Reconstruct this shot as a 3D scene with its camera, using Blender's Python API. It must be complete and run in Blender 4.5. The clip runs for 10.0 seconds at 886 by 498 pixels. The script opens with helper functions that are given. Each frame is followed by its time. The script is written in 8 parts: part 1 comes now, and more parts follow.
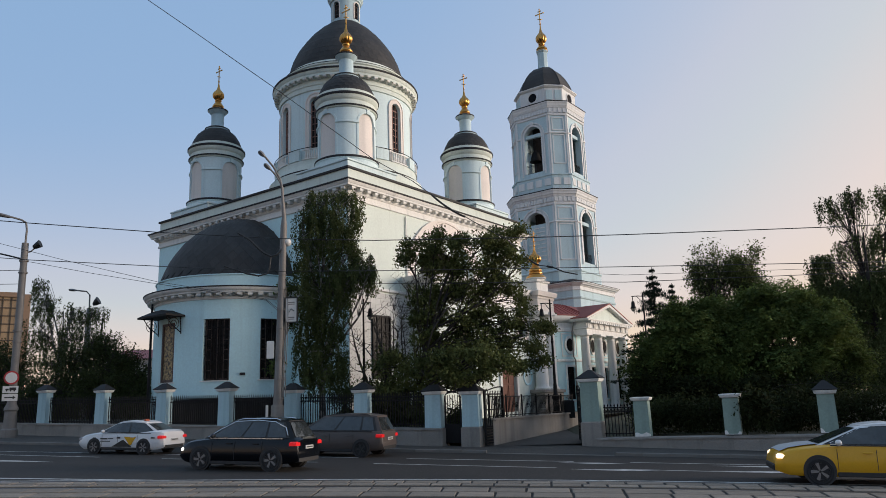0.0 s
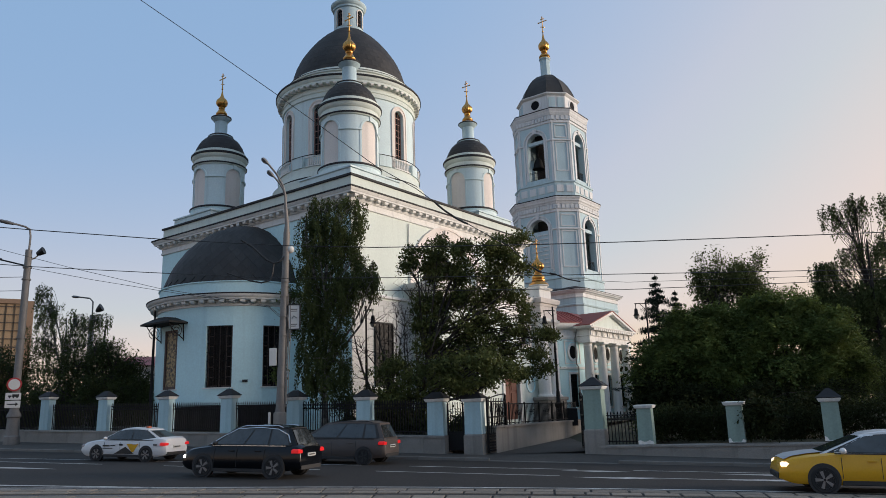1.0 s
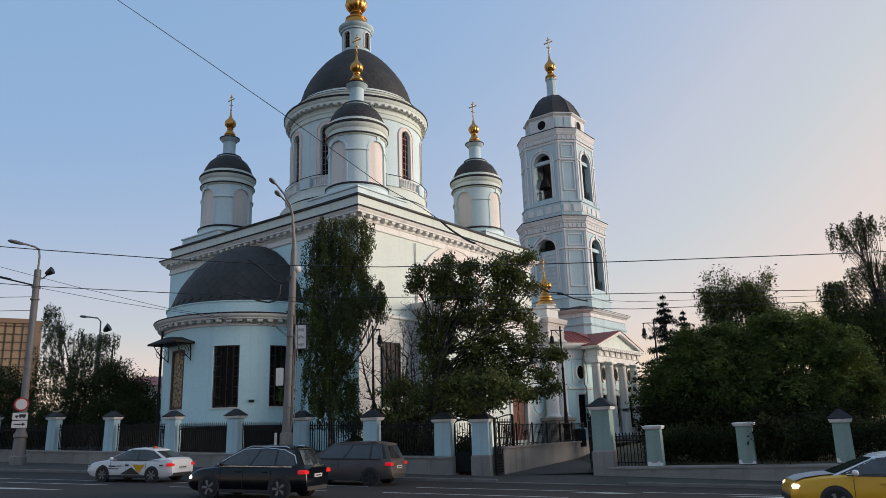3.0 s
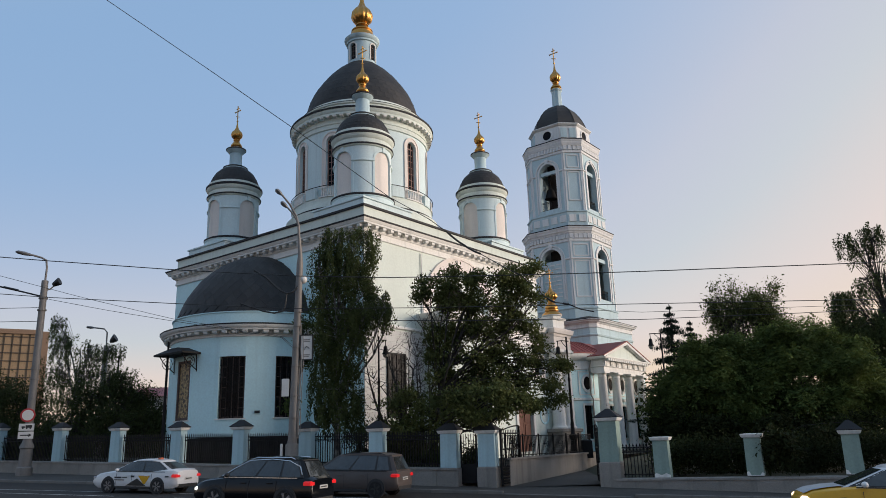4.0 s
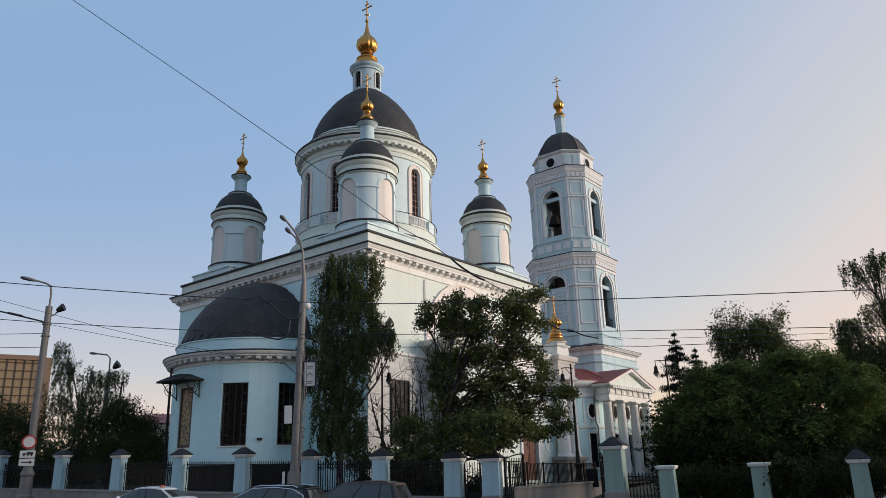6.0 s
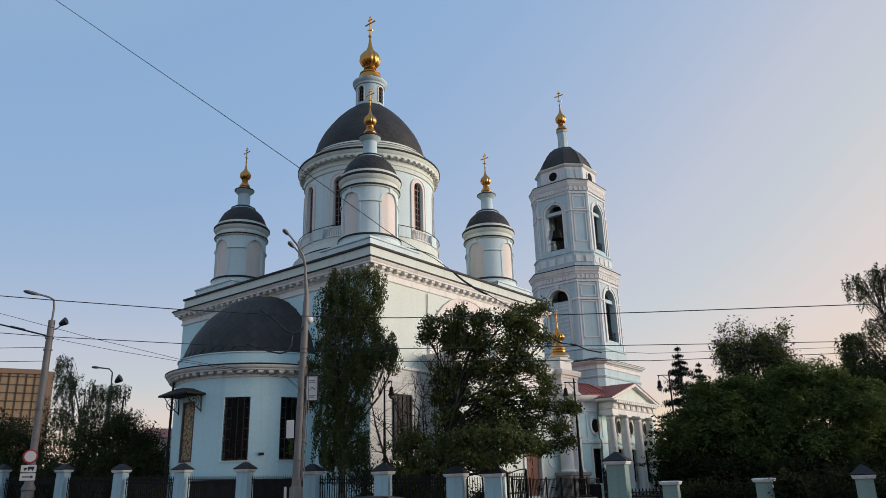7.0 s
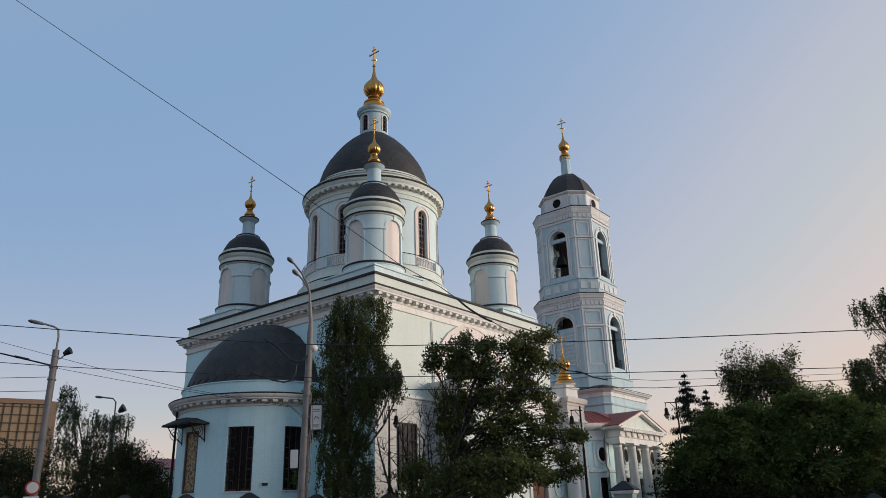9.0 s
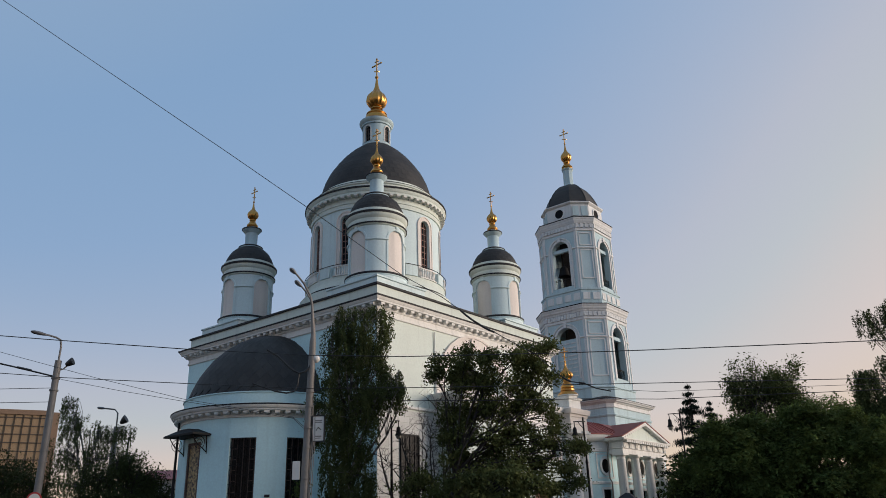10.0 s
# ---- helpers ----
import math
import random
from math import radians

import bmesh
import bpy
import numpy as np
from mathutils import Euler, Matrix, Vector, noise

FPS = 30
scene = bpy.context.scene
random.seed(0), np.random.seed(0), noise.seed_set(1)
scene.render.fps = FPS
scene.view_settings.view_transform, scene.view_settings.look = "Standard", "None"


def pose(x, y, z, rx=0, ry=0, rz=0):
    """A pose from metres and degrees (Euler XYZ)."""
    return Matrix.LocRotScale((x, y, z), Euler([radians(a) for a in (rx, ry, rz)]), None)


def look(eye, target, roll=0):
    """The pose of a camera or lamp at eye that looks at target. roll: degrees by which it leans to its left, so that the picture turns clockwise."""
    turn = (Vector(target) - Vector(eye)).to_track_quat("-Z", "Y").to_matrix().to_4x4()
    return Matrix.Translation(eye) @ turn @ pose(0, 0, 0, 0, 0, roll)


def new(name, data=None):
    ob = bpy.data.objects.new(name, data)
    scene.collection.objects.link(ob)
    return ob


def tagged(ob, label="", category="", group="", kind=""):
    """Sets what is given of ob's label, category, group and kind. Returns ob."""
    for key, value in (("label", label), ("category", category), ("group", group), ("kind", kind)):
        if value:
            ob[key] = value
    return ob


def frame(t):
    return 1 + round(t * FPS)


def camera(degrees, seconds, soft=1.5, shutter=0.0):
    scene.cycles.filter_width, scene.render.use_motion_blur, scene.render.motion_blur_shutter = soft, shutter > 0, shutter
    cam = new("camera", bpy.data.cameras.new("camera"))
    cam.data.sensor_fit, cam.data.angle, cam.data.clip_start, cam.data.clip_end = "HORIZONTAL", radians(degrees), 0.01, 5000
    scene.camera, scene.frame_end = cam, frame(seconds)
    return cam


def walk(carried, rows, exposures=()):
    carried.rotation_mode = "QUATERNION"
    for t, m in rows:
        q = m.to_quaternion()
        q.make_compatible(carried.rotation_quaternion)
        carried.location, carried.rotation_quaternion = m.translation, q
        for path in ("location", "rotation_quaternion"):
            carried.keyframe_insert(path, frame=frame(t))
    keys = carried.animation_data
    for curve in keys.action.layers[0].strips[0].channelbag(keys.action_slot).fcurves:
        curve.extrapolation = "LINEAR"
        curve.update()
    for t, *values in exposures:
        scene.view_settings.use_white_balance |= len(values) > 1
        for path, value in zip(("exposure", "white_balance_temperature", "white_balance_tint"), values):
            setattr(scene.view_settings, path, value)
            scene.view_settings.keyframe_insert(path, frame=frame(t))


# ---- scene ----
EYE = 2.15  # eye above the carriageway where the camera stands
cam = camera(62.18, 10.0, 0.4)
ROWS = [
    (0, 101.954, 1.957, 0.423), (0.5, 102.256, 1.922, 0.542), (1, 102.512, 1.877, 0.625),
    (1.5, 102.794, 1.837, 0.702), (2, 103.198, 1.798, 0.815), (2.5, 103.651, 1.806, 0.964),
    (4, 104.886, 1.769, 1.612), (4.5, 105.423, 1.739, 1.768), (5, 105.944, 1.688, 1.813),
    (5.5, 106.427, 1.667, 1.839), (7, 108.032, 1.544, 2.075), (7.5, 108.587, 1.556, 2.212),
    (8, 109.145, 1.590, 2.330), (8.5, 109.672, 1.675, 2.414), (9, 110.172, 1.726, 2.489),
    (9.5, 110.634, 1.698, 2.599), (10, 111.011, 1.678, 2.674),
]
walk(cam, [(t, pose(0, 0, EYE, rx, ry, rz)) for t, rx, ry, rz in ROWS],
     [(0.0, 2.5), (4.5, 2.49), (7.0, 2.45), (10.0, 2.27)])

# ---- light: clear evening sky, the sun just above the horizon in the west ----
SUN_AZ, SUN_EL = 56.0, 2.8  # degrees: clockwise from +y, above the horizon
world = bpy.data.worlds.new("evening_sky")
scene.world = world
world.use_nodes = True
wn, wl = world.node_tree.nodes, world.node_tree.links
sky = wn.new("ShaderNodeTexSky")
sky.sky_type, sky.sun_disc = "NISHITA", False
sky.sun_elevation, sky.sun_rotation = radians(SUN_EL), radians(SUN_AZ)
sky.air_density, sky.dust_density, sky.ozone_density = 1.0, 2.0, 3.2
soft_sky = wn.new("ShaderNodeGamma")
soft_sky.inputs["Gamma"].default_value = 0.62
wl.new(sky.outputs[0], soft_sky.inputs["Color"])
wn["Background"].inputs["Strength"].default_value = 0.13
bands = wn.new("ShaderNodeSeparateColor")
wl.new(sky.outputs[0], bands.inputs[0])
warm = wn.new("ShaderNodeMath")  # how far the sky has turned from blue to red
warm.operation = "DIVIDE"
wl.new(bands.outputs[0], warm.inputs[0])
wl.new(bands.outputs[2], warm.inputs[1])
step = wn.new("ShaderNodeMath")
step.operation = "LOGARITHM"
step.inputs[1].default_value = 2.0
wl.new(warm.outputs[0], step.inputs[0])
span = wn.new("ShaderNodeMapRange")
span.inputs["From Min"].default_value, span.inputs["From Max"].default_value = -3.0, 2.0
wl.new(step.outputs[0], span.inputs["Value"])
dusk = wn.new("ShaderNodeValToRGB")  # from the blue of the upper sky through lilac haze to the glow at the horizon
dusk.color_ramp.elements[0].position, dusk.color_ramp.elements[0].color = 0.0, (0.44, 0.62, 0.88, 1)
dusk.color_ramp.elements[1].position, dusk.color_ramp.elements[1].color = 1.0, (1.6, 1.15, 0.88, 1)
for at, tint in ((0.085, (0.46, 0.63, 0.87)), (0.13, (0.37, 0.585, 0.915)), (0.17, (0.42, 0.62, 0.94)), (0.23, (0.57, 0.70, 0.94)), (0.30, (0.75, 0.79, 0.92)), (0.37, (0.81, 0.85, 0.90)), (0.43, (0.93, 0.88, 0.87)), (0.50, (1.04, 0.90, 0.85)), (0.57, (1.09, 0.90, 0.79)), (0.63, (1.13, 0.90, 0.71))):
    dusk.color_ramp.elements.new(at).color = (*tint, 1)
wl.new(span.outputs[0], dusk.inputs["Fac"])
blend = wn.new("ShaderNodeMix")
blend.data_type = "RGBA"
blend.inputs["Factor"].default_value = 0.92
wl.new(soft_sky.outputs[0], blend.inputs["A"])
wl.new(dusk.outputs[0], blend.inputs["B"])
wl.new(blend.outputs["Result"], wn["Background"].inputs["Color"])
sun = new("sun", bpy.data.lights.new("sun", "SUN"))
sun.data.energy, sun.data.angle, sun.data.color = 0.72, radians(25), (1.0, 0.84, 0.71)
_a, _e = radians(SUN_AZ + 36), radians(7)
sun.matrix_world = look((math.sin(_a) * math.cos(_e) * 90, math.cos(_a) * math.cos(_e) * 90, math.sin(_e) * 90), (0, 0, 0))


# ---- materials ----
def mat(name, col, rough=0.7, metal=0.0, vary=0.12, scale=3.0, fine=40.0, bump=0.15, col2=None, amount=0.5, spec=0.5,
        rand=0.0, stain=0.0, island=0.0):
    """Base colour with variation at two scales, optional second colour in patches, random per object, dirt streaks and bump."""
    m = bpy.data.materials.new(name)
    m.use_nodes = True
    n, l = m.node_tree.nodes, m.node_tree.links
    b = n["Principled BSDF"]
    b.inputs["Roughness"].default_value, b.inputs["Metallic"].default_value = rough, metal
    b.inputs["Specular IOR Level"].default_value = spec
    tc = n.new("ShaderNodeTexCoord")
    big, small = n.new("ShaderNodeTexNoise"), n.new("ShaderNodeTexNoise")
    big.inputs["Scale"].default_value, small.inputs["Scale"].default_value = scale, fine
    big.inputs["Detail"].default_value = small.inputs["Detail"].default_value = 6
    l.new(tc.outputs["Object"], big.inputs["Vector"]), l.new(tc.outputs["Object"], small.inputs["Vector"])
    ramp = n.new("ShaderNodeValToRGB")
    ramp.color_ramp.elements[0].position, ramp.color_ramp.elements[1].position = 0.5 - amount / 2, 0.5 + amount / 2
    c2 = col2 or tuple(c * (1 - 1.6 * vary) for c in col)
    ramp.color_ramp.elements[0].color, ramp.color_ramp.elements[1].color = (*col, 1), (*c2, 1)
    l.new(big.outputs["Fac"], ramp.inputs["Fac"])
    out = ramp.outputs["Color"]

    def times(src, fac_out, lo, hi, pos=(0.3, 0.7)):
        r = n.new("ShaderNodeMapRange")
        r.inputs["From Min"].default_value, r.inputs["From Max"].default_value = pos
        r.inputs["To Min"].default_value, r.inputs["To Max"].default_value = lo, hi
        l.new(fac_out, r.inputs["Value"])
        x = n.new("ShaderNodeMix")
        x.data_type, x.blend_type = "RGBA", "MULTIPLY"
        x.inputs["Factor"].default_value = 1
        l.new(src, x.inputs["A"]), l.new(r.outputs[0], x.inputs["B"])
        return x.outputs["Result"]

    out = times(out, small.outputs["Fac"], 1 - vary, 1 + vary)
    if stain:
        mp = n.new("ShaderNodeMapping")
        mp.inputs["Scale"].default_value = (2.2, 2.2, 0.12)
        st = n.new("ShaderNodeTexNoise")
        st.inputs["Scale"].default_value, st.inputs["Detail"].default_value = 1.0, 8
        l.new(tc.outputs["Object"], mp.inputs["Vector"]), l.new(mp.outputs[0], st.inputs["Vector"])
        out = times(out, st.outputs["Fac"], 1.0, 1 - stain, (0.52, 0.75))
    if rand:
        oi = n.new("ShaderNodeObjectInfo")
        out = times(out, oi.outputs["Random"], 1 - rand, 1 + rand, (0, 1))
    if island:
        ge = n.new("ShaderNodeNewGeometry")
        out = times(out, ge.outputs["Random Per Island"], 1 - island, 1 + island, (0, 1))
    l.new(out, b.inputs["Base Color"])
    if bump:
        bp = n.new("ShaderNodeBump")
        bp.inputs["Strength"].default_value, bp.inputs["Distance"].default_value = bump, 0.02
        l.new(small.outputs["Fac"], bp.inputs["Height"]), l.new(bp.outputs[0], b.inputs["Normal"])
    return m


BLUE = mat("blue_lime_paint", (0.57, 0.79, 0.815), 0.85, vary=0.05, scale=0.5, fine=9, bump=0.12, stain=0.09)
DRUM = mat("faded_blue_paint", (0.62, 0.74, 0.75), 0.85, vary=0.05, scale=0.5, fine=9, bump=0.12, stain=0.16)
# pale tone the warm evening glow gives the blue walls, put into the colour
PALE = mat("glow_tinted_pale_paint", (0.635, 0.695, 0.635), 0.85, vary=0.05, scale=0.4, fine=9, bump=0.12, stain=0.14)
TOWER = mat("pale_blue_paint", (0.455, 0.585, 0.625), 0.85, vary=0.06, scale=0.5, fine=8, bump=0.15, stain=0.2)
WHITE = mat("white_lime_paint", (0.75, 0.74, 0.705), 0.85, vary=0.06, scale=0.6, fine=12, bump=0.12, stain=0.22)
TRIMW = mat("pinkish_grey_white_paint", (0.68, 0.69, 0.69), 0.85, vary=0.06, scale=0.6, fine=12, bump=0.12, stain=0.22)
CREAM = mat("pinkish_white_paint", (0.72, 0.66, 0.61), 0.85, vary=0.05, scale=0.6, fine=12, bump=0.1, stain=0.12)
ROOF = mat("dark_roof_metal", (0.021, 0.021, 0.022), 0.7, 0.1, vary=0.22, scale=0.9, fine=18, bump=0.3, col2=(0.038, 0.036, 0.034), amount=0.35, rand=0.22)
ROOFJ = mat("dark_roof_metal_ribbed", (0.021, 0.021, 0.022), 0.7, 0.1, vary=0.22, scale=0.9, fine=18, bump=0.3, col2=(0.038, 0.036, 0.034), amount=0.35, island=0.10)
FLASH = mat("black_flashing", (0.014, 0.014, 0.016), 0.75, 0.0, vary=0.2, bump=0.1)
GOLD = mat("gilded_copper", (0.56, 0.30, 0.085), 0.36, 1.0, vary=0.12, scale=5, fine=30, bump=0.05)
REDROOF = mat("red_painted_sheet", (0.24, 0.045, 0.035), 0.55, 0.1, vary=0.15, scale=1, fine=15, bump=0.15)
IRON = mat("black_wrought_iron", (0.009, 0.009, 0.010), 0.6, 0.0, vary=0.2, bump=0.2, spec=0.2)
GLASS = mat("dark_window_glass", (0.010, 0.010, 0.011), 0.12, 0.0, vary=0.2, scale=1.5, fine=3, bump=0.06, spec=0.06)
GLASS2 = mat("dull_dark_glass", (0.012, 0.011, 0.011), 0.5, 0.0, vary=0.2, scale=1.5, fine=3, bump=0.06, spec=0.05)
FRAME2 = mat("faded_brown_timber", (0.30, 0.17, 0.14), 0.7, vary=0.15, fine=30)
FRAME = mat("brown_window_timber", (0.11, 0.072, 0.058), 0.7, vary=0.2, fine=30)
ICON = mat("mosaic_icon", (0.06, 0.045, 0.035), 0.5, vary=0.4, scale=6.5, fine=20, bump=0.3, col2=(0.40, 0.28, 0.13), amount=0.22)
DOOR = mat("red_brown_timber", (0.17, 0.06, 0.035), 0.6, vary=0.18, fine=25, bump=0.15)
STONE = mat("grey_limestone", (0.27, 0.25, 0.225), 0.9, vary=0.14, scale=1.6, fine=22, bump=0.35, stain=0.35, rand=0.12)
CONC = mat("grey_concrete", (0.27, 0.25, 0.225), 0.9, vary=0.14, scale=1.3, fine=25, bump=0.35, stain=0.35)


# ---- mesh helpers ----
def thing(name, loc, rz=0, label="", category="", group="", kind=""):
    ob = new(name)
    ob.matrix_world = pose(*loc, 0, 0, rz)
    return tagged(ob, label, category, group, kind)


def auto_smooth(me, angle=0.7):
    """Smooth shading with sharp edges past the angle."""
    bm = bmesh.new()
    bm.from_mesh(me)
    for f in bm.faces:
        f.smooth = True
    for e in bm.edges:
        e.smooth = len(e.link_faces) == 2 and e.calc_face_angle(0) < angle
    bm.to_mesh(me)
    bm.free()


def part(name, bm, material, parent=None, label="", smooth=False, weld=True):
    if weld:
        bmesh.ops.remove_doubles(bm, verts=bm.verts, dist=0.0005)
    bmesh.ops.recalc_face_normals(bm, faces=bm.faces)
    me = bpy.data.meshes.new(name)
    bm.to_mesh(me)
    bm.free()
    me.materials.append(material)
    if smooth:
        auto_smooth(me)
    ob = new(name, me)
    ob.parent = parent
    return tagged(ob, label)


def share(name, me, parent, m, label=""):
    """A piece on shared mesh data, at pose m in its parent."""
    ob = new(name, me)
    ob.parent = parent
    ob.matrix_basis = m
    return tagged(ob, label)


def solo(name, bm, material, label="", category="", group="", kind="", smooth=False, m=None, weld=True):
    ob = part(name, bm, material, None, "", smooth, weld)
    if m is not None:
        ob.matrix_world = m
    return tagged(ob, label, category, group, kind)


def quad(bm, a, b, c, d_):
    bm.faces.new([bm.verts.new(v) for v in (a, b, c, d_)])


def box(bm, x0, x1, y0, y1, z0, z1, m=None):
    vs = [bm.verts.new((x, y, z) if m is None else m @ Vector((x, y, z))) for z in (z0, z1) for x, y in ((x0, y0), (x1, y0), (x1, y1), (x0, y1))]
    for f in ((0, 3, 2, 1), (4, 5, 6, 7), (0, 1, 5, 4), (1, 2, 6, 5), (2, 3, 7, 6), (3, 0, 4, 7)):
        bm.faces.new([vs[i] for i in f])


def bbox(bm, x0, x1, y0, y1, z0, z1, r=0.02, m=None):
    """A box with chamfered upright and top edges."""
    pts = [(x0, y0), (x1, y0), (x1, y1), (x0, y1)]
    loft(bm, [inset_poly(pts, 0, z0), inset_poly(pts, 0, z1 - r), inset_poly(pts, r, z1)], True, m)


def inset_poly(pts, dist, z):
    """A convex counter-clockwise polygon moved inwards by dist, at height z."""
    out, n = [], len(pts)
    for i in range(n):
        p, q, r = (Vector(pts[(i + k) % n][:2]) for k in (-1, 0, 1))
        u, v = (q - p).normalized(), (r - q).normalized()
        nu, nv = Vector((-u.y, u.x)), Vector((-v.y, v.x))
        w = (nu + nv) / max(1e-6, 1 + nu.dot(nv))
        out.append((q.x + w.x * dist, q.y + w.y * dist, z))
    return out


def loft(bm, rings, cap=True, m=None, closed=True):
    rows = [[bm.verts.new(p if m is None else m @ Vector(p)) for p in r] for r in rings]
    n = len(rows[0])
    for a, b in zip(rows, rows[1:]):
        for i in range(n if closed else n - 1):
            j = (i + 1) % n
            bm.faces.new((a[i], a[j], b[j], b[i]))
    if cap:
        bm.faces.new(list(reversed(rows[0])))
        bm.faces.new(rows[-1])


def sweep(bm, pts, profile, cap=True):
    """A moulding swept round a convex plan: profile of (outward, z)."""
    loft(bm, [inset_poly(pts, -o, z) for o, z in profile], cap)


def lathe(bm, profile, n=48, cx=0.0, cy=0.0, cap=True, flute=0, depth=0.0):
    rings = []
    for r, z in profile:
        rings.append([(cx + max(r, 0.002) * (1 - depth * abs(math.sin(flute * math.pi * i / n))) * math.cos(2 * math.pi * i / n),
                       cy + max(r, 0.002) * (1 - depth * abs(math.sin(flute * math.pi * i / n))) * math.sin(2 * math.pi * i / n), z) for i in range(n)])
    loft(bm, rings, cap)


def arc_lathe(bm, profile, a0, a1, n=32, cx=0.0, cy=0.0):
    rings = [[(cx + r * math.cos(radians(a0 + (a1 - a0) * i / n)), cy + r * math.sin(radians(a0 + (a1 - a0) * i / n)), z) for i in range(n + 1)] for r, z in profile]
    loft(bm, rings, False, None, False)


def tube(bm, pts, radii, n=8, cap=True):
    rings = []
    for i, p in enumerate(pts):
        a, b = Vector(pts[max(0, i - 1)]), Vector(pts[min(len(pts) - 1, i + 1)])
        t = (b - a).normalized()
        u = t.cross(Vector((0.13, 0.31, 1)) if abs(t.z) < 0.95 else Vector((1, 0.2, 0))).normalized()
        v = t.cross(u)
        r = radii[i] if isinstance(radii, (list, tuple)) else radii
        rings.append([tuple(Vector(p) + r * (math.cos(2 * math.pi * k / n) * u + math.sin(2 * math.pi * k / n) * v)) for k in range(n)])
    loft(bm, rings, cap)


def wall(bm, f, x0, x1, z0, z1, thick, holes=(), step=1.0):
    """A wall with openings. f maps (along, depth, up) to a point; holes: (centre, width, sill, spring, arched)."""
    cuts = {x0, x1}
    k = max(1, math.ceil((x1 - x0) / step))
    cuts |= {x0 + (x1 - x0) * i / k for i in range(k + 1)}
    for c, w, s, t, arched in holes:
        cuts = {x for x in cuts if not c - w / 2 - 0.02 < x < c + w / 2 + 0.02}
        m = 12 if arched else 2
        cuts |= {c - w / 2 * math.cos(math.pi * i / m) for i in range(m + 1)} if arched else {c - w / 2, c, c + w / 2}
    xs = sorted(cuts)

    def face(*ps):
        quad(bm, *(f(*p) for p in ps))

    for a, b in zip(xs, xs[1:]):
        mid = (a + b) / 2
        hole = next((h for h in holes if abs(mid - h[0]) < h[1] / 2), None)
        spans = [((z0, z0), (z1, z1))]
        if hole:
            c, w, s, t, arched = hole
            top = [t + (math.sqrt(max(0, (w / 2) ** 2 - (x - c) ** 2)) if arched else 0) for x in (a, b)]
            spans = [((z0, z0), (s, s)), (tuple(top), (z1, z1))]
            for x in (a, b):
                if abs(abs(x - c) - w / 2) < 1e-6:
                    face((x, 0, s), (x, thick, s), (x, thick, t), (x, 0, t))
        for (la, lb), (ha, hb) in spans:
            face((a, 0, la), (b, 0, lb), (b, 0, hb), (a, 0, ha))
            face((a, thick, la), (b, thick, lb), (b, thick, hb), (a, thick, ha))
            face((a, 0, la), (b, 0, lb), (b, thick, lb), (a, thick, la))
            face((a, 0, ha), (b, 0, hb), (b, thick, hb), (a, thick, ha))


def bend(r, cx=0.0, cy=0.0, start=0.0):
    """Maps along a circle: degrees counter-clockwise from start, seen from outside, depth inwards."""
    return lambda x, y, z: (cx + (r - y) * math.cos(radians(start) + x / r), cy + (r - y) * math.sin(radians(start) + x / r), z)


def flat(ox, oy, ux, uy):
    """Maps along a straight wall from (ox, oy) towards (ux, uy); depth to its left."""
    return lambda x, y, z: (ox + ux * x - uy * y, oy + uy * x + ux * y, z)


def arch_band(bm, f, c, w, spring, sill, width, proud):
    """An archivolt with jambs round an opening."""
    pts = [(c - w / 2, sill), (c - w / 2, spring)] + [(c - w / 2 * math.cos(math.pi * i / 14), spring + w / 2 * math.sin(math.pi * i / 14)) for i in range(1, 14)] + [(c + w / 2, spring), (c + w / 2, sill)]
    o = w / 2 + width
    ots = [(c - o, sill), (c - o, spring)] + [(c - o * math.cos(math.pi * i / 14), spring + o * math.sin(math.pi * i / 14)) for i in range(1, 14)] + [(c + o, spring), (c + o, sill)]
    loft(bm, [[f(x, 0.01, z) for x, z in ots], [f(x, -proud, z) for x, z in ots], [f(x, -proud, z) for x, z in pts], [f(x, 0.01, z) for x, z in pts]], False, None, False)


def cross_mesh(bm, z, h, m=None):
    """An eastern cross with three bars, h high, standing at z, its arms along local y."""
    t = h * 0.022
    box(bm, -t, t, -t, t, z, z + h, m)
    for zz, w in ((0.86, 0.12), (0.68, 0.27)):
        box(bm, -t, t, -w * h, w * h, z + zz * h - t, z + zz * h + t, m)
    s = pose(0, 0, z + 0.32 * h, 22, 0, 0)
    box(bm, -t, t, -0.16 * h, 0.16 * h, -t, t, s if m is None else m @ s)
    for zz, yy in ((1.0, 0), (0.68, 0.27), (0.68, -0.27)):
        c = Vector((0, yy * h, z + zz * h))
        bmesh.ops.create_uvsphere(bm, u_segments=8, v_segments=6, radius=t * 2.0, matrix=Matrix.Translation(c if m is None else m @ c))


# ---- ground ----
def road_z(x, y):
    return -0.028 * max(-60, min(60, x)) + 0.008 * max(-20, min(40, y))


ASPHALT = mat("worn_asphalt", (0.030, 0.0275, 0.0255), 0.85, vary=0.34, scale=0.5, fine=16, bump=0.4, col2=(0.022, 0.0205, 0.0195), spec=0.3)
PAVE = mat("pavement_asphalt", (0.080, 0.073, 0.066), 0.88, vary=0.3, scale=0.6, fine=18, bump=0.35, col2=(0.055, 0.051, 0.047), spec=0.3)
KERB = mat("kerb_granite", (0.17, 0.16, 0.145), 0.85, vary=0.15, scale=3, fine=60, bump=0.3, rand=0.1)
PAINT = mat("worn_road_paint", (0.55, 0.55, 0.53), 0.7, vary=0.2, scale=3, fine=25, bump=0.2, col2=(0.28, 0.28, 0.27), amount=0.3)
SETT = mat("concrete_track_slab", (0.25, 0.213, 0.172), 0.9, vary=0.2, scale=2.2, fine=40, bump=0.5, rand=0.2)
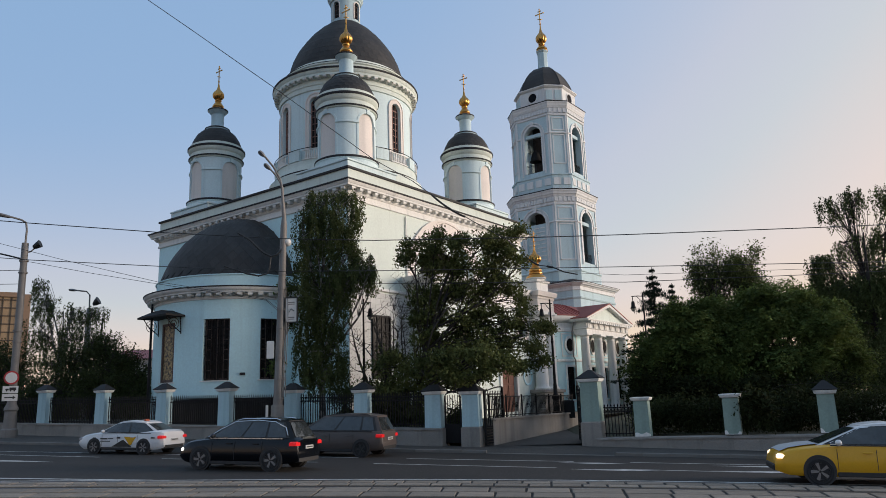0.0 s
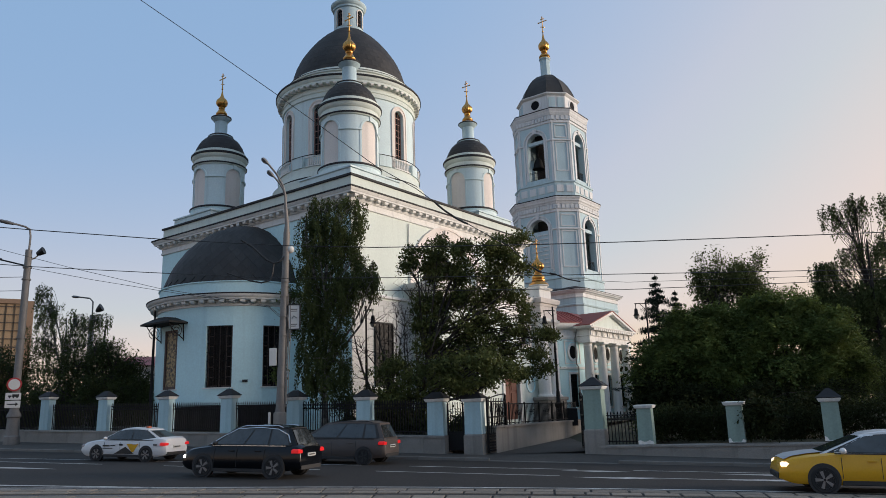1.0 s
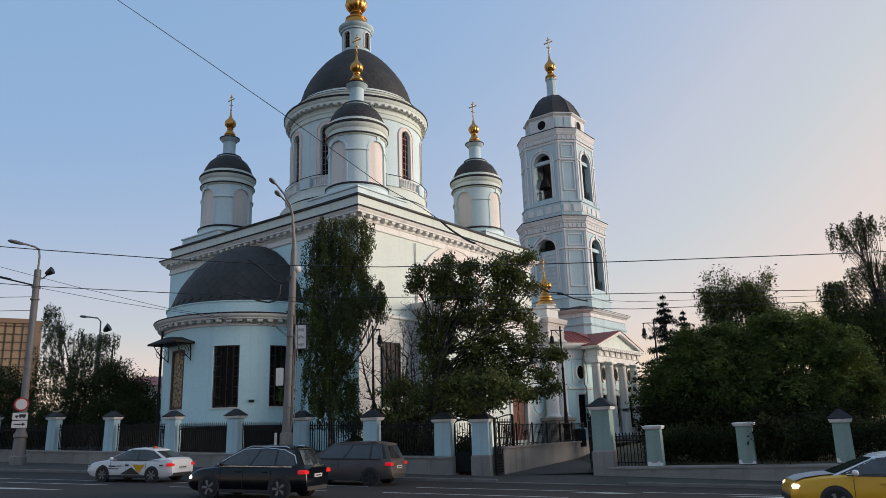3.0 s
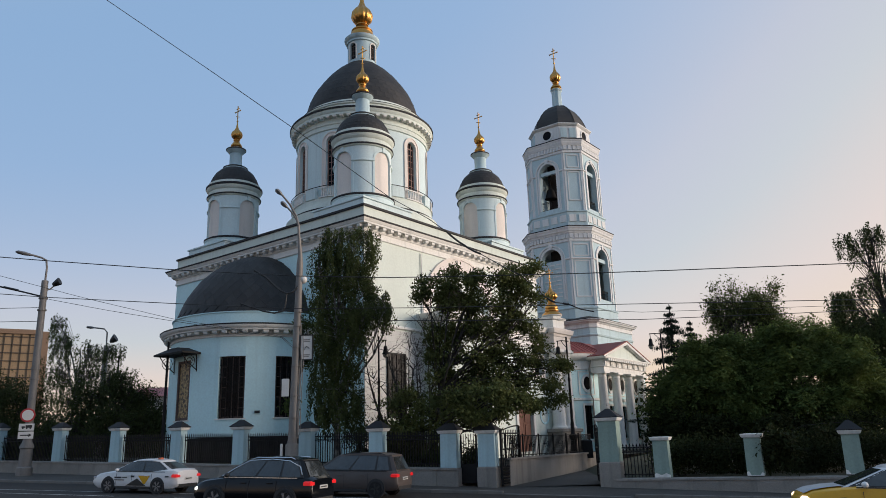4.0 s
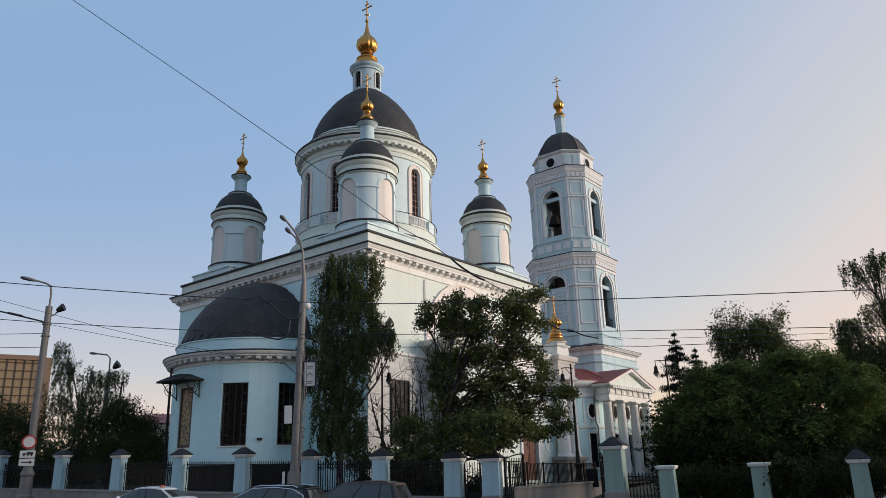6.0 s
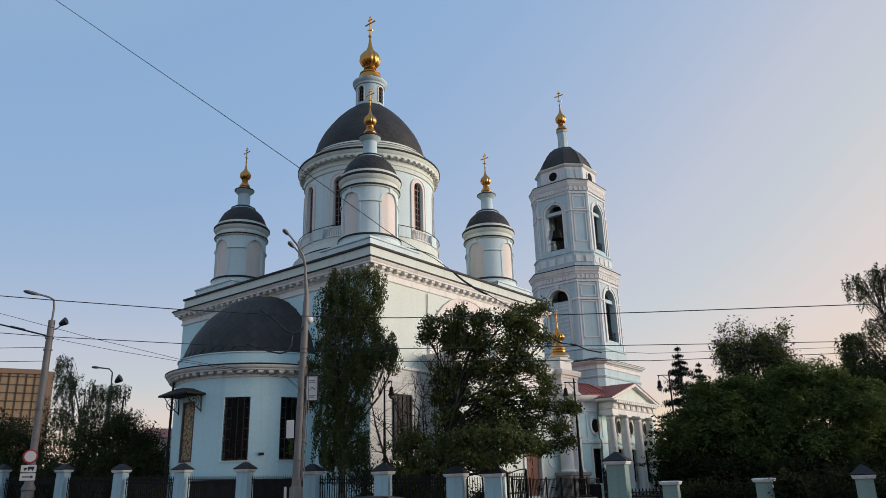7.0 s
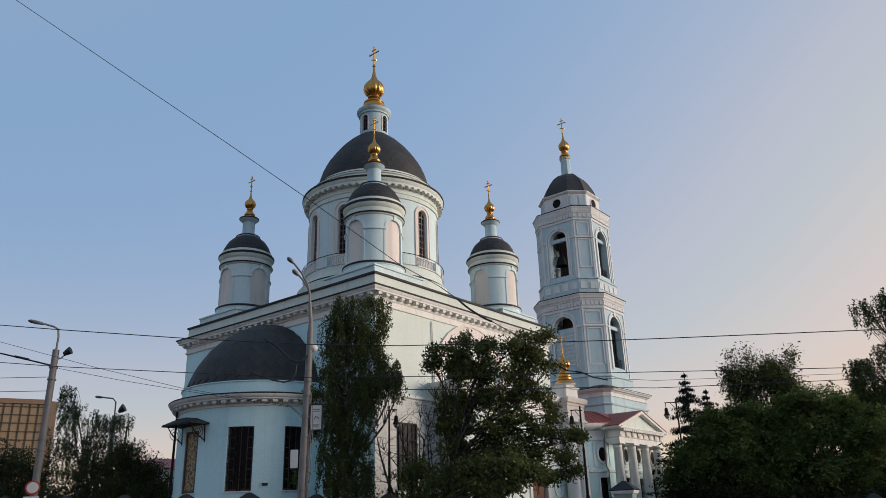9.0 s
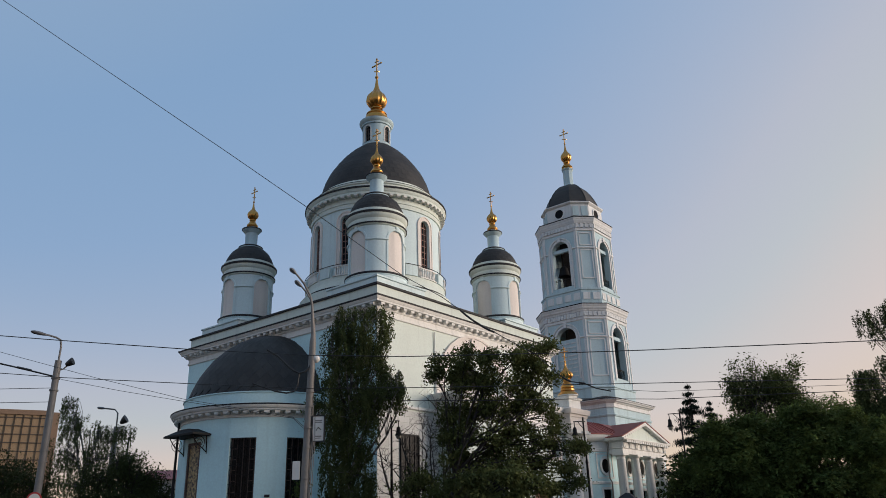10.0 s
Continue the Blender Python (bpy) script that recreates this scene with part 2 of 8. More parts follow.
# soil darkened to hold the shade under the trees in its colour
SOIL = mat("shade_dark_soil", (0.024, 0.026, 0.013), 0.95, vary=0.25, scale=1.2, fine=30, bump=0.5, col2=(0.017, 0.026, 0.010))
STEEL = mat("worn_rail_steel", (0.25, 0.24, 0.23), 0.35, 0.9, vary=0.15, bump=0.1)

KS = -0.345


def kerb_y(x):
    return 30.6 + KS * x


def fence_y(x):
    """The line of the churchyard fence in plan."""
    return 31.8 - 0.483 * (x - 1.3) if x < 3.5 else 31.7 - 0.5 * (x - 5.8)


def strip(name, lo, hi, z_of, x0, x1, nx, ny, material, label, kind="structure"):
    bm = bmesh.new()
    rows = []
    for i in range(nx + 1):
        x = x0 + (x1 - x0) * i / nx
        rows.append([(x, lo(x) + (hi(x) - lo(x)) * j / ny, z_of(x, lo(x) + (hi(x) - lo(x)) * j / ny)) for j in range(ny + 1)])
    loft(bm, rows, False, None, False)
    return solo(name, bm, material, label, "ground", "", kind, True)


def terrace_y(x):
    """Edge of the church terrace above the drive, from the gate inwards."""
    return 33.0 + (x - 2.0) * 9.0 / 4.9


def yard_z(x, y):
    return 1.2 + 0.028 * max(0.0, min(60, -x - 1))


def drive_z(x, y):
    return min(1.15, 0.36 + 0.03 * (y - 32) + (0.14 if x > 6.3 else 0))


bm = bmesh.new()
n = 40
rows = []
for i in range(n + 1):
    x = -1500 + 3000 * i / n
    rows.append([(x, y, -0.6) for y in (-1200, -200, -60, 0, 60, 200, 800, 1800)])
loft(bm, rows, False, None, False)
solo("ground", bm, SOIL, "wide flat dark ground beyond the street", "ground", "", "structure")
strip("road", lambda x: -30, lambda x: kerb_y(x) - 0.02, road_z, -110, 110, 110, 12, ASPHALT, "grey worn asphalt carriageway falling gently along the street")
strip("pavement", kerb_y, lambda x: fence_y(x) + 0.05 if x < 1 or x > 6 else 37, lambda x, y: road_z(x, y) + (0.12 if not 1.4 < x < 6.4 else 0.012 + 0.108 * min(1.0, (y - kerb_y(x)) / 1.3)) + 0.02 * (y - kerb_y(x)), -110, 110, 440, 6, PAVE, "dark asphalt pavement between kerb and churchyard fence")
strip("churchyard_ground", lambda x: fence_y(x) + 0.1 if x < 1.8 else terrace_y(x) + 0.1, lambda x: 150, yard_z, -110, 60, 340, 30, SOIL, "dark churchyard terrace under the trees")
strip("drive", lambda x: 31.9 if x < 6.0 else fence_y(x) + 0.1, lambda x: max(32.0, terrace_y(x) - 0.1), drive_z, 1.5, 6.2, 24, 30, PAVE, "paved drive rising through the church gate")
strip("park_ground", lambda x: fence_y(x) + 0.1, lambda x: min(150, terrace_y(x) - 0.1), drive_z, 6.21, 110, 110, 30, SOIL, "dark grass and soil under the park trees")


# ---- the church: local x runs west along its axis, y north, both from the centre of the main dome ----
CH = thing("church", (-7.506, 55.50, 0.2), 53.3, "pale blue five-domed stone church with dark domes", "church")
G = 1.0  # ground under the walls


def fill_window(parent, f, c, w, sill, top, arched, depth, cols, rows_, frame_mat, label, bar=0.05, side=0.09):
    """A glazed window in an opening: frame with bars, and its panes behind."""
    bm = bmesh.new()

    def slab(a, b, lo, hi, d0, d1):
        p = [f(a, d0, lo), f(b, d0, lo), f(b, d0, hi), f(a, d0, hi)]
        q = [f(a, d1, lo), f(b, d1, lo), f(b, d1, hi), f(a, d1, hi)]
        loft(bm, [p, q])

    head = top + (w / 2 if arched else 0)

    def lim(x):
        return top + math.sqrt(max(0.0, (w / 2) ** 2 - (x - c) ** 2)) if arched else top

    slab(c - w / 2, c - w / 2 + side, sill, lim(c - w / 2 + side), depth, depth + 0.09)
    slab(c + w / 2 - side, c + w / 2, sill, lim(c + w / 2 - side), depth, depth + 0.09)
    slab(c - w / 2, c + w / 2, sill, sill + side, depth, depth + 0.09)
    slab(c - w / 2, c + w / 2, top - side / 2, top + side / 2, depth, depth + 0.09)
    for i in range(1, cols):
        x = c - w / 2 + w * i / cols
        slab(x - bar / 2, x + bar / 2, sill, lim(x) - 0.01, depth + 0.01, depth + 0.07)
    for i in range(1, rows_):
        z = sill + (top - sill) * i / rows_
        slab(c - w / 2 + 0.02, c + w / 2 - 0.02, z - bar / 2, z + bar / 2, depth + 0.015, depth + 0.065)
    win = part("window", bm, frame_mat, parent, label)
    bm = bmesh.new()
    n = 10
    xs = [c - w / 2 * math.cos(math.pi * i / n) for i in range(n + 1)]
    loft(bm, [[f(x, depth + 0.05, sill) for x in xs], [f(x, depth + 0.05, lim(x)) for x in xs]], False, None, False)
    part("pane", bm, GLASS, win, "dark reflecting glass")
    return win


def modillions(parent, me, places):
    for x, y, z, a in places:
        share("modillion", me, parent, pose(x, y, z, 0, 0, a))


def modillion_mesh(w, dpt, h):
    bm = bmesh.new()
    pts = [(-w / 2, -dpt), (w / 2, -dpt), (w / 2, 0), (-w / 2, 0)]
    loft(bm, [inset_poly(pts, w * 0.14, 0), inset_poly(pts, 0, h * 0.35), inset_poly(pts, 0, h)])
    me = bpy.data.meshes.new("modillion")
    bm.to_mesh(me)
    bm.free()
    me.materials.append(WHITE)
    return me


H = 9.75
SQ = [(-H, -H), (H, -H), (H, H), (-H, H)]
# four walls; the south one carries a wide arched recess
# south and west walls get the glow-tinted paint, the other two plain blue
for nm, f, hl, mt in (("wall_south", flat(-H, -H, 1, 0), [(H - 0.3, 6.8, 8.95, 10.1, True)], PALE), ("wall_east", flat(-H, H, 0, -1), [], BLUE),
                      ("wall_north", flat(H, H, -1, 0), [], BLUE), ("wall_west", flat(H, -H, 0, 1), [], PALE)):
    bm = bmesh.new()
    wall(bm, f, 0, 2 * H, G, 14.05, 0.9, hl, 2.0)
    part(nm.split("_")[0], bm, mt, CH)
fs = flat(-H, -H, 1, 0)
bm = bmesh.new()
arch_band(bm, fs, H - 0.3, 6.8, 10.1, 8.95, 0.85, 0.10)
arch_band(bm, fs, H - 0.3, 8.2, 10.1, 8.95, 0.14, 0.16)
box(bm, -0.75, 0.15, -H - 0.2, -H + 0.1, 13.35, 14.1)
part("archivolt", bm, CREAM, CH)
bm = bmesh.new()
fr = flat(-H, -H + 0.45, 1, 0)
wall(bm, fr, H - 4.2, H + 3.6, 8.4, 13.9, 0.35, [(H - 0.3, 4.6, 9.1, 10.1, True)], 1.0)
part("wall", bm, PALE, CH)
fill_window(CH, fr, H - 0.3, 4.6, 9.1, 10.1, True, 0.12, 4, 2, FRAME, "half-round window with timber bars")
# frieze, cornice, parapet
bm = bmesh.new()
sweep(bm, SQ, [(0.02, 14.02), (0.09, 14.05), (0.09, 14.18), (0.05, 14.2), (0.05, 14.44), (0.10, 14.46), (0.14, 14.54), (0.14, 14.74), (0.48, 14.76), (0.49, 14.86), (0.53, 14.90), (0.60, 15.02), (0.60, 15.08)])
CORN = part("cornice", bm, WHITE, CH, "white cornice on small brackets")
bm = bmesh.new()
sweep(bm, SQ, [(0.62, 15.04), (0.645, 15.05), (0.645, 15.14), (0.2, 15.2)])
part("flashing", bm, FLASH, CH)
bm = bmesh.new()
sweep(bm, SQ, [(0.02, 15.13), (0.02, 15.98)])
part("parapet", bm, PALE, CH)
bm = bmesh.new()
sweep(bm, SQ, [(0.08, 15.95), (0.12, 15.96), (0.12, 16.09), (0.04, 16.12), (-0.4, 16.15), (-3.0, 16.75), (-4.2, 17.1)])
part("roof", bm, FLASH, CH, "dark metal roof behind the parapet")
ME = modillion_mesh(0.30, 0.31, 0.17)
sp = []
for i in range(30):
    s = -H - 0.3 + (2 * H + 0.6) * (i + 0.5) / 30
    sp += [(s, -H - 0.14, 14.57, 0), (-H - 0.14, s, 14.57, -90), (s, H + 0.14, 14.57, 180)]
modillions(CORN, ME, sp)
bm = bmesh.new()
tube(bm, [(-4.55, -H - 0.08, 13.9), (-4.55, -H - 0.08, 9.0)], 0.045, 8)
part("downpipe", bm, WHITE, CH)
# lower south wall in rusticated courses
RUST = []
bm = bmesh.new()
bbox(bm, -0.5, 0.5, -0.05, 0.05, 0, 0.35, 0.012)
for v in bm.verts:
    v.co.y += 0.015
me = bpy.data.meshes.new("stone_block")
bm.to_mesh(me)
bm.free()
me.materials.append(mat("white_painted_stone", (0.57, 0.57, 0.55), 0.85, vary=0.07, scale=1.0, fine=15, bump=0.2, stain=0.15, rand=0.06))
for k in range(20):
    z = G + 0.3 + k * 0.37
    x = -H
    first = True
    while x < -4.3:
        w = min(0.45 if first and k % 2 else 0.9, -4.3 - x)
        first = False
        lo, hi = x, x + w
        if 3.3 < z + 0.18 < 7.3:  # blocks stop at the window
            if -7.95 < lo < -6.2:
                lo = -6.2
            if -7.95 < hi < -6.2:
                hi = -7.95
        if hi - lo > 0.06 and not (3.3 < z + 0.18 < 7.3 and lo <= -7.95 and hi >= -6.2):
            RUST.append(((lo + hi) / 2, -H, z, hi - lo - 0.018))
        x += w
bm = bmesh.new()
box(bm, -7.85, -6.30, -H - 0.03, -H + 0.3, 3.6, 7.2)
part("pane", bm, GLASS2, CH, "dark window glass")
fill_window(CH, flat(-H, -H - 0.14, 1, 0), H - 7.08, 1.62, 3.55, 7.25, False, 0.0, 4, 8, IRON, "tall window behind an iron lattice", 0.045)
bm = bmesh.new()
sweep(bm, [(-H, -H), (-4.4, -H), (-4.4, -H + 0.3), (-H, -H + 0.3)], [(0.05, 8.75), (0.16, 8.8), (0.16, 8.92), (0.05, 8.97)])
part("string_course", bm, WHITE, CH)

# ---- south porch ----
PL, PR, PF = -4.4, 9.3, -11.8
PP = [(PL, PF), (PR, PF), (PR, -9.7), (PL, -9.7)]
bm = bmesh.new()
wall(bm, flat(PL, PF, 1, 0), 0, PR - PL, G, 8.45, 0.6, [(3.8 - PL, 1.9, G + 0.3, 4.3, False), (5.85 - PL, 1.2, 6.5, 7.7, False), (-1.0 - PL, 1.5, 3.0, 6.4, True)], 2)
wall(bm, flat(PL, -9.75, 0, -1), 0, 2.05, G, 8.45, 0.6, [], 2)
wall(bm, flat(PR, PF, 0, 1), 0, 2.05, G, 8.45, 0.6, [], 2)
PORCH = part("porch_wall", bm, PALE, CH, "pale rendered south porch")
ENT = [(0.02, 8.4), (0.12, 8.42), (0.12, 8.8), (0.18, 8.84), (0.10, 8.88), (0.10, 9.3), (0.2, 9.34), (0.26, 9.5), (0.52, 9.54), (0.62, 9.74), (0.66, 9.88), (0.3, 9.95)]
bm = bmesh.new()
sweep(bm, PP, ENT)
part("entablature", bm, WHITE, CH)
CX = 8.05
bm = bmesh.new()
sweep(bm, [(CX - 1.15, -12.65), (CX + 1.15, -12.65), (CX + 1.15, PF + 0.05), (CX - 1.15, PF + 0.05)], [(o * 0.45, z + 0.004) for o, z in ENT])
part("entablature", bm, CREAM, CH)
bm = bmesh.new()
sweep(bm, [(CX - 0.85, -12.5), (CX + 0.85, -12.5), (CX + 0.85, -10.3), (CX - 0.85, -10.3)], [(0, 9.9), (0, 10.6), (0.1, 10.65), (0.14, 10.8), (-0.1, 10.86)])
part("attic", bm, WHITE, CH)
bm = bmesh.new()
sweep(bm, [(CX - 1.4, -12.95), (CX + 1.4, -12.95), (CX + 1.4, PF + 0.05), (CX - 1.4, PF + 0.05)], [(0.12, G), (0.12, G + 0.4), (0, G + 0.46), (0, 2.5), (0.12, 2.55), (0.12, 2.73), (0.0, 2.77)])
part("pedestal", bm, STONE, CH, "grey limestone column pedestal")
for x in (CX - 0.68, CX + 0.68):
    bm = bmesh.new()
    lathe(bm, [(0.56, 2.75), (0.58, 2.85), (0.5, 2.93), (0.46, 3.0), (0.46, 3.2), (0.45, 5.0), (0.40, 7.7), (0.42, 7.74), (0.42, 7.8), (0.39, 7.84), (0.39, 8.05), (0.5, 8.18)], 28, x, -12.4)
    box(bm, x - 0.52, x + 0.52, -12.92, -11.88, 8.18, 8.4)
    part("column", bm, WHITE, CH, "plain round white column", True)
x = 3.8
bm = bmesh.new()
box(bm, x - 0.95, x + 0.95, PF + 0.24, PF + 0.4, G + 0.3, 4.3)
dr = part("door", bm, DOOR, CH, "panelled red-brown timber double door")
for s in (-1, 1):
    bm = bmesh.new()
    bbox(bm, x + s * 0.48 - 0.46, x + s * 0.48 + 0.46, PF + 0.18, PF + 0.26, G + 0.3, 4.28, 0.01)
    lf = part("door_leaf", bm, DOOR, dr)
    for z0, z1 in ((1.5, 2.2), (2.35, 3.1), (3.25, 4.05)):
        bbox_bm = bmesh.new()
        bbox(bbox_bm, x + s * 0.48 - 0.32, x + s * 0.48 + 0.32, PF + 0.13, PF + 0.2, z0, z1, 0.02)
        part("door_panel", bbox_bm, DOOR, dr)
bm = bmesh.new()
sweep(bm, [(x - 1.3, PF - 0.1), (x + 1.3, PF - 0.1), (x + 1.3, PF + 0.1), (x - 1.3, PF + 0.1)], [(0.0, 4.4), (0.05, 4.55), (0.28, 4.65), (0.28, 4.75), (0, 4.8)])
box(bm, x - 1.2, x - 0.95, PF - 0.1, PF + 0.05, G, 4.45)
box(bm, x + 0.95, x + 1.2, PF - 0.1, PF + 0.05, G, 4.45)
part("door_surround", bm, WHITE, CH)
fp = flat(PL, PF, 1, 0)
fill_window(CH, fp, 5.85 - PL, 1.2, 6.5, 7.7, False, 0.25, 2, 2, FRAME, "small timber window")
fill_window(CH, fp, -1.0 - PL, 1.5, 3.0, 6.4, True, 0.25, 3, 6, FRAME, "tall arched timber window")
bm = bmesh.new()
for x0, x1, z0, z1 in ((4.95, 5.25, 6.4, 7.8), (6.45, 6.75, 6.4, 7.8), (4.85, 6.85, 7.7, 7.95), (4.95, 6.75, 6.3, 6.5)):
    box(bm, x0, x1, PF - 0.1, PF + 0.05, z0, z1)
part("window_surround", bm, CREAM, CH)
bm = bmesh.new()
loft(bm, [[(6.35 + r * math.cos(q * math.pi / 16), PF - o, 3.7 + r * math.sin(q * math.pi / 16)) for q in range(32)] for r, o in ((0.62, -0.02), (0.62, 0.05), (0.5, 0.05), (0.48, -0.02))], False)
part("medallion", bm, BLUE, CH, "round moulded medallion")


def gilded_top(parent, cx, cy, z, r, tall, cross_h, foot_h=0.0):
    """Stepped gilded foot, ribbed onion, spire and cross."""
    fh = (foot_h or r * 1.6) / 1.6
    bm = bmesh.new()
    lathe(bm, [(r * a, z + fh * b) for a, b in ((1.0, 0), (1.0, 0.16), (0.84, 0.3), (0.95, 0.42), (0.95, 0.55), (0.82, 0.72), (0.62, 1.0), (0.46, 1.25), (0.56, 1.38), (0.56, 1.48), (0.44, 1.6))], 28, cx, cy)
    foot = part("gilded_foot", bm, GOLD, parent, "stepped gilded foot", True)
    bm = bmesh.new()
    zo = z + fh * 1.6
    prof = [(0.44, 0), (0.72, 0.2), (0.93, 0.48), (1.0, 0.8), (0.95, 1.12), (0.78, 1.42), (0.52, 1.7), (0.34, 1.95), (0.22, 2.3), (0.13, 2.85), (0.07, 3.5)]
    lathe(bm, [(r * a, zo + b * tall / 3.5) for a, b in prof], 72, cx, cy, True, 14, 0.10)
    onion = part("gilded_onion", bm, GOLD, parent, "ribbed gilded onion", True)
    bm = bmesh.new()
    bmesh.ops.create_uvsphere(bm, u_segments=12, v_segments=8, radius=r * 0.17, matrix=Matrix.Translation((cx, cy, zo + tall)))
    cross_mesh(bm, zo + tall, cross_h, pose(cx, cy, 0))
    part("cross", bm, GOLD, parent, "gilded three-barred cross")
    return foot


bm = bmesh.new()
lathe(bm, [(0.62, 10.6), (0.62, 10.9), (0.76, 10.95), (0.76, 11.01)], 24, 8.05, -12.0)
part("small_drum", bm, WHITE, CH, "", True)
bm = bmesh.new()
lathe(bm, [(0.78, 11.01), (0.7, 11.13), (0.48, 11.3), (0.36, 11.55), (0.4, 11.65)], 24, 8.05, -12.0)
part("gilded_skirt", bm, GOLD, CH, "", True)
gilded_top(CH, 8.05, -12.0, 11.35, 0.52, 1.35, 1.1)

# ---- apse ----
AX, AR = -9.7, 5.3
bm = bmesh.new()
fa = bend(AR, AX, 0, 180)
AW = [(-3.44, 1.53, 3.74, 7.27, False), (0, 1.30, 3.74, 7.2, False), (3.44, 1.53, 3.74, 7.27, False), (6.7, 1.53, 3.74, 7.27, False), (-6.7, 1.53, 3.74, 7.27, False)]
wall(bm, fa, -AR * math.pi / 2, AR * math.pi / 2, G, 8.85, 0.6, AW, 0.35)
part("apse_wall", bm, BLUE, CH, "curved light blue apse wall", True)
for c, w, s, t, _ in AW:
    if c:
        fill_window(CH, fa, c, w, s, t, False, 0.22, 4, 6, FRAME, "tall window behind an ornate iron grille", 0.05, 0.12)
        bm = bmesh.new()
        for i in range(9):
            x = c - w / 2 + w * (i + 0.5) / 9
            tube(bm, [fa(x, 0.1, s + 0.05), fa(x, 0.1, t - 0.05)], 0.014, 5)
        for zz in [s + (t - s) * k / 7 for k in range(8)]:
            tube(bm, [fa(c - w / 2 + w * k / 4, 0.1, zz) for k in range(5)], 0.018, 5)
        for kz in range(7):
            for kx in range(4):
                cx0, cz0 = c - w / 2 + w * (kx + 0.5) / 4, s + (t - s) * (kz + 0.5) / 7
                tube(bm, [fa(cx0 + 0.13 * math.cos(q * math.pi / 5), 0.085, cz0 + 0.2 * math.sin(q * math.pi / 5)) for q in range(11)], 0.012, 4)
        part("window_grille", bm, IRON, CH, "black scrolled iron grille")
    bm = bmesh.new()
    for k in range(6):
        x0, x1 = c - w / 2 - 0.12 + (w + 0.24) * k / 6, c - w / 2 - 0.12 + (w + 0.24) * (k + 1) / 6
        loft(bm, [[fa(x0, -0.06, s - 0.06), fa(x1, -0.06, s - 0.06), fa(x1, 0.3, s - 0.06), fa(x0, 0.3, s - 0.06)], [fa(x0, -0.06, s), fa(x1, -0.06, s), fa(x1, 0.3, s), fa(x0, 0.3, s)]])
    part("window_sill", bm, WHITE, CH)
bm = bmesh.new()
loft(bm, [[fa(-0.65 + 1.3 * k / 6, 0.1, 3.74) for k in range(7)], [fa(-0.65 + 1.3 * k / 6, 0.1, 7.2) for k in range(7)]], False, None, False)
ic = part("icon_panel", bm, ICON, CH, "weathered brown mosaic panel in the apse niche")
bm = bmesh.new()
for a, b, lo, hi in ((-0.66, -0.52, 3.74, 7.2), (0.52, 0.66, 3.74, 7.2), (-0.66, 0.66, 7.06, 7.2), (-0.66, 0.66, 3.74, 3.9)):
    loft(bm, [[fa(a, 0.02, lo), fa(b, 0.02, lo), fa(b, 0.02, hi), fa(a, 0.02, hi)], [fa(a, 0.12, lo), fa(b, 0.12, lo), fa(b, 0.12, hi), fa(a, 0.12, hi)]])
part("icon_frame", bm, FRAME, ic)
bm = bmesh.new()
hood = [(AX - AR + 0.3, -1.4), (AX - AR - 1.1, -1.5), (AX - AR - 1.1, 1.5), (AX - AR + 0.3, 1.4)]
loft(bm, [[(x, y, 7.5) for x, y in hood], [(x, y, 7.6) for x, y in hood], [(AX - AR + 0.3, -0.4, 7.95), (AX - AR - 0.7, -0.4, 7.92), (AX - AR - 0.7, 0.4, 7.92), (AX - AR + 0.3, 0.4, 7.95)]])
can = part("canopy", bm, IRON, CH, "small dark sheet-metal canopy over the mosaic")
for s in (-1.15, 1.15):
    bm = bmesh.new()
    tube(bm, [(AX - AR + 0.12, s, 6.5), (AX - AR + 0.05, s, 7.5)], 0.03, 6)
    tube(bm, [(AX - AR + 0.1, s, 6.6), (AX - AR - 0.6, s, 7.1), (AX - AR - 0.9, s, 7.5)], 0.03, 6)
    tube(bm, [(AX - AR - 0.38 + 0.34 * math.cos(q * math.pi / 7), s, 7.1 + 0.34 * math.sin(q * math.pi / 7)) for q in range(15)], 0.02, 5)
    tube(bm, [(AX - AR - 0.38 + 0.18 * math.cos(q * math.pi / 7), s, 7.1 + 0.18 * math.sin(q * math.pi / 7)) for q in range(15)], 0.02, 5)
    part("bracket", bm, IRON, can, "scrolled iron bracket")
bm = bmesh.new()
arc_lathe(bm, [(AR, 8.4), (AR + 0.06, 8.42), (AR + 0.06, 8.5), (AR + 0.02, 8.52), (AR + 0.02, 8.74), (AR + 0.5, 8.76), (AR + 0.52, 8.84), (AR + 0.6, 8.88), (AR + 0.68, 9.02), (AR + 0.68, 9.08), (AR - 0.02, 9.2)], 90, 270, 56, AX)
APC = part("apse_cornice", bm, WHITE, CH, "white bracketed apse cornice", True)
ME2 = modillion_mesh(0.30, 0.42, 0.17)
modillions(APC, ME2, [(AX + (AR + 0.02) * math.cos(radians(a)), (AR + 0.02) * math.sin(radians(a)), 8.58, a + 90) for a in [93 + 174 * i / 29 for i in range(30)]])
bm = bmesh.new()
arc_lathe(bm, [(AR - 0.05, 9.15), (AR - 0.05, 9.84), (AR + 0.02, 9.86), (AR + 0.02, 9.92), (AR - 0.3, 9.98)], 90, 270, 56, AX)
part("apse_attic", bm, BLUE, CH, "", True)
bm = bmesh.new()
arc_lathe(bm, [(AR + 0.69, 9.04), (AR + 0.71, 9.05), (AR + 0.71, 9.11), (AR - 0.05, 9.25)], 90, 270, 56, AX)
part("flashing", bm, FLASH, CH, "", True)
DP = [(5.12, 9.9), (5.0, 10.18), (4.72, 10.98), (4.40, 11.61), (3.76, 12.53), (3.03, 13.24), (2.27, 13.78), (1.3, 14.23), (0.0, 14.5)]
bm = bmesh.new()
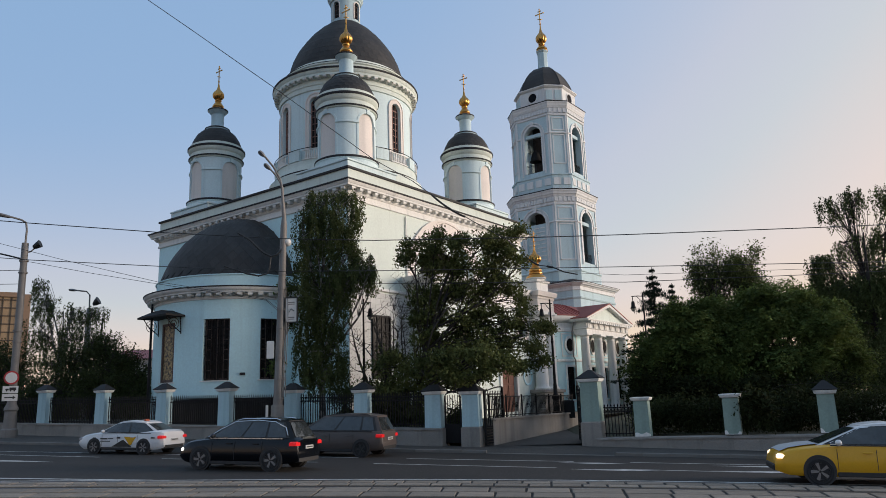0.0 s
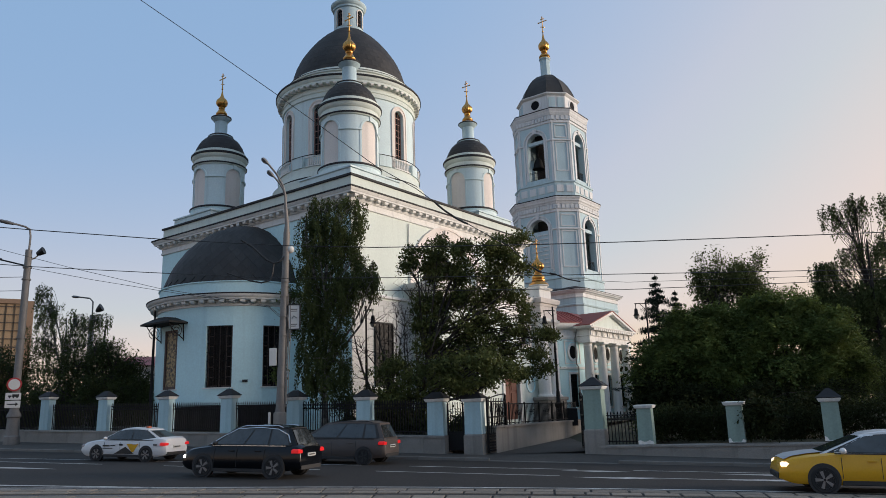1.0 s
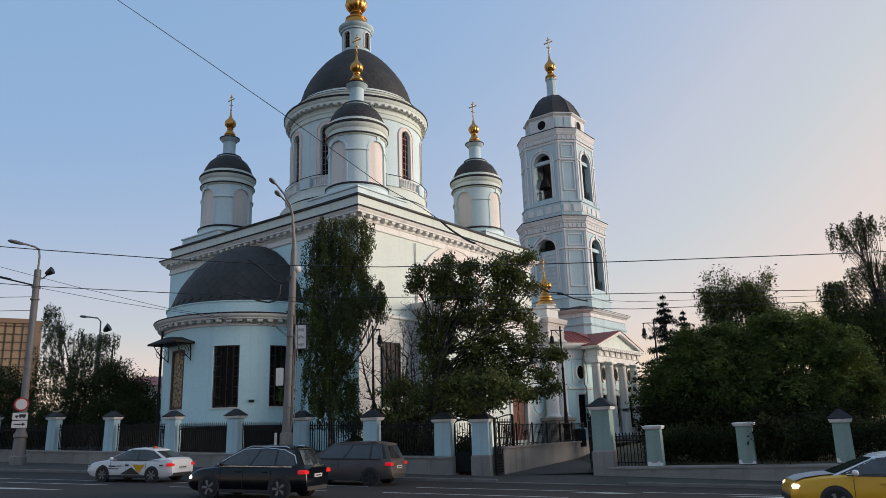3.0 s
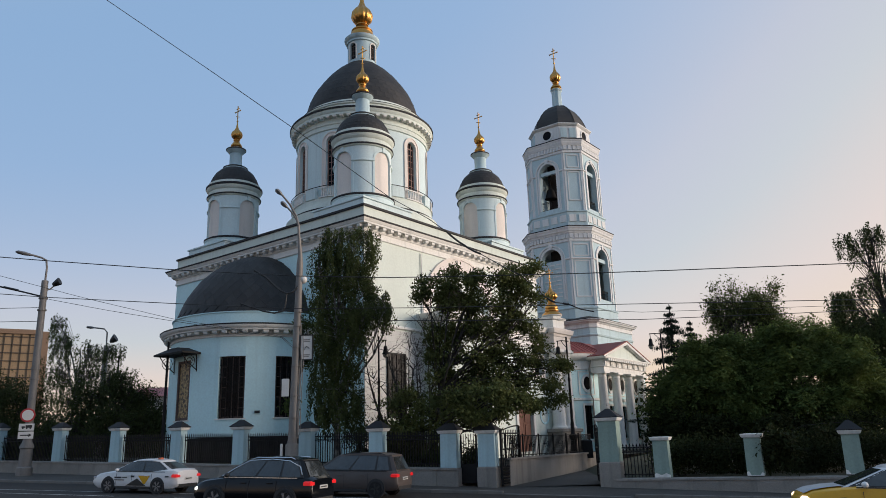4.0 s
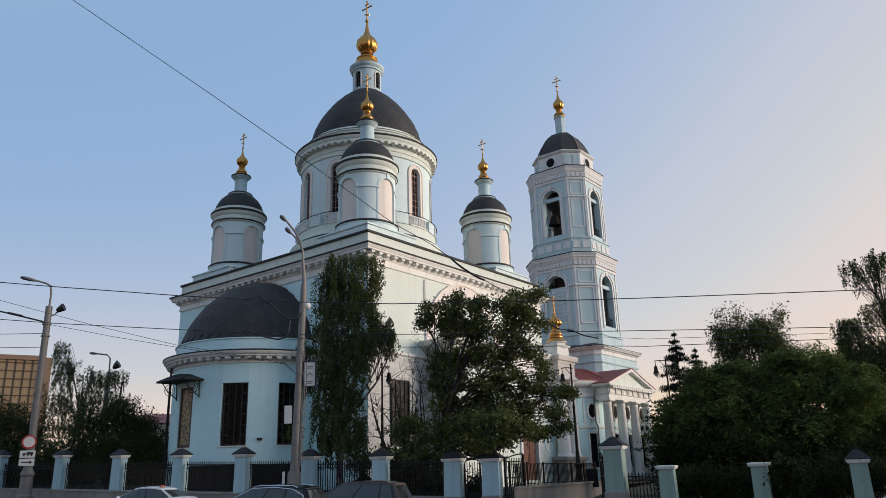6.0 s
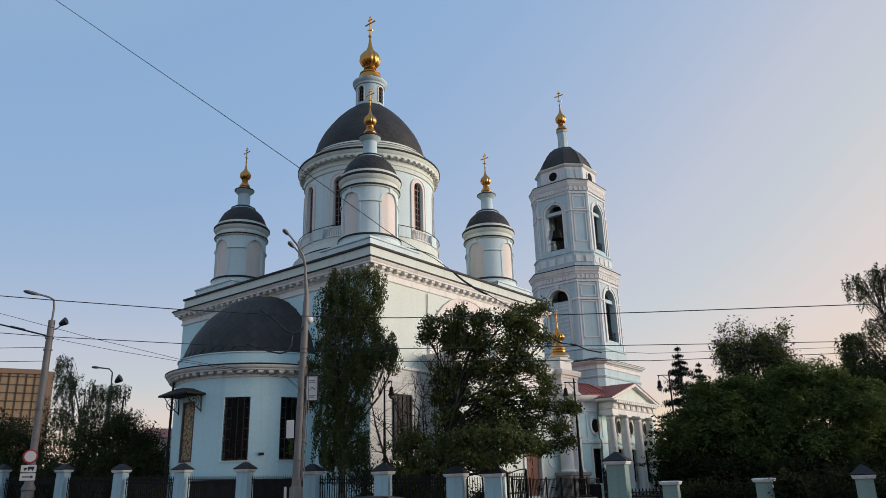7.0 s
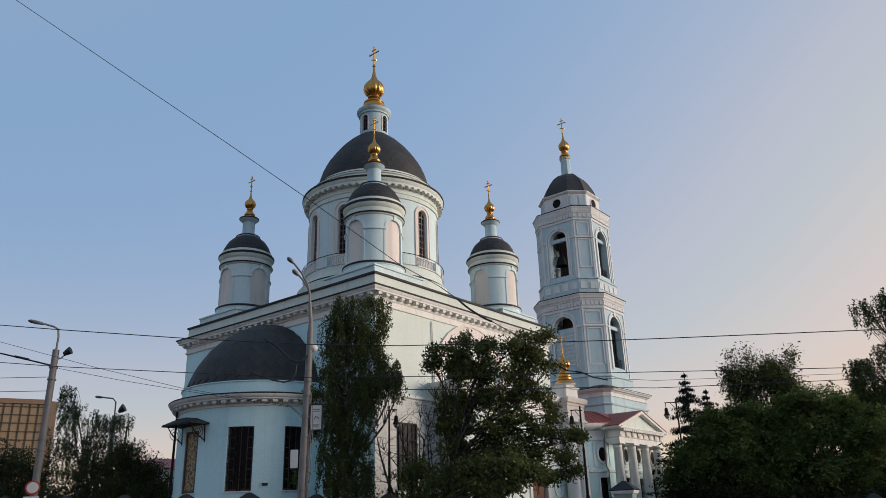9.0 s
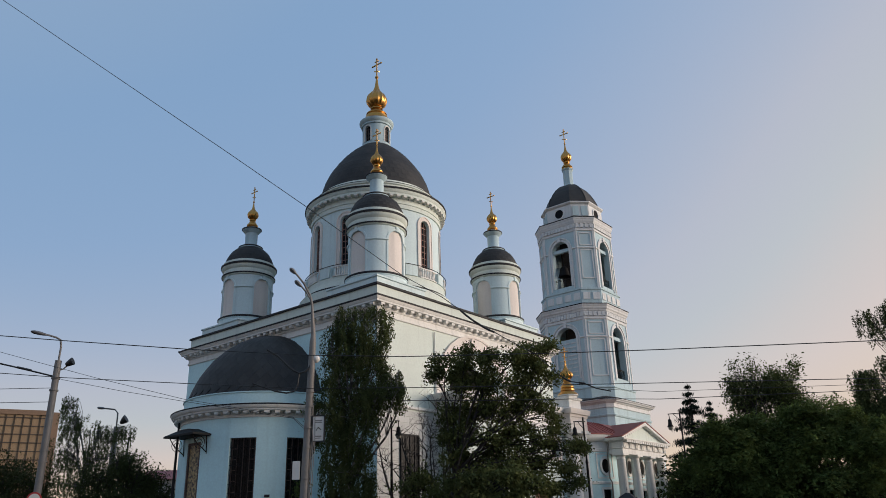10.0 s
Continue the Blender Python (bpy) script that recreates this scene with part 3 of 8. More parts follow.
arc_lathe(bm, DP, 90, 270, 48, AX)
APD = part("apse_dome", bm, ROOF, CH, "dark half dome clad in diamond metal tiles", True)


def along(profile, s):
    """The point and length along a polyline profile."""
    for (a, b), (c, e) in zip(profile, profile[1:]):
        q = math.hypot(c - a, e - b)
        if s <= q:
            return a + (c - a) * s / q, b + (e - b) * s / q
        s -= q
    return profile[-1]


# diamond tiles: one mesh a row, turned round the axis
rest = bmesh.new()
NT, PITCH = 22, 0.43
for k in range(1, 17):
    pr = [along(DP, (k + q) * PITCH) for q in (-1, 0, 1)]
    half = math.pi / NT / 2

    def tile(bm, a0):
        vs = []
        for (r, z), da, sc in ((pr[0], 0, 0.985), (pr[1], half, 0.985), (pr[2], 0, 0.985), (pr[1], -half, 0.985)):
            vs.append((r, z, da * sc))
        c = (pr[1][0], pr[1][1])
        out = []
        for r, z, da in vs:
            r2, z2 = c[0] + (r - c[0]) * 0.985, c[1] + (z - c[1]) * 0.985
            out.append(((r2 + 0.03) * math.cos(a0 + da), (r2 + 0.03) * math.sin(a0 + da), z2 + 0.013))
        low = [((x * 0.985), (y * 0.985), z - 0.02) for x, y, z in out]
        loft(bm, [low, out])

    if k <= 12:
        bm = bmesh.new()
        tile(bm, 0)
        me = bpy.data.meshes.new("roof_tile")
        bm.to_mesh(me)
        bm.free()
        me.materials.append(ROOF)
        for i in range(NT):
            ang = 90 + 180 * (i + (0.5 if k % 2 else 1.0)) / NT
            if ang < 269:
                share("roof_tile", me, APD, pose(AX, 0, 0, 0, 0, ang))
    else:
        for i in range(NT):
            b2 = bmesh.new()
            tile(b2, radians(90 + 180 * (i + (0.5 if k % 2 else 1.0)) / NT))
            for v in b2.verts:
                v.co.x += AX
            tmp = bpy.data.meshes.new("tmp")
            b2.to_mesh(tmp)
            b2.free()
            rest.from_mesh(tmp)
            bpy.data.meshes.remove(tmp)
tagged(part("roof_tiles", rest, ROOFJ, APD, "", False, False), kind="stuff")

# vent and dark basement grille round the foot of the apse
bm = bmesh.new()
loft(bm, [[fa(4.8, -o, 4.0), fa(5.1, -o, 4.0), fa(5.1, -o, 4.14), fa(4.8, -o, 4.14)] for o in (-0.02, 0.08)])
part("vent", bm, FLASH, CH)
bm = bmesh.new()
fg = bend(AR + 1.0, AX, 0, 180)
k_ = (AR + 1.0) / AR
for i in range(90):
    x = (0.3 + 7.4 * i / 89) * k_
    tube(bm, [fg(x, 0, 1.0), fg(x, 0, 2.62)], 0.022, 4)
for z in (1.25, 2.5, 2.65):
    tube(bm, [fg((0.3 + 7.4 * i / 30) * k_, 0, z) for i in range(31)], 0.03, 4)
part("basement_grille", bm, IRON, CH, "black iron grille round the basement lightwell")
bm = bmesh.new()
loft(bm, [[fg((0.3 + 7.4 * i / 30) * k_, 0.3, 0.9), fg((0.3 + 7.4 * i / 30) * k_, 0.3, 2.7), fg((0.3 + 7.4 * i / 30) * k_, -0.1, 2.66), fg((0.3 + 7.4 * i / 30) * k_, 0.9, 2.95)][:2] for i in range(31)], False, None, False)
part("basement_screen", bm, FLASH, CH, "dark sheet screen behind the grille")

# ---- main drum and dome ----
before_dome = set(CH.children)
DR = 5.17
bm = bmesh.new()
lathe(bm, [(6.1, 17.0), (6.1, 18.0), (5.95, 18.05), (5.95, 18.55), (5.7, 18.65), (5.55, 19.1), (5.5, 19.2), (5.5, 19.55), (5.42, 19.62), (4.5, 19.66)], 72)
part("drum_base", bm, PALE, CH, "stepped pale base of the main drum", True)
bm = bmesh.new()
lathe(bm, [(5.72, 18.62), (5.78, 18.64), (5.76, 18.74), (5.6, 18.76)], 72, cap=False)
part("flashing", bm, FLASH, CH, "", True)
fd = bend(DR, 0, 0, 0)
view = 270 + 7.0 - 53.3
WA = [view + 47.0 + 36 * k for k in range(10)]
WS = sorted(DR * radians(a % 360) for a in WA)
WH = [(s, 1.0, 20.45, 23.95, True) for s in WS]
bm = bmesh.new()
wall(bm, fd, WS[0] - DR * radians(18), WS[0] - DR * radians(18) + DR * 2 * math.pi, 19.6, 25.0, 0.55, WH, 0.4)
part("drum_wall", bm, DRUM, CH, "tall pale blue drum with ten arched windows", True)
bm = bmesh.new()
lathe(bm, [(0.05, 0), (0.075, 0.18), (0.04, 0.48), (0.055, 0.68)], 6)
BALU = bpy.data.meshes.new("baluster")
bm.to_mesh(BALU)
bm.free()
BALU.materials.append(WHITE)
for s in WS:
    fill_window(CH, fd, s, 1.0, 20.45, 23.95, True, 0.2, 3, 7, FRAME2, "tall arched window with timber bars", 0.045, 0.08)
    bm = bmesh.new()
    arch_band(bm, fd, s, 1.02, 23.95, 19.75, 0.30, 0.05)
    arch_band(bm, fd, s, 1.50, 23.95, 19.75, 0.09, 0.09)
    part("window_surround", bm, CREAM, CH, "", True)
    # little balustrade under the window
    bm = bmesh.new()
    fb = bend(DR + 0.32, 0, 0, 0)
    sc = s * (DR + 0.32) / DR
    for z0, z1, o in ((20.28, 20.36, 0.06), (19.58, 19.66, 0.07)):
        for q in range(6):
            x0, x1 = sc - 0.95 + 1.9 * q / 6, sc - 0.95 + 1.9 * (q + 1) / 6
            loft(bm, [[fb(x0, -o, z0), fb(x1, -o, z0), fb(x1, o, z0), fb(x0, o, z0)], [fb(x0, -o, z1), fb(x1, -o, z1), fb(x1, o, z1), fb(x0, o, z1)]])
    bal = part("balustrade", bm, WHITE, CH)
    for q in range(8):
        c = fb(sc - 0.75 + 1.5 * (q + 0.5) / 8, 0, 0)
        share("baluster", BALU, bal, pose(c[0], c[1], 19.62))
for i, s in enumerate(WS):
    bm = bmesh.new()
    a0, a1 = s / DR + 0.22, s / DR + radians(36) - 0.22
    fbb = bend(DR + 0.38, 0, 0, 0)
    n = 6
    xs_ = [(a0 + (a1 - a0) * q / n) * (DR + 0.38) for q in range(n + 1)]
    loft(bm, [[fbb(x, 0, 19.6), fbb(x, 0.25, 19.6), fbb(x, 0.25, 20.4), fbb(x, 0, 20.4)] for x in xs_])
    part("drum_parapet", bm, DRUM, CH, "", True)
bm = bmesh.new()
tube(bm, [((DR + 0.42) * math.cos(2 * math.pi * q / 72), (DR + 0.42) * math.sin(2 * math.pi * q / 72), 20.44) for q in range(73)], 0.03, 5)
part("handrail", bm, IRON, CH, "thin black iron rail round the drum")
bm = bmesh.new()
lathe(bm, [(DR, 24.95), (DR + 0.10, 24.98), (DR + 0.10, 25.3), (DR + 0.16, 25.34), (DR + 0.08, 25.38), (DR + 0.08, 25.8), (DR + 0.2, 25.86), (DR + 0.46, 25.9), (DR + 0.46, 26.06),
           (DR + 0.5, 26.1), (DR + 0.57, 26.3), (DR + 0.57, 26.4), (DR + 0.1, 26.62), (4.95, 26.75), (4.9, 27.05), (5.0, 27.1), (5.0, 27.2), (4.75, 27.32), (4.68, 27.55), (4.4, 27.65)], 80)
DC = part("drum_cornice", bm, PALE, CH, "white bracketed drum cornice", True)
bm = bmesh.new()
lathe(bm, [(DR + 0.59, 26.33), (DR + 0.63, 26.34), (DR + 0.63, 26.47), (DR - 0.15, 26.8)], 80, cap=False)
part("flashing", bm, FLASH, CH, "", True)
bm = bmesh.new()
lathe(bm, [(5.02, 27.2), (5.03, 27.24), (4.78, 27.36)], 80, cap=False)
part("flashing", bm, FLASH, CH, "", True)
ME3 = modillion_mesh(0.26, 0.40, 0.15)
modillions(DC, ME3, [((DR + 0.08) * math.cos(2 * math.pi * i / 64), (DR + 0.08) * math.sin(2 * math.pi * i / 64), 25.74, 360 * i / 64 + 90) for i in range(64)])
MD = [(4.6, 27.5), (4.5, 28.1), (4.3, 28.8), (3.95, 29.6), (3.45, 30.4), (2.85, 31.2), (2.2, 31.9), (1.7, 32.33), (1.3, 32.66)]
bm = bmesh.new()
lathe(bm, MD, 72)
MDO = part("main_dome", bm, ROOF, CH, "dark metal-clad main dome", True)
# standing tiles of the main dome
bm = bmesh.new()
ROWS_D = 13
for k in range(ROWS_D):
    (r0, z0), (r1, z1) = along(MD, k * 0.47), along(MD, (k + 1) * 0.47)
    n = 40
    for i in range(n):
        a0 = 2 * math.pi * (i + 0.5 * (k % 2)) / n + 0.0015
        a1 = a0 + 2 * math.pi / n - 0.003
        hi = [(r0 + 0.020, z0 + 0.008), (r1 + 0.013, z1 + 0.002)]
        quad(bm, *[(r * math.cos(a), r * math.sin(a), z) for (r, z), a in ((hi[0], a0), (hi[0], a1), (hi[1], a1), (hi[1], a0))])
tagged(part("roof_sheeting", bm, ROOFJ, MDO, "", False, False), kind="stuff")
# lantern
bm = bmesh.new()
fl = bend(1.2, 0, 0, view - 45 - 14)
LH = [(1.2 * radians(90 * k + 20), 0.56, 32.95, 34.15, True) for k in range(4)]
wall(bm, fl, 0, 1.2 * 2 * math.pi, 32.4, 34.75, 0.2, LH, 0.2)
part("lantern_wall", bm, TOWER, CH, "small pale blue lantern", True)
for s, w, a, b, _ in LH:
    fill_window(CH, fl, s, w, a, b, True, 0.1, 2, 3, FRAME, "tiny arched lantern window", 0.03, 0.05)
    bm = bmesh.new()
    arch_band(bm, fl, s, w + 0.02, b, a, 0.09, 0.04)
    part("window_surround", bm, CREAM, CH)
bm = bmesh.new()
lathe(bm, [(1.2, 34.6), (1.3, 34.65), (1.3, 34.8), (1.42, 34.9), (1.48, 35.05), (1.48, 35.14), (1.2, 35.3), (0.95, 35.42), (0.9, 35.7), (0.62, 35.8)], 40)
part("lantern_cornice", bm, TOWER, CH, "", True)
bm = bmesh.new()
lathe(bm, [(1.44, 35.16), (1.3, 35.3), (1.05, 35.4), (0.97, 35.5), (0.95, 35.76)], 40, cap=False)
part("gilded_skirt", bm, GOLD, CH, "gilded skirt under the onion", True)
bm = bmesh.new()
lathe(bm, [(1.38, 32.4), (1.38, 32.56), (1.27, 32.62), (1.2, 32.66)], 40)
part("lantern_base", bm, TOWER, CH, "", True)
bm = bmesh.new()
lathe(bm, [(1.5, 32.46), (1.43, 32.54), (1.4, 32.6), (1.3, 32.63)], 40, cap=False)
part("flashing", bm, FLASH, CH, "", True)
gilded_top(CH, 0, 0, 35.75, 0.95, 3.2, 1.95, 1.0)

for o in set(CH.children) - before_dome:
    o.location = (0.06, -0.08, 0)

# ---- four corner cupolas ----
for cx, cy in ((-6.98, -6.98), (-6.95, 7.05), (7.08, -6.8), (7.0, 7.0)):
    bm = bmesh.new()
    lathe(bm, [(1.80, 16.6), (1.80, 21.2)], 48, cx, cy)
    CU = part("cupola", bm, CREAM, CH, "blue corner cupola with pink-white niches and dark cap", True)
    bm = bmesh.new()
    fc = bend(1.89, cx, cy, 0)
    wall(bm, fc, -1.89 * math.pi / 4, 1.89 * (2 * math.pi - math.pi / 4), 17.5, 20.75, 0.09, [(1.89 * math.pi / 2 * k, 1.45, 17.55, 19.75, True) for k in range(4)], 0.25)
    part("drum_face", bm, DRUM, CU, "", True)
    bm = bmesh.new()
    for k in range(4):
        arch_band(bm, fc, 1.89 * math.pi / 2 * k, 1.45, 19.75, 17.55, 0.12, 0.03)
        s = 1.89 * (math.pi / 2 * k + math.pi / 4)
        for q in range(6):
            x0, x1 = s - 0.75 + 1.5 * q / 6, s - 0.75 + 1.5 * (q + 1) / 6
            loft(bm, [[fc(x0, -o, z), fc(x1, -o, z), fc(x1, 0.02, z), fc(x0, 0.02, z)] for o, z in ((0.02, 19.66), (0.09, 19.7), (0.09, 19.79), (0.03, 19.82))])
        c = 1.89 * math.pi / 2 * k
        loft(bm, [[fc(c - 0.13, -0.07, z), fc(c + 0.13, -0.07, z), fc(c + 0.15, 0.02, z), fc(c - 0.15, 0.02, z)] for z in (20.42, 20.75)])
    part("niche_moulding", bm, DRUM, CU)
    bm = bmesh.new()
    sq = [(cx - 2.25, cy - 2.25), (cx + 2.25, cy - 2.25), (cx + 2.25, cy + 2.25), (cx - 2.25, cy + 2.25)]
    sweep(bm, sq, [(0.0, 15.85), (0.0, 16.72), (0.08, 16.75), (0.08, 16.85), (-0.1, 16.9)])
    lathe(bm, [(2.0, 16.85), (2.0, 17.25), (2.06, 17.3), (2.06, 17.42), (1.96, 17.5), (1.88, 17.56)], 48, cx, cy)
    part("base", bm, DRUM, CU, "", True)
    bm = bmesh.new()
    lathe(bm, [(1.9, 20.72), (1.98, 20.76), (2.02, 20.88), (1.95, 20.92), (1.93, 21.25), (1.98, 21.3), (2.05, 21.4), (2.1, 21.55), (2.1, 21.66), (2.0, 21.75), (1.98, 21.95), (1.88, 22.0), (1.5, 22.05)], 48, cx, cy)
    part("cornice", bm, PALE, CU, "", True)
    bm = bmesh.new()
    lathe(bm, [(2.11, 21.56), (2.15, 21.57), (2.15, 21.71), (2.0, 21.79)], 48, cx, cy, False)
    part("flashing", bm, FLASH, CU, "", True)
    bm = bmesh.new()
    lathe(bm, [(2.03, 20.82), (2.06, 20.83), (2.06, 20.92), (1.95, 20.95)], 48, cx, cy, False)
    part("flashing", bm, FLASH, CU, "", True)
    bm = bmesh.new()
    lathe(bm, [(2.07, 17.34), (2.10, 17.35), (2.10, 17.45), (1.96, 17.53)], 48, cx, cy, False)
    part("flashing", bm, FLASH, CU, "", True)
    bm = bmesh.new()
    lathe(bm, [(1.86, 21.98), (1.82, 22.2), (1.68, 22.55), (1.45, 22.93), (1.12, 23.25), (0.85, 23.42)], 48, cx, cy)
    cap = part("dome", bm, ROOF, CU, "", True)
    bm = bmesh.new()
    cp = [(1.86, 21.98), (1.82, 22.2), (1.68, 22.55), (1.45, 22.93), (1.12, 23.25), (0.85, 23.42)]
    for k in range(7):
        (r0, z0), (r1, z1) = along(cp, k * 0.26), along(cp, (k + 1) * 0.26)
        for i in range(22):
            a0 = 2 * math.pi * (i + 0.5 * (k % 2)) / 22 + 0.003
            a1 = a0 + 2 * math.pi / 22 - 0.006
            quad(bm, *[(cx + r * math.cos(a), cy + r * math.sin(a), z) for r, z, a in ((r0 + 0.022, z0 + 0.011, a0), (r0 + 0.022, z0 + 0.011, a1), (r1 + 0.012, z1 + 0.005, a1), (r1 + 0.012, z1 + 0.005, a0))])
    tagged(part("roof_sheeting", bm, ROOFJ, CU, "", False, False), kind="stuff")
    bm = bmesh.new()
    lathe(bm, [(0.92, 23.35), (0.92, 23.5), (0.8, 23.6), (0.5, 23.66), (0.48, 23.7), (0.48, 24.75), (0.56, 24.8), (0.66, 24.92), (0.74, 25.0), (0.74, 25.1), (0.5, 25.2), (0.44, 25.3)], 32, cx, cy)
    part("neck", bm, TOWER, CU, "", True)
    bm = bmesh.new()
    lathe(bm, [(0.75, 25.03), (0.78, 25.04), (0.78, 25.12), (0.5, 25.22)], 32, cx, cy, False)
    part("flashing", bm, FLASH, CU, "", True)
    bm = bmesh.new()
    lathe(bm, [(0.93, 23.46), (0.95, 23.47), (0.95, 23.53), (0.8, 23.62)], 32, cx, cy, False)
    part("flashing", bm, FLASH, CU, "", True)
    gilded_top(CU, cx, cy, 25.2, 0.46, 1.55, 1.3, 0.84)

# ---- rusticated blocks of the south wall, last ----
for x, y, z, w in RUST:
    share("stone_block", bpy.data.meshes["stone_block"], CH, pose(x, y, z) @ Matrix.Diagonal((w, 1, 1, 1)))


# ---- bell tower: square with cut corners, two open stages ----
BT = thing("bell_tower", (-7.506 + 34.1 * 0.5976 + 0.02, 55.50 + 34.1 * 0.8018 - 0.03, 0.33), 53.3, "tall pale blue two-stage bell tower with white trim", "bell tower")


def octo(w, c):
    return [(-w, -w + c), (-w + c, -w), (w - c, -w), (w, -w + c), (w, w - c), (w - c, w), (-w + c, w), (-w, w - c)]


def cornice_t(z, h, out):
    """Tower cornice: profile rising h from z, reaching out."""
    return [(0.02, z), (0.10, z + 0.03 * h), (0.10, z + 0.18 * h), (0.04, z + 0.2 * h), (0.04, z + 0.52 * h), (0.14, z + 0.56 * h), (0.2, z + 0.66 * h),
            (out * 0.7, z + 0.72 * h), (out * 0.78, z + 0.82 * h), (out, z + 0.92 * h), (out, z + h), (-0.1, z + h + 0.12)]


def stage(w, c, z0, z1, ow, sill, spring, blind):
    """One stage: eight wall faces, arched openings in the four wide ones."""
    P = octo(w, c)
    for i in range(8):
        a, b = Vector(P[i]), Vector(P[(i + 1) % 8])
        L = (b - a).length
        u = (b - a) / L
        f = flat(a.x, a.y, u.x, u.y)
        wide = i % 2 == 1
        bm = bmesh.new()
        hole = [(L / 2, ow, sill, spring, True)] if wide else []
        wall(bm, f, 0, L, z0, z1, 0.7, hole, 1.5)
        wp = part("wall", bm, TOWER, BT)
        bm = bmesh.new()
        if wide:
            arch_band(bm, f, L / 2, ow + 0.02, spring, sill, 0.22, 0.06)
            arch_band(bm, f, L / 2, ow + 0.62, spring, sill - 0.3, 0.16, 0.12)
            loft(bm, [[f(L / 2 - 0.2, -0.16, z), f(L / 2 + 0.2, -0.16, z), f(L / 2 + 0.2, 0.02, z), f(L / 2 - 0.2, 0.02, z)] for z in (spring + ow / 2, spring + ow / 2 + 0.55)])
        else:
            for lo, hi in ((z0 + 1.2, spring - 0.3), (spring + 0.15, z1 - 0.35)):
                for x0, x1, za, zb in ((0.35, 0.47, lo, hi), (L - 0.47, L - 0.35, lo, hi), (0.35, L - 0.35, lo, lo + 0.12), (0.35, L - 0.35, hi - 0.12, hi)):
                    loft(bm, [[f(x0, o, za), f(x1, o, za), f(x1, o, zb), f(x0, o, zb)] for o in (0.01, -0.06)])
        for x0, x1 in ((0.02, 0.2), (L - 0.2, L - 0.02)):
            loft(bm, [[f(x0, o, z0), f(x1, o, z0), f(x1, o, z1), f(x0, o, z1)] for o in (0.01, -0.07)])
        part("moulding", bm, TRIMW, BT)
        gaps = [(0.0, L / 2 - ow / 2 - 0.5), (L / 2 + ow / 2 + 0.5, L)] if wide else [(0.0, L)]
        for g0, g1 in gaps:
            if g1 - g0 > 0.1:
                bm = bmesh.new()
                loft(bm, [[f(g0, -o, z), f(g1, -o, z), f(g1, 0.02, z), f(g0, 0.02, z)] for o, z in ((0.05, spring - 0.22), (0.13, spring - 0.17), (0.13, spring - 0.05), (0.05, spring))])
                part("impost", bm, TRIMW, BT)
        if wide:
            bm = bmesh.new()
            if blind and i in (7, 3):
                loft(bm, [[f(L / 2 - ow / 2, o, sill), f(L / 2 + ow / 2, o, sill), f(L / 2 + ow / 2, o, spring - 0.05), f(L / 2 - ow / 2, o, spring - 0.05)] for o in (0.25, 0.5)])
                inf = part("infill", bm, TOWER, BT, "plastered infill of the blind opening")
                for row in range(9):
                    for k in range(3):
                        bm = bmesh.new()
                        x0 = L / 2 - ow / 2 + 0.12 + 0.78 * k + 0.25 * (row % 2) * (k < 2)
                        loft(bm, [[f(x0, o, sill + 0.35 + 0.45 * row), f(x0 + 0.55, o, sill + 0.35 + 0.45 * row), f(x0 + 0.55, o, sill + 0.47 + 0.45 * row), f(x0, o, sill + 0.47 + 0.45 * row)] for o in (0.26, 0.19)])
                        part("brick_course", bm, TRIMW, inf)
            else:
                loft(bm, [[f(L / 2 - ow / 2, o, spring - 0.15), f(L / 2 + ow / 2, o, spring - 0.15), f(L / 2 + ow / 2, o, spring + 0.25), f(L / 2 - ow / 2, o, spring + 0.25)] for o in (0.25, 0.6)])
                part("beam", bm, TOWER, BT)
                bm = bmesh.new()
                for q in range(15):
                    x = L / 2 - ow / 2 + ow * (q + 0.5) / 15
                    tube(bm, [f(x, 0.3, sill), f(x, 0.3, sill + 1.1)], 0.018, 5)
                for z in (sill + 0.12, sill + 0.95, sill + 1.1):
                    tube(bm, [f(L / 2 - ow / 2, 0.3, z), f(L / 2 + ow / 2, 0.3, z)], 0.025, 5)
                part("railing", bm, IRON, BT, "black iron railing")


def dentils(w, c, z, h, wide_n, narrow_n, parent):
    P = octo(w, c)
    for i in range(8):
        a, b = Vector(P[i]), Vector(P[(i + 1) % 8])
        n = wide_n if i % 2 else narrow_n
        ang = math.degrees(math.atan2(b.y - a.y, b.x - a.x))
        for k in range(n):
            p = a + (b - a) * (k + 0.5) / n
            share("dentil", DME, parent, pose(p.x, p.y, z, 0, 0, ang))


bm = bmesh.new()
bbox(bm, -0.17, 0.17, -0.12, 0.1, 0, 0.5, 0.03)
DME = bpy.data.meshes.new("dentil")
bm.to_mesh(DME)
bm.free()
DME.materials.append(TRIMW)

# block under the tower
bm = bmesh.new()
sweep(bm, octo(4.85, 0.55), [(0, 1.0), (0, 12.2), (0.1, 12.25), (0.16, 12.4), (0.0, 12.46), (0.0, 13.2)], True)
part("base_wall", bm, TOWER, BT)
bm = bmesh.new()
sweep(bm, octo(4.85, 0.55), cornice_t(13.1, 0.85, 0.6))
part("base_cornice", bm, TRIMW, BT)
bm = bmesh.new()
sweep(bm, octo(4.85, 0.55), [(0.62, 13.96), (0.64, 14.0), (-1.0, 14.45)])
part("base_roof", bm, FLASH, BT)
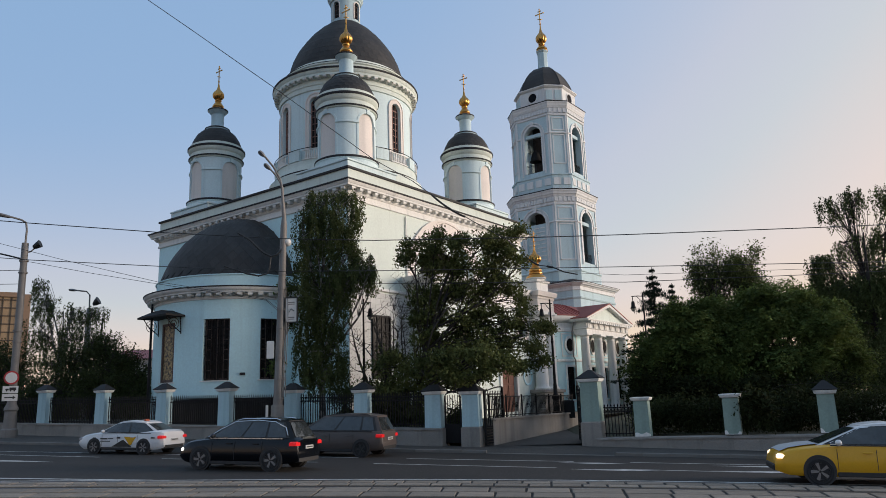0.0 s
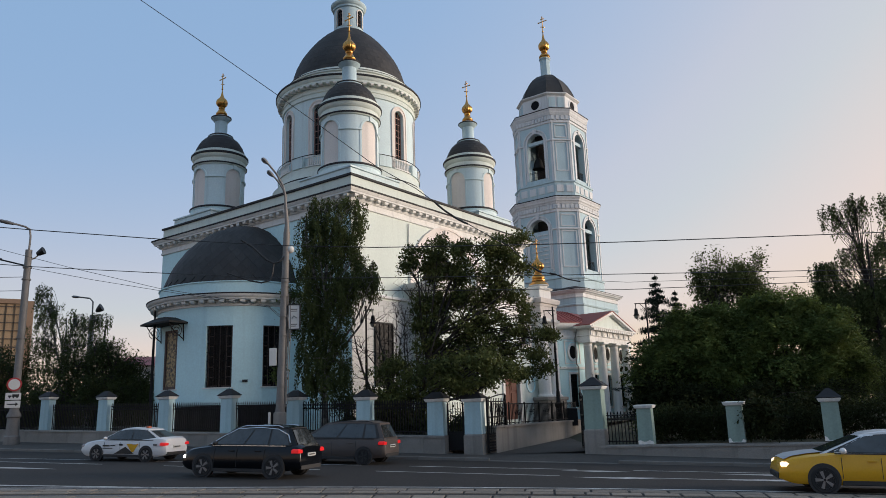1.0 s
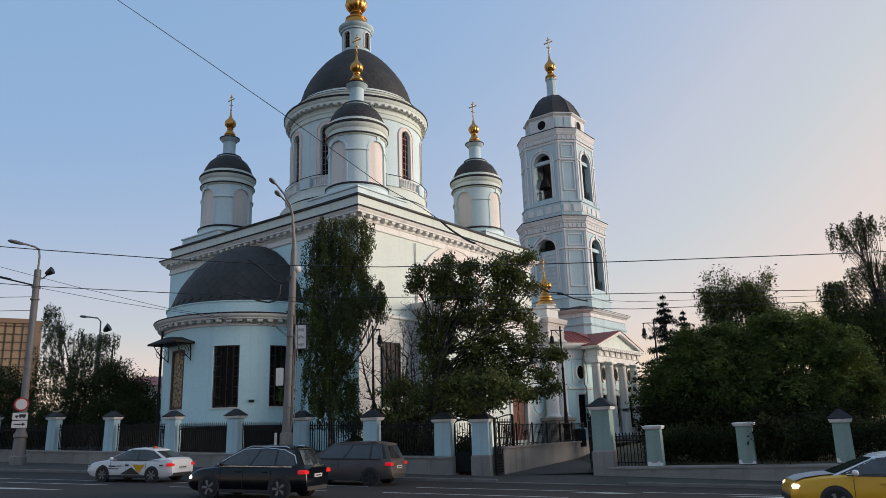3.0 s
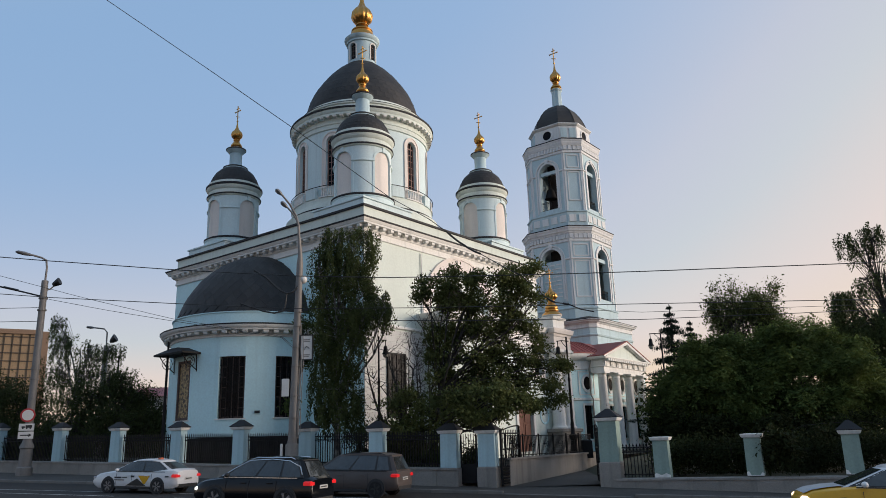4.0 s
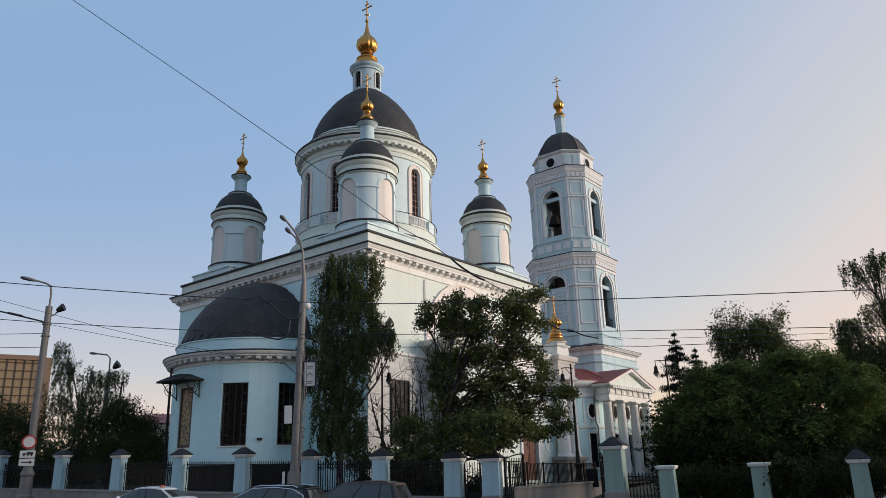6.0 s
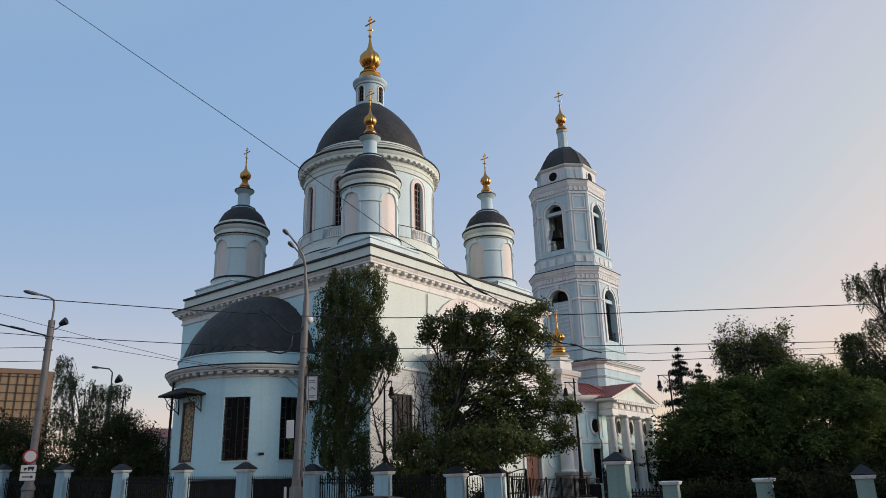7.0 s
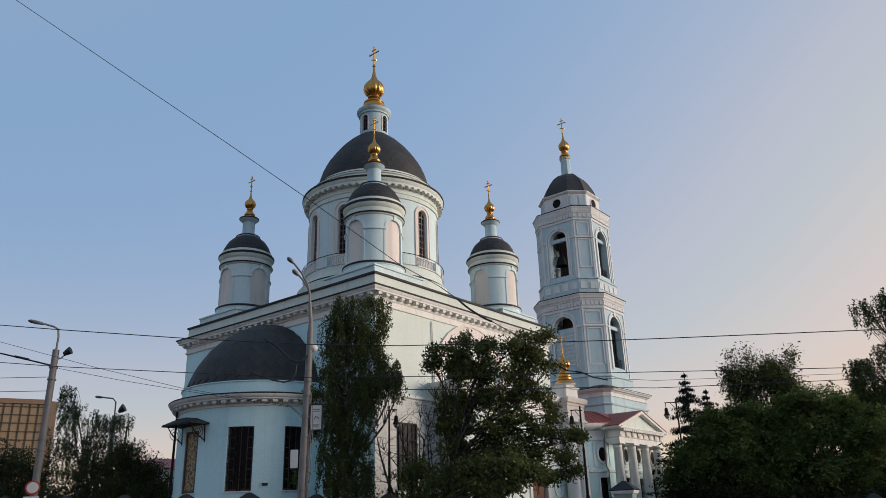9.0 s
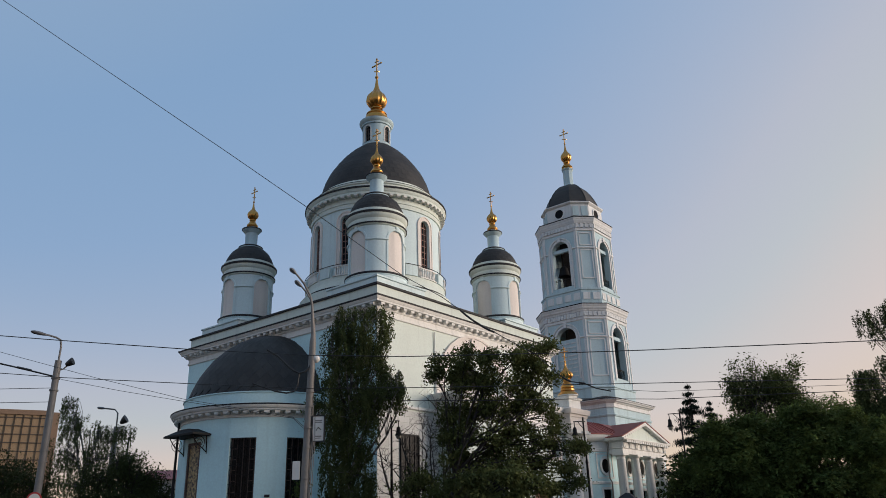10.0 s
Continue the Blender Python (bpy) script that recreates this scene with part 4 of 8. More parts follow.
# lower stage
bm = bmesh.new()
sweep(bm, octo(4.22, 1.76), [(0.05, 14.0), (0.05, 15.4), (0.15, 15.45), (0.15, 15.6), (-0.1, 15.7)])
part("plinth", bm, TOWER, BT)
stage(4.15, 1.73, 15.5, 23.0, 2.5, 16.6, 21.1, True)
bm = bmesh.new()
sweep(bm, octo(4.15, 1.73), cornice_t(22.9, 1.7, 0.42))
TC = part("lower_cornice", bm, TRIMW, BT)
dentils(4.22, 1.76, 23.27, 0.5, 12, 5, TC)
bm = bmesh.new()
sweep(bm, octo(4.15, 1.73), [(0.43, 24.55), (0.46, 24.57), (0.46, 24.65), (-0.3, 24.85)])
part("flashing", bm, FLASH, BT)
# upper stage
bm = bmesh.new()
sweep(bm, octo(3.78, 1.57), [(0.06, 24.65), (0.06, 26.4), (0.16, 26.45), (0.16, 26.62), (-0.1, 26.7)])
part("plinth", bm, TOWER, BT)
bm = bmesh.new()
P = octo(3.84, 1.59)
for i in range(8):
    a, b = Vector(P[i]), Vector(P[(i + 1) % 8])
    L = (b - a).length
    u = (b - a) / L
    f = flat(a.x, a.y, u.x, u.y)
    n = 4 if i % 2 else 2
    for k in range(n):
        bm = bmesh.new()
        x0, x1 = L * (k + 0.16) / n, L * (k + 0.84) / n
        loft(bm, [[f(x0, o, 25.3), f(x1, o, 25.3), f(x1, o, 26.1), f(x0, o, 26.1)] for o in (0.02, -0.07)])
        part("panel", bm, TRIMW, BT)
stage(3.65, 1.52, 26.6, 33.7, 2.15, 27.15, 31.6, False)
bm = bmesh.new()
sweep(bm, octo(3.65, 1.52), cornice_t(33.55, 1.65, 0.34))
TC2 = part("upper_cornice", bm, TRIMW, BT)
dentils(3.72, 1.55, 33.9, 0.5, 11, 4, TC2)
bm = bmesh.new()
sweep(bm, octo(3.65, 1.52), [(0.35, 35.16), (0.38, 35.18), (0.38, 35.26), (-0.3, 35.4)])
part("flashing", bm, FLASH, BT)
# attic with round windows
P = octo(3.1, 1.5)
for i in range(8):
    a, b = Vector(P[i]), Vector(P[(i + 1) % 8])
    L = (b - a).length
    u = (b - a) / L
    f = flat(a.x, a.y, u.x, u.y)
    bm = bmesh.new()
    wall(bm, f, 0, L, 35.25, 37.5, 0.3, [], 1.5)
    part("attic_wall", bm, TRIMW, BT)
    bm = bmesh.new()
    if i % 2:
        loft(bm, [[f(L / 2 + r * math.cos(q * math.pi / 10), o, 36.4 + r * math.sin(q * math.pi / 10)) for q in range(20)] for r, o in ((0.72, 0.02), (0.72, -0.08), (0.56, -0.08), (0.54, 0.0))], False)
        part("round_frame", bm, TRIMW, BT)
        bm = bmesh.new()
        loft(bm, [[f(L / 2 + 0.56 * math.cos(q * math.pi / 10), o, 36.4 + 0.56 * math.sin(q * math.pi / 10)) for q in range(20)] for o in (0.02, -0.02)])
        part("round_window", bm, GLASS, BT, "dark round attic window")
    else:
        for k in range(2):
            bm = bmesh.new()
            x0, x1 = L * (k + 0.15) / 2, L * (k + 0.85) / 2
            loft(bm, [[f(x0, o, 35.8), f(x1, o, 35.8), f(x1, o, 37.0), f(x0, o, 37.0)] for o in (0.02, -0.06)])
            part("panel", bm, TOWER, BT)
bm = bmesh.new()
sweep(bm, octo(3.1, 1.5), [(0.02, 37.25), (0.1, 37.3), (0.26, 37.45), (0.26, 37.56), (-0.2, 37.64)])
part("attic_cornice", bm, TRIMW, BT)
# eight-sided dome
bm = bmesh.new()
for_prof = [(3.14, 37.6), (3.06, 38.0), (2.92, 38.45), (2.7, 38.97), (2.36, 39.62), (1.9, 40.26), (1.24, 40.86), (0.62, 41.15)]
loft(bm, [[(x * r / 3.35, y * r / 3.35, z) for x, y in octo(3.1, 1.5)] for r, z in for_prof])
part("dome", bm, ROOFJ, BT, "dark eight-sided metal dome")
bm = bmesh.new()
for k in range(8):
    tube(bm, [(x * 1.006, y * 1.006, z) for x, y, z in [(octo(3.1, 1.5)[k][0] * r / 3.35, octo(3.1, 1.5)[k][1] * r / 3.35, z) for r, z in for_prof]], 0.035, 5)
part("dome_rib", bm, ROOF, BT)
bm = bmesh.new()
lathe(bm, [(0.75, 40.95), (0.75, 41.2), (0.62, 41.3), (0.60, 43.2), (0.72, 43.35), (0.72, 43.5)], 8)
part("spire_neck", bm, TOWER, BT, "slim panelled grey-blue spire base")
gilded_top(BT, 0, 0, 43.45, 0.7, 2.6, 2.0)
# core added inside the open stages; the interior shade is in its colour
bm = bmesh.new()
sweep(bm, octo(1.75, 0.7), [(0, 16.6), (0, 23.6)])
part("inner_core", bm, mat("shade_dark_core", (0.07, 0.055, 0.05), 0.9, vary=0.2), BT, "added inner core, coloured dark for the shaded interior")
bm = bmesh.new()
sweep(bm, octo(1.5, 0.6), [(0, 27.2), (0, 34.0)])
part("inner_core", bm, bpy.data.materials["shade_dark_core"], BT, "added inner core, coloured dark for the shaded interior")
# bell and floor in the open stages
bm = bmesh.new()
sweep(bm, octo(3.0, 1.3), [(0, 27.0), (0, 27.2)])
sweep(bm, octo(3.0, 1.3), [(0, 34.0), (0, 34.3)])
sweep(bm, octo(3.4, 1.5), [(0, 16.4), (0, 16.6)])
sweep(bm, octo(3.4, 1.5), [(0, 23.6), (0, 23.9)])
part("floor", bm, FRAME, BT)
bm = bmesh.new()
lathe(bm, [(0.72, 28.9), (0.62, 29.15), (0.5, 29.6), (0.42, 29.95), (0.2, 30.15), (0.08, 30.35), (0.08, 31.2)], 24, -2.3, 0.5)
part("bell", bm, IRON, BT, "bronze bell hanging in the arch", True)

# ---- refectory with its columned side porch and red roof ----
RF = thing("refectory", (-7.506 + 20.0 * 0.5976, 55.50 + 20.0 * 0.8018, 0.2), 53.3, "pale blue refectory with red metal roof and columned side porch", "church hall")
X0, X1, Y0 = -10.2, 8.8, -10.0
CR, CCX, CCY = 6.0, -0.4, -4.0  # rounded south-east corner
fr_ = bend(CR, CCX, CCY, 0)
fy_ = flat(CCX, Y0, 1, 0)


def win_band(f, c, win_w):
    """Tall window, oval window and their surrounds at c along a wall mapped by f."""
    fill_window(RF, f, c, win_w, 2.0, 4.75, False, 0.15, 3, 5, IRON, "tall dark window with iron bars", 0.04)

    def slab(bm, a0, a1, z0, z1, o):
        loft(bm, [[f(a0, -o, z0), f(a1, -o, z0), f(a1, -o, z1), f(a0, -o, z1)], [f(a0, 0.05, z0), f(a1, 0.05, z0), f(a1, 0.05, z1), f(a0, 0.05, z1)]])

    bm = bmesh.new()
    for a0, a1, z0, z1 in ((-0.6, -0.45, 1.95, 4.75), (0.45, 0.6, 1.95, 4.75), (-0.6, 0.6, 4.75, 4.92), (-0.65, 0.65, 1.78, 1.95)):
        slab(bm, c + a0, c + a1, z0, z1, 0.06)
    part("window_surround", bm, WHITE, RF)
    bm = bmesh.new()
    loft(bm, [[f(c + 0.58 * rr * math.cos(q * math.pi / 12), -o, 6.6 + 0.8 * rr * math.sin(q * math.pi / 12)) for q in range(24)] for rr, o in ((1.0, -0.02), (1.0, 0.09), (0.72, 0.09), (0.70, 0.02))], False)
    for a0, a1, z0, z1 in ((-0.88, -0.78, 5.6, 7.6), (0.78, 0.88, 5.6, 7.6), (-0.78, 0.78, 7.5, 7.6), (-0.78, 0.78, 5.6, 5.7)):
        slab(bm, c + a0, c + a1, z0, z1, 0.05)
    part("oval_frame", bm, WHITE, RF)
    bm = bmesh.new()
    loft(bm, [[f(c + 0.42 * math.cos(q * math.pi / 12), o, 6.6 + 0.58 * math.sin(q * math.pi / 12)) for q in range(24)] for o in (0.02, -0.02)])
    part("oval_window", bm, GLASS2, RF, "dark oval window")


SB = [CR * radians(249)]
SF = [1.37, 3.83, 6.72]
bm = bmesh.new()
wall(bm, fr_, CR * radians(190), CR * radians(270), G, 7.8, 0.5, [(c, 0.9, 2.0, 4.75, False) for c in SB], 0.5)
wall(bm, fy_, 0, X1 - CCX, G, 7.8, 0.5, [(c, 0.9, 2.0, 4.75, False) for c in SF], 2)
wall(bm, flat(X1, Y0, 0, 1), 0, 20, G, 7.8, 0.5, [], 4)
wall(bm, flat(X1, 10, -1, 0), 0, X1 - X0, G, 7.8, 0.5, [], 4)
wall(bm, flat(X0, -5.04, 1, 0), 0, 3.9, G, 7.8, 0.5, [], 2)
part("wall", bm, BLUE, RF, "light blue wall with a rounded corner", True)
for c in SB:
    win_band(fr_, c, 0.9)
for c in SF:
    win_band(fy_, c, 0.9)
RP = [(CCX + CR * math.cos(radians(q)), CCY + CR * math.sin(radians(q))) for q in range(190, 271, 5)] + [(X1, Y0), (X1, 10), (X0, 10), (X0, -5.04)]
bm = bmesh.new()
sweep(bm, RP, [(0.01, 5.15), (0.1, 5.18), (0.1, 5.34), (0.02, 5.38)], False)
part("string_course", bm, WHITE, RF, "", True)
bm = bmesh.new()
sweep(bm, RP, [(0.01, 7.7), (0.08, 7.75), (0.08, 7.95), (0.03, 7.99), (0.03, 8.5), (0.15, 8.55), (0.4, 8.75), (0.45, 8.95), (0.45, 9.08), (0.0, 9.1)])
part("entablature", bm, WHITE, RF, "", True)
bm = bmesh.new()
sweep(bm, RP, [(0.5, 9.08), (0.5, 9.15), (-1.9, 10.42), (-3.2, 10.5)])
part("roof", bm, REDROOF, RF, "dark red sheet-metal roof")
for q in range(16):
    bm = bmesh.new()
    an = radians(196 + 5 * q)
    tube(bm, [(CCX + (CR + o) * math.cos(an), CCY + (CR + o) * math.sin(an), z) for o, z in ((0.5, 9.18), (-1.85, 10.42))], 0.025, 4)
    part("roof_seam", bm, REDROOF, RF)
# porch
PX0, PX1, PY = -2.15, 6.2, -10.75
for k in range(4):
    x = -1.9 + 2.62 * k
    bm = bmesh.new()
    lathe(bm, [(0.55, G), (0.55, G + 0.3), (0.5, G + 0.4), (0.42, G + 0.5), (0.41, 3.5), (0.35, 7.0), (0.38, 7.04), (0.38, 7.1), (0.35, 7.13), (0.35, 7.25), (0.47, 7.36)], 28, x, PY)
    box(bm, x - 0.52, x + 0.52, PY - 0.52, PY + 0.52, 7.36, 7.52)
    part("column", bm, WHITE, RF, "plain round white column", True)
bm = bmesh.new()
PE = [(PX0 - 0.1, PY - 0.4), (PX1 + 0.1, PY - 0.4), (PX1 + 0.1, Y0 + 0.1), (PX0 - 0.1, Y0 + 0.1)]
sweep(bm, PE, [(0.0, 7.5), (0.0, 7.9), (0.08, 7.95), (0.02, 8.0), (0.02, 8.44), (0.12, 8.48), (0.42, 8.58), (0.46, 8.66), (0.46, 8.72)])
PEN = part("porch_entablature", bm, WHITE, RF)
bm = bmesh.new()
xc = (PX0 + PX1) / 2
hw = (PX1 - PX0) / 2 + 0.1
loft(bm, [[(xc - hw, y, 8.72), (xc + hw, y, 8.72), (xc, y, 10.05)] for y in (PY - 0.35, Y0 + 1)])
part("tympanum", bm, PALE, RF)
for s in (-1, 1):
    bm = bmesh.new()
    e = hw + 0.5
    loft(bm, [[(xc + s * e, y, 8.66), (xc + s * e, y, 8.78), (xc, y, 10.32), (xc, y, 10.06)] for y in (PY - 0.75, Y0 + 1)])
    part("raking_cornice", bm, WHITE, RF)
    bm = bmesh.new()
    loft(bm, [[(xc + s * (e + 0.05), y, 8.785), (xc + s * (e + 0.05), y, 8.84), (xc, y, 10.40), (xc, y, 10.327)] for y in (PY - 0.8, Y0 + 1.75)])
    part("porch_roof", bm, REDROOF, RF, "red sheet-metal porch roof")
bm = bmesh.new()
bbox(bm, -0.15, 0.15, -0.4, 0, 0, 0.2, 0.02)
TM = bpy.data.meshes.new("modillion")
bm.to_mesh(TM)
bm.free()
TM.materials.append(WHITE)
for k in range(20):
    share("modillion", TM, PEN, pose(PX0 + (PX1 - PX0) * (k + 0.5) / 20, PY - 0.42, 8.40))
for k in range(10):
    for s in (-1, 1):
        q = (k + 0.6) / 10.5
        share("modillion", TM, PEN, pose(xc + s * hw * (1 - q), PY - 0.36, 8.72 + 1.34 * q, 0, s * 15, 0))
for k in range(8):
    bm = bmesh.new()
    x = PX0 + 0.2 + 1.14 * k
    for q in (-0.16, 0, 0.16):
        box(bm, x + q - 0.055, x + q + 0.055, PY - 0.52, PY - 0.38, 7.98, 8.40)
    part("triglyph", bm, WHITE, RF)
bm = bmesh.new()
tube(bm, [(-2.5, -10.15, 9.0), (-2.5, -10.1, 8.5), (-2.45, -9.85, 7.7), (-2.45, -9.85, 5.6), (-2.3, -9.95, 5.3), (-2.3, -9.85, G)], 0.055, 8)
part("downpipe", bm, CONC, RF, "grey sheet-metal downpipe", True)


# ---- kerb stones, lane paint, tram track ----
bm = bmesh.new()
bbox(bm, -0.497, 0.497, -0.0, 0.15, -0.2, 0.125, 0.02)
KM = bpy.data.meshes.new("kerb_stone")
bm.to_mesh(KM)
bm.free()
KM.materials.append(KERB)
kerb = thing("kerb", (0, kerb_y(0), 0), 0, "low grey granite kerb stones along the carriageway", "kerb", "", "structure")
ang = math.degrees(math.atan(KS))
for i in range(-34, 30):
    x = i * math.cos(radians(ang))
    drop = 0.1 if 1.4 < x < 6.4 else 0.0
    share("kerb_stone", KM, kerb, pose(x, kerb_y(x) - kerb_y(0) - 0.05, road_z(x, kerb_y(x)) - drop, 0, math.degrees(0.031), ang))


def painted(name, y_of, spans, width, label):
    bm = bmesh.new()
    for a, b in spans:
        n = max(2, int((b - a) / 1.0))
        loft(bm, [[(a + (b - a) * i / n, y_of(a + (b - a) * i / n) + o, road_z(a + (b - a) * i / n, y_of(a + (b - a) * i / n) + o) + 0.006) for o in (-width / 2, width / 2)] for i in range(n + 1)], False, None, False)
    return solo(name, bm, PAINT, label, "road marking", "", "structure")


for k, (a, b) in enumerate([(-21, -15), (-12, -3.4), (-1.6, 4.2), (6.0, 12), (15, 21), (-32, -25)]):
    painted("lane_line", lambda x: 27.3 - 0.29 * x, [(a, b)], 0.13, "worn white dashed lane line")
for k, (a, b) in enumerate([(-10.8, -4.6), (-2.6, 3.3), (5.2, 11.0), (14, 20), (-20, -13.5)]):
    painted("lane_line", lambda x: 24.9 - 0.325 * x, [(a, b)], 0.14, "worn white dashed lane line")


def rail_y(x):
    return 20.5 - 0.0085 * max(0.0, x + 5) ** 2


painted("edge_line", lambda x: rail_y(x) + 0.35, [(-28, 26)], 0.16, "worn white line beside the tram track")
painted("edge_line", lambda x: rail_y(x) + 0.35 + 0.16 * (-8 - x), [(-20, -8.2)], 0.2, "worn white line splaying from the tram track")
for x0, y0, w in ((3.6, 25.7, 2.2), (3.6, 23.4, 2.6), (-19.0, 28.6, 5.0), (8.2, 24.2, 3.5), (7.6, 22.6, 3.2)):
    bm = bmesh.new()
    p = [(0, -0.05), (w * 0.55, -0.28), (w, -0.02), (w * 0.6, 0.24)]
    bm.faces.new([bm.verts.new((x0 + a, y0 - 0.31 * a + b, road_z(x0 + a, y0 - 0.31 * a + b) + 0.009)) for a, b in p])
    solo("lane_arrow", bm, PAINT, "worn white arrow painted on the asphalt", "road marking", "", "structure")
for off in (0.0, -1.52):
    bm = bmesh.new()
    n = 50
    loft(bm, [[(x, rail_y(x) + off + o, road_z(x, rail_y(x) + off) + h) for o, h in ((-0.05, 0.008), (-0.05, 0.014), (0.05, 0.014), (0.05, 0.008))] for x in [-28 + 54 * i / n for i in range(n + 1)]], False, None, False)
    solo("tram_rail", bm, STEEL, "worn steel tram rail set in the paving", "rail", "tram rails", "structure")
bm = bmesh.new()
loft(bm, [[(x, rail_y(x) + o, road_z(x, rail_y(x) + o) + 0.004) for o in (0.12, -3.5)] for x in [-28 + 54 * i / 50 for i in range(51)]], False, None, False)
TRACK = solo("tram_track_bed", bm, mat("dark_joint_sand", (0.022, 0.020, 0.018), 0.95, vary=0.2), "dark sandy joints of the tram track paving", "track", "", "structure")
bm = bmesh.new()
bbox(bm, -0.5, 0.5, -0.5, 0.5, 0, 0.03, 0.012)
SM = bpy.data.meshes.new("paving_slab")
bm.to_mesh(SM)
bm.free()
SM.materials.append(SETT)
rnd = random.Random(4)
for row, (off, dep) in enumerate([(-0.38, 0.50), (-0.92, 0.50), (-2.0, 0.8), (-2.85, 0.8)]):
    x = -16 + rnd.random()
    while x < 13:
        w = rnd.uniform(0.55, 0.95) if row < 2 else rnd.uniform(0.8, 1.2)
        xc = x + w / 2
        y = rail_y(xc) + off
        slope = -0.017 * (xc + 5) if xc > -5 else 0
        share("paving_slab", SM, TRACK, pose(xc, y, road_z(xc, y) - 0.008 + rnd.uniform(0, 0.006), rnd.uniform(-0.3, 0.3), 1.6, math.degrees(math.atan(slope))) @ Matrix.Diagonal((w - 0.05, dep - 0.045, 1, 1)))
        x += w

# ---- churchyard fence ----
PILLAR_BLUE = mat("fence_blue_paint", (0.40, 0.56, 0.60), 0.85, vary=0.06, scale=1, fine=14, bump=0.15, stain=0.2)
# green paint darkened: the shade of the overhanging trees is in the colour
PILLAR_GREEN = mat("fence_green_paint", (0.25, 0.34, 0.30), 0.85, vary=0.08, scale=1, fine=14, bump=0.15, stain=0.2)


def fence_pillar(x, y, z0, z1, w, dpt, yaw, paint, cap=True, tall=0.45, label="", foot=0.0):
    ob = thing("fence_pillar", (x, y, z0), yaw, label or "pale blue plastered fence pillar with dark pyramid cap", "pillar", "fence pillars")
    h = z1 - z0
    pts = [(-w / 2, -dpt / 2), (w / 2, -dpt / 2), (w / 2, dpt / 2), (-w / 2, dpt / 2)]
    bm = bmesh.new()
    loft(bm, [inset_poly(pts, 0.0, foot), inset_poly(pts, 0.015, h - 0.12)])
    part("shaft", bm, paint, ob)
    if foot:
        bm = bmesh.new()
        loft(bm, [inset_poly(pts, -0.04, -0.4), inset_poly(pts, -0.04, foot - 0.05), inset_poly(pts, 0.0, foot)])
        part("plinth", bm, CONC, ob, "grey rendered plinth")
    bm = bmesh.new()
    loft(bm, [inset_poly(pts, 0.01, h - 0.14), inset_poly(pts, -0.05, h - 0.12), inset_poly(pts, -0.09, h - 0.03), inset_poly(pts, -0.09, h), inset_poly(pts, 0.05, h + 0.02)])
    part("moulding", bm, WHITE, ob)
    if cap:
        bm = bmesh.new()
        loft(bm, [inset_poly(pts, -0.10, h + 0.004), inset_poly(pts, -0.14, h + 0.03), inset_poly(pts, min(w, dpt) * 0.40, h + tall * 0.92), inset_poly(pts, min(w, dpt) * 0.47, h + tall)])
        part("cap", bm, FLASH, ob, "dark sheet-metal pyramid cap")
        bm = bmesh.new()
        cross_mesh(bm, h + tall - 0.03, 0.22)
        part("cross", bm, IRON, ob)
    return ob


def iron_scroll(bm, f, cx, cz, r, s=1):
    tube(bm, [f(cx + s * r * (1 - q / 22) * math.cos(q * 0.5), 0, cz + r * (1 - q / 22) * math.sin(q * 0.5)) for q in range(20)], 0.014, 5)


BARM = None


def fence_panel(x0, y0, z0, x1, y1, z1, h, scrolls=False, label=""):
    """Iron panel between two points of the wall top, h high, with spear-headed bars."""
    global BARM
    L = math.hypot(x1 - x0, y1 - y0)
    ob = thing("fence_panel", (x0, y0, z0), math.degrees(math.atan2(y1 - y0, x1 - x0)), label or "black wrought-iron fence panel with spear-headed bars", "fence", "fence panels")
    g = (z1 - z0) / L
    if BARM is None:
        bm = bmesh.new()
        box(bm, -0.016, 0.016, -0.016, 0.016, 0, 1.0)
        loft(bm, [[(-0.012, -0.012, 1.0), (0.012, -0.012, 1.0), (0.012, 0.012, 1.0), (-0.012, 0.012, 1.0)], [(-0.032, -0.01, 1.045), (0.032, -0.01, 1.045), (0.032, 0.01, 1.045), (-0.032, 0.01, 1.045)],
                  [(-0.003, -0.003, 1.12), (0.003, -0.003, 1.12), (0.003, 0.003, 1.12), (-0.003, 0.003, 1.12)]])
        BARM = bpy.data.meshes.new("bar")
        bm.to_mesh(BARM)
        bm.free()
        BARM.materials.append(IRON)
    n = max(3, round(L / 0.135))
    for i in range(n):
        x = L * (i + 0.5) / n
        share("bar", BARM, ob, pose(x, 0, g * x + 0.02) @ Matrix.Diagonal((1, 1, h - 0.16, 1)))
    for z, t in ((0.14, 0.02), (h - 0.34, 0.02), (h - 0.16, 0.02)):
        bm = bmesh.new()
        loft(bm, [[(x, o, g * x + z + q) for o, q in ((-0.02, -t), (0.02, -t), (0.02, t), (-0.02, t))] for x in (0.02, L - 0.02)])
        part("rail", bm, IRON, ob)
    bm = bmesh.new()
    for i in range(n - 1):
        x = L * (i + 1.0) / n
        tube(bm, [(x + 0.05 * math.cos(q * math.pi / 4), 0, g * x + h - 0.25 + 0.065 * math.sin(q * math.pi / 4)) for q in range(9)], 0.011, 4)
    tagged(part("ring_frieze", bm, IRON, ob), kind="stuff")
    if scrolls:
        bm = bmesh.new()
        for s in (-1, 1):
            iron_scroll(bm, lambda x, y, z: (x, y - 0.03, z), L * 0.5 + s * 0.2, h * 0.55, 0.2, s)
        part("scroll", bm, IRON, ob)
    return ob


FA = math.degrees(math.atan(-0.483))
LEFT_P = [(-28.83, 1.0, 3.95), (-23.63, 1.79, 3.75), (-19.25, 1.62, 3.57), (-15.07, 1.6, 3.42), (-11.2, 1.5, 3.31), (-7.47, 1.32, 3.07), (-3.9, 1.2, 2.93)]


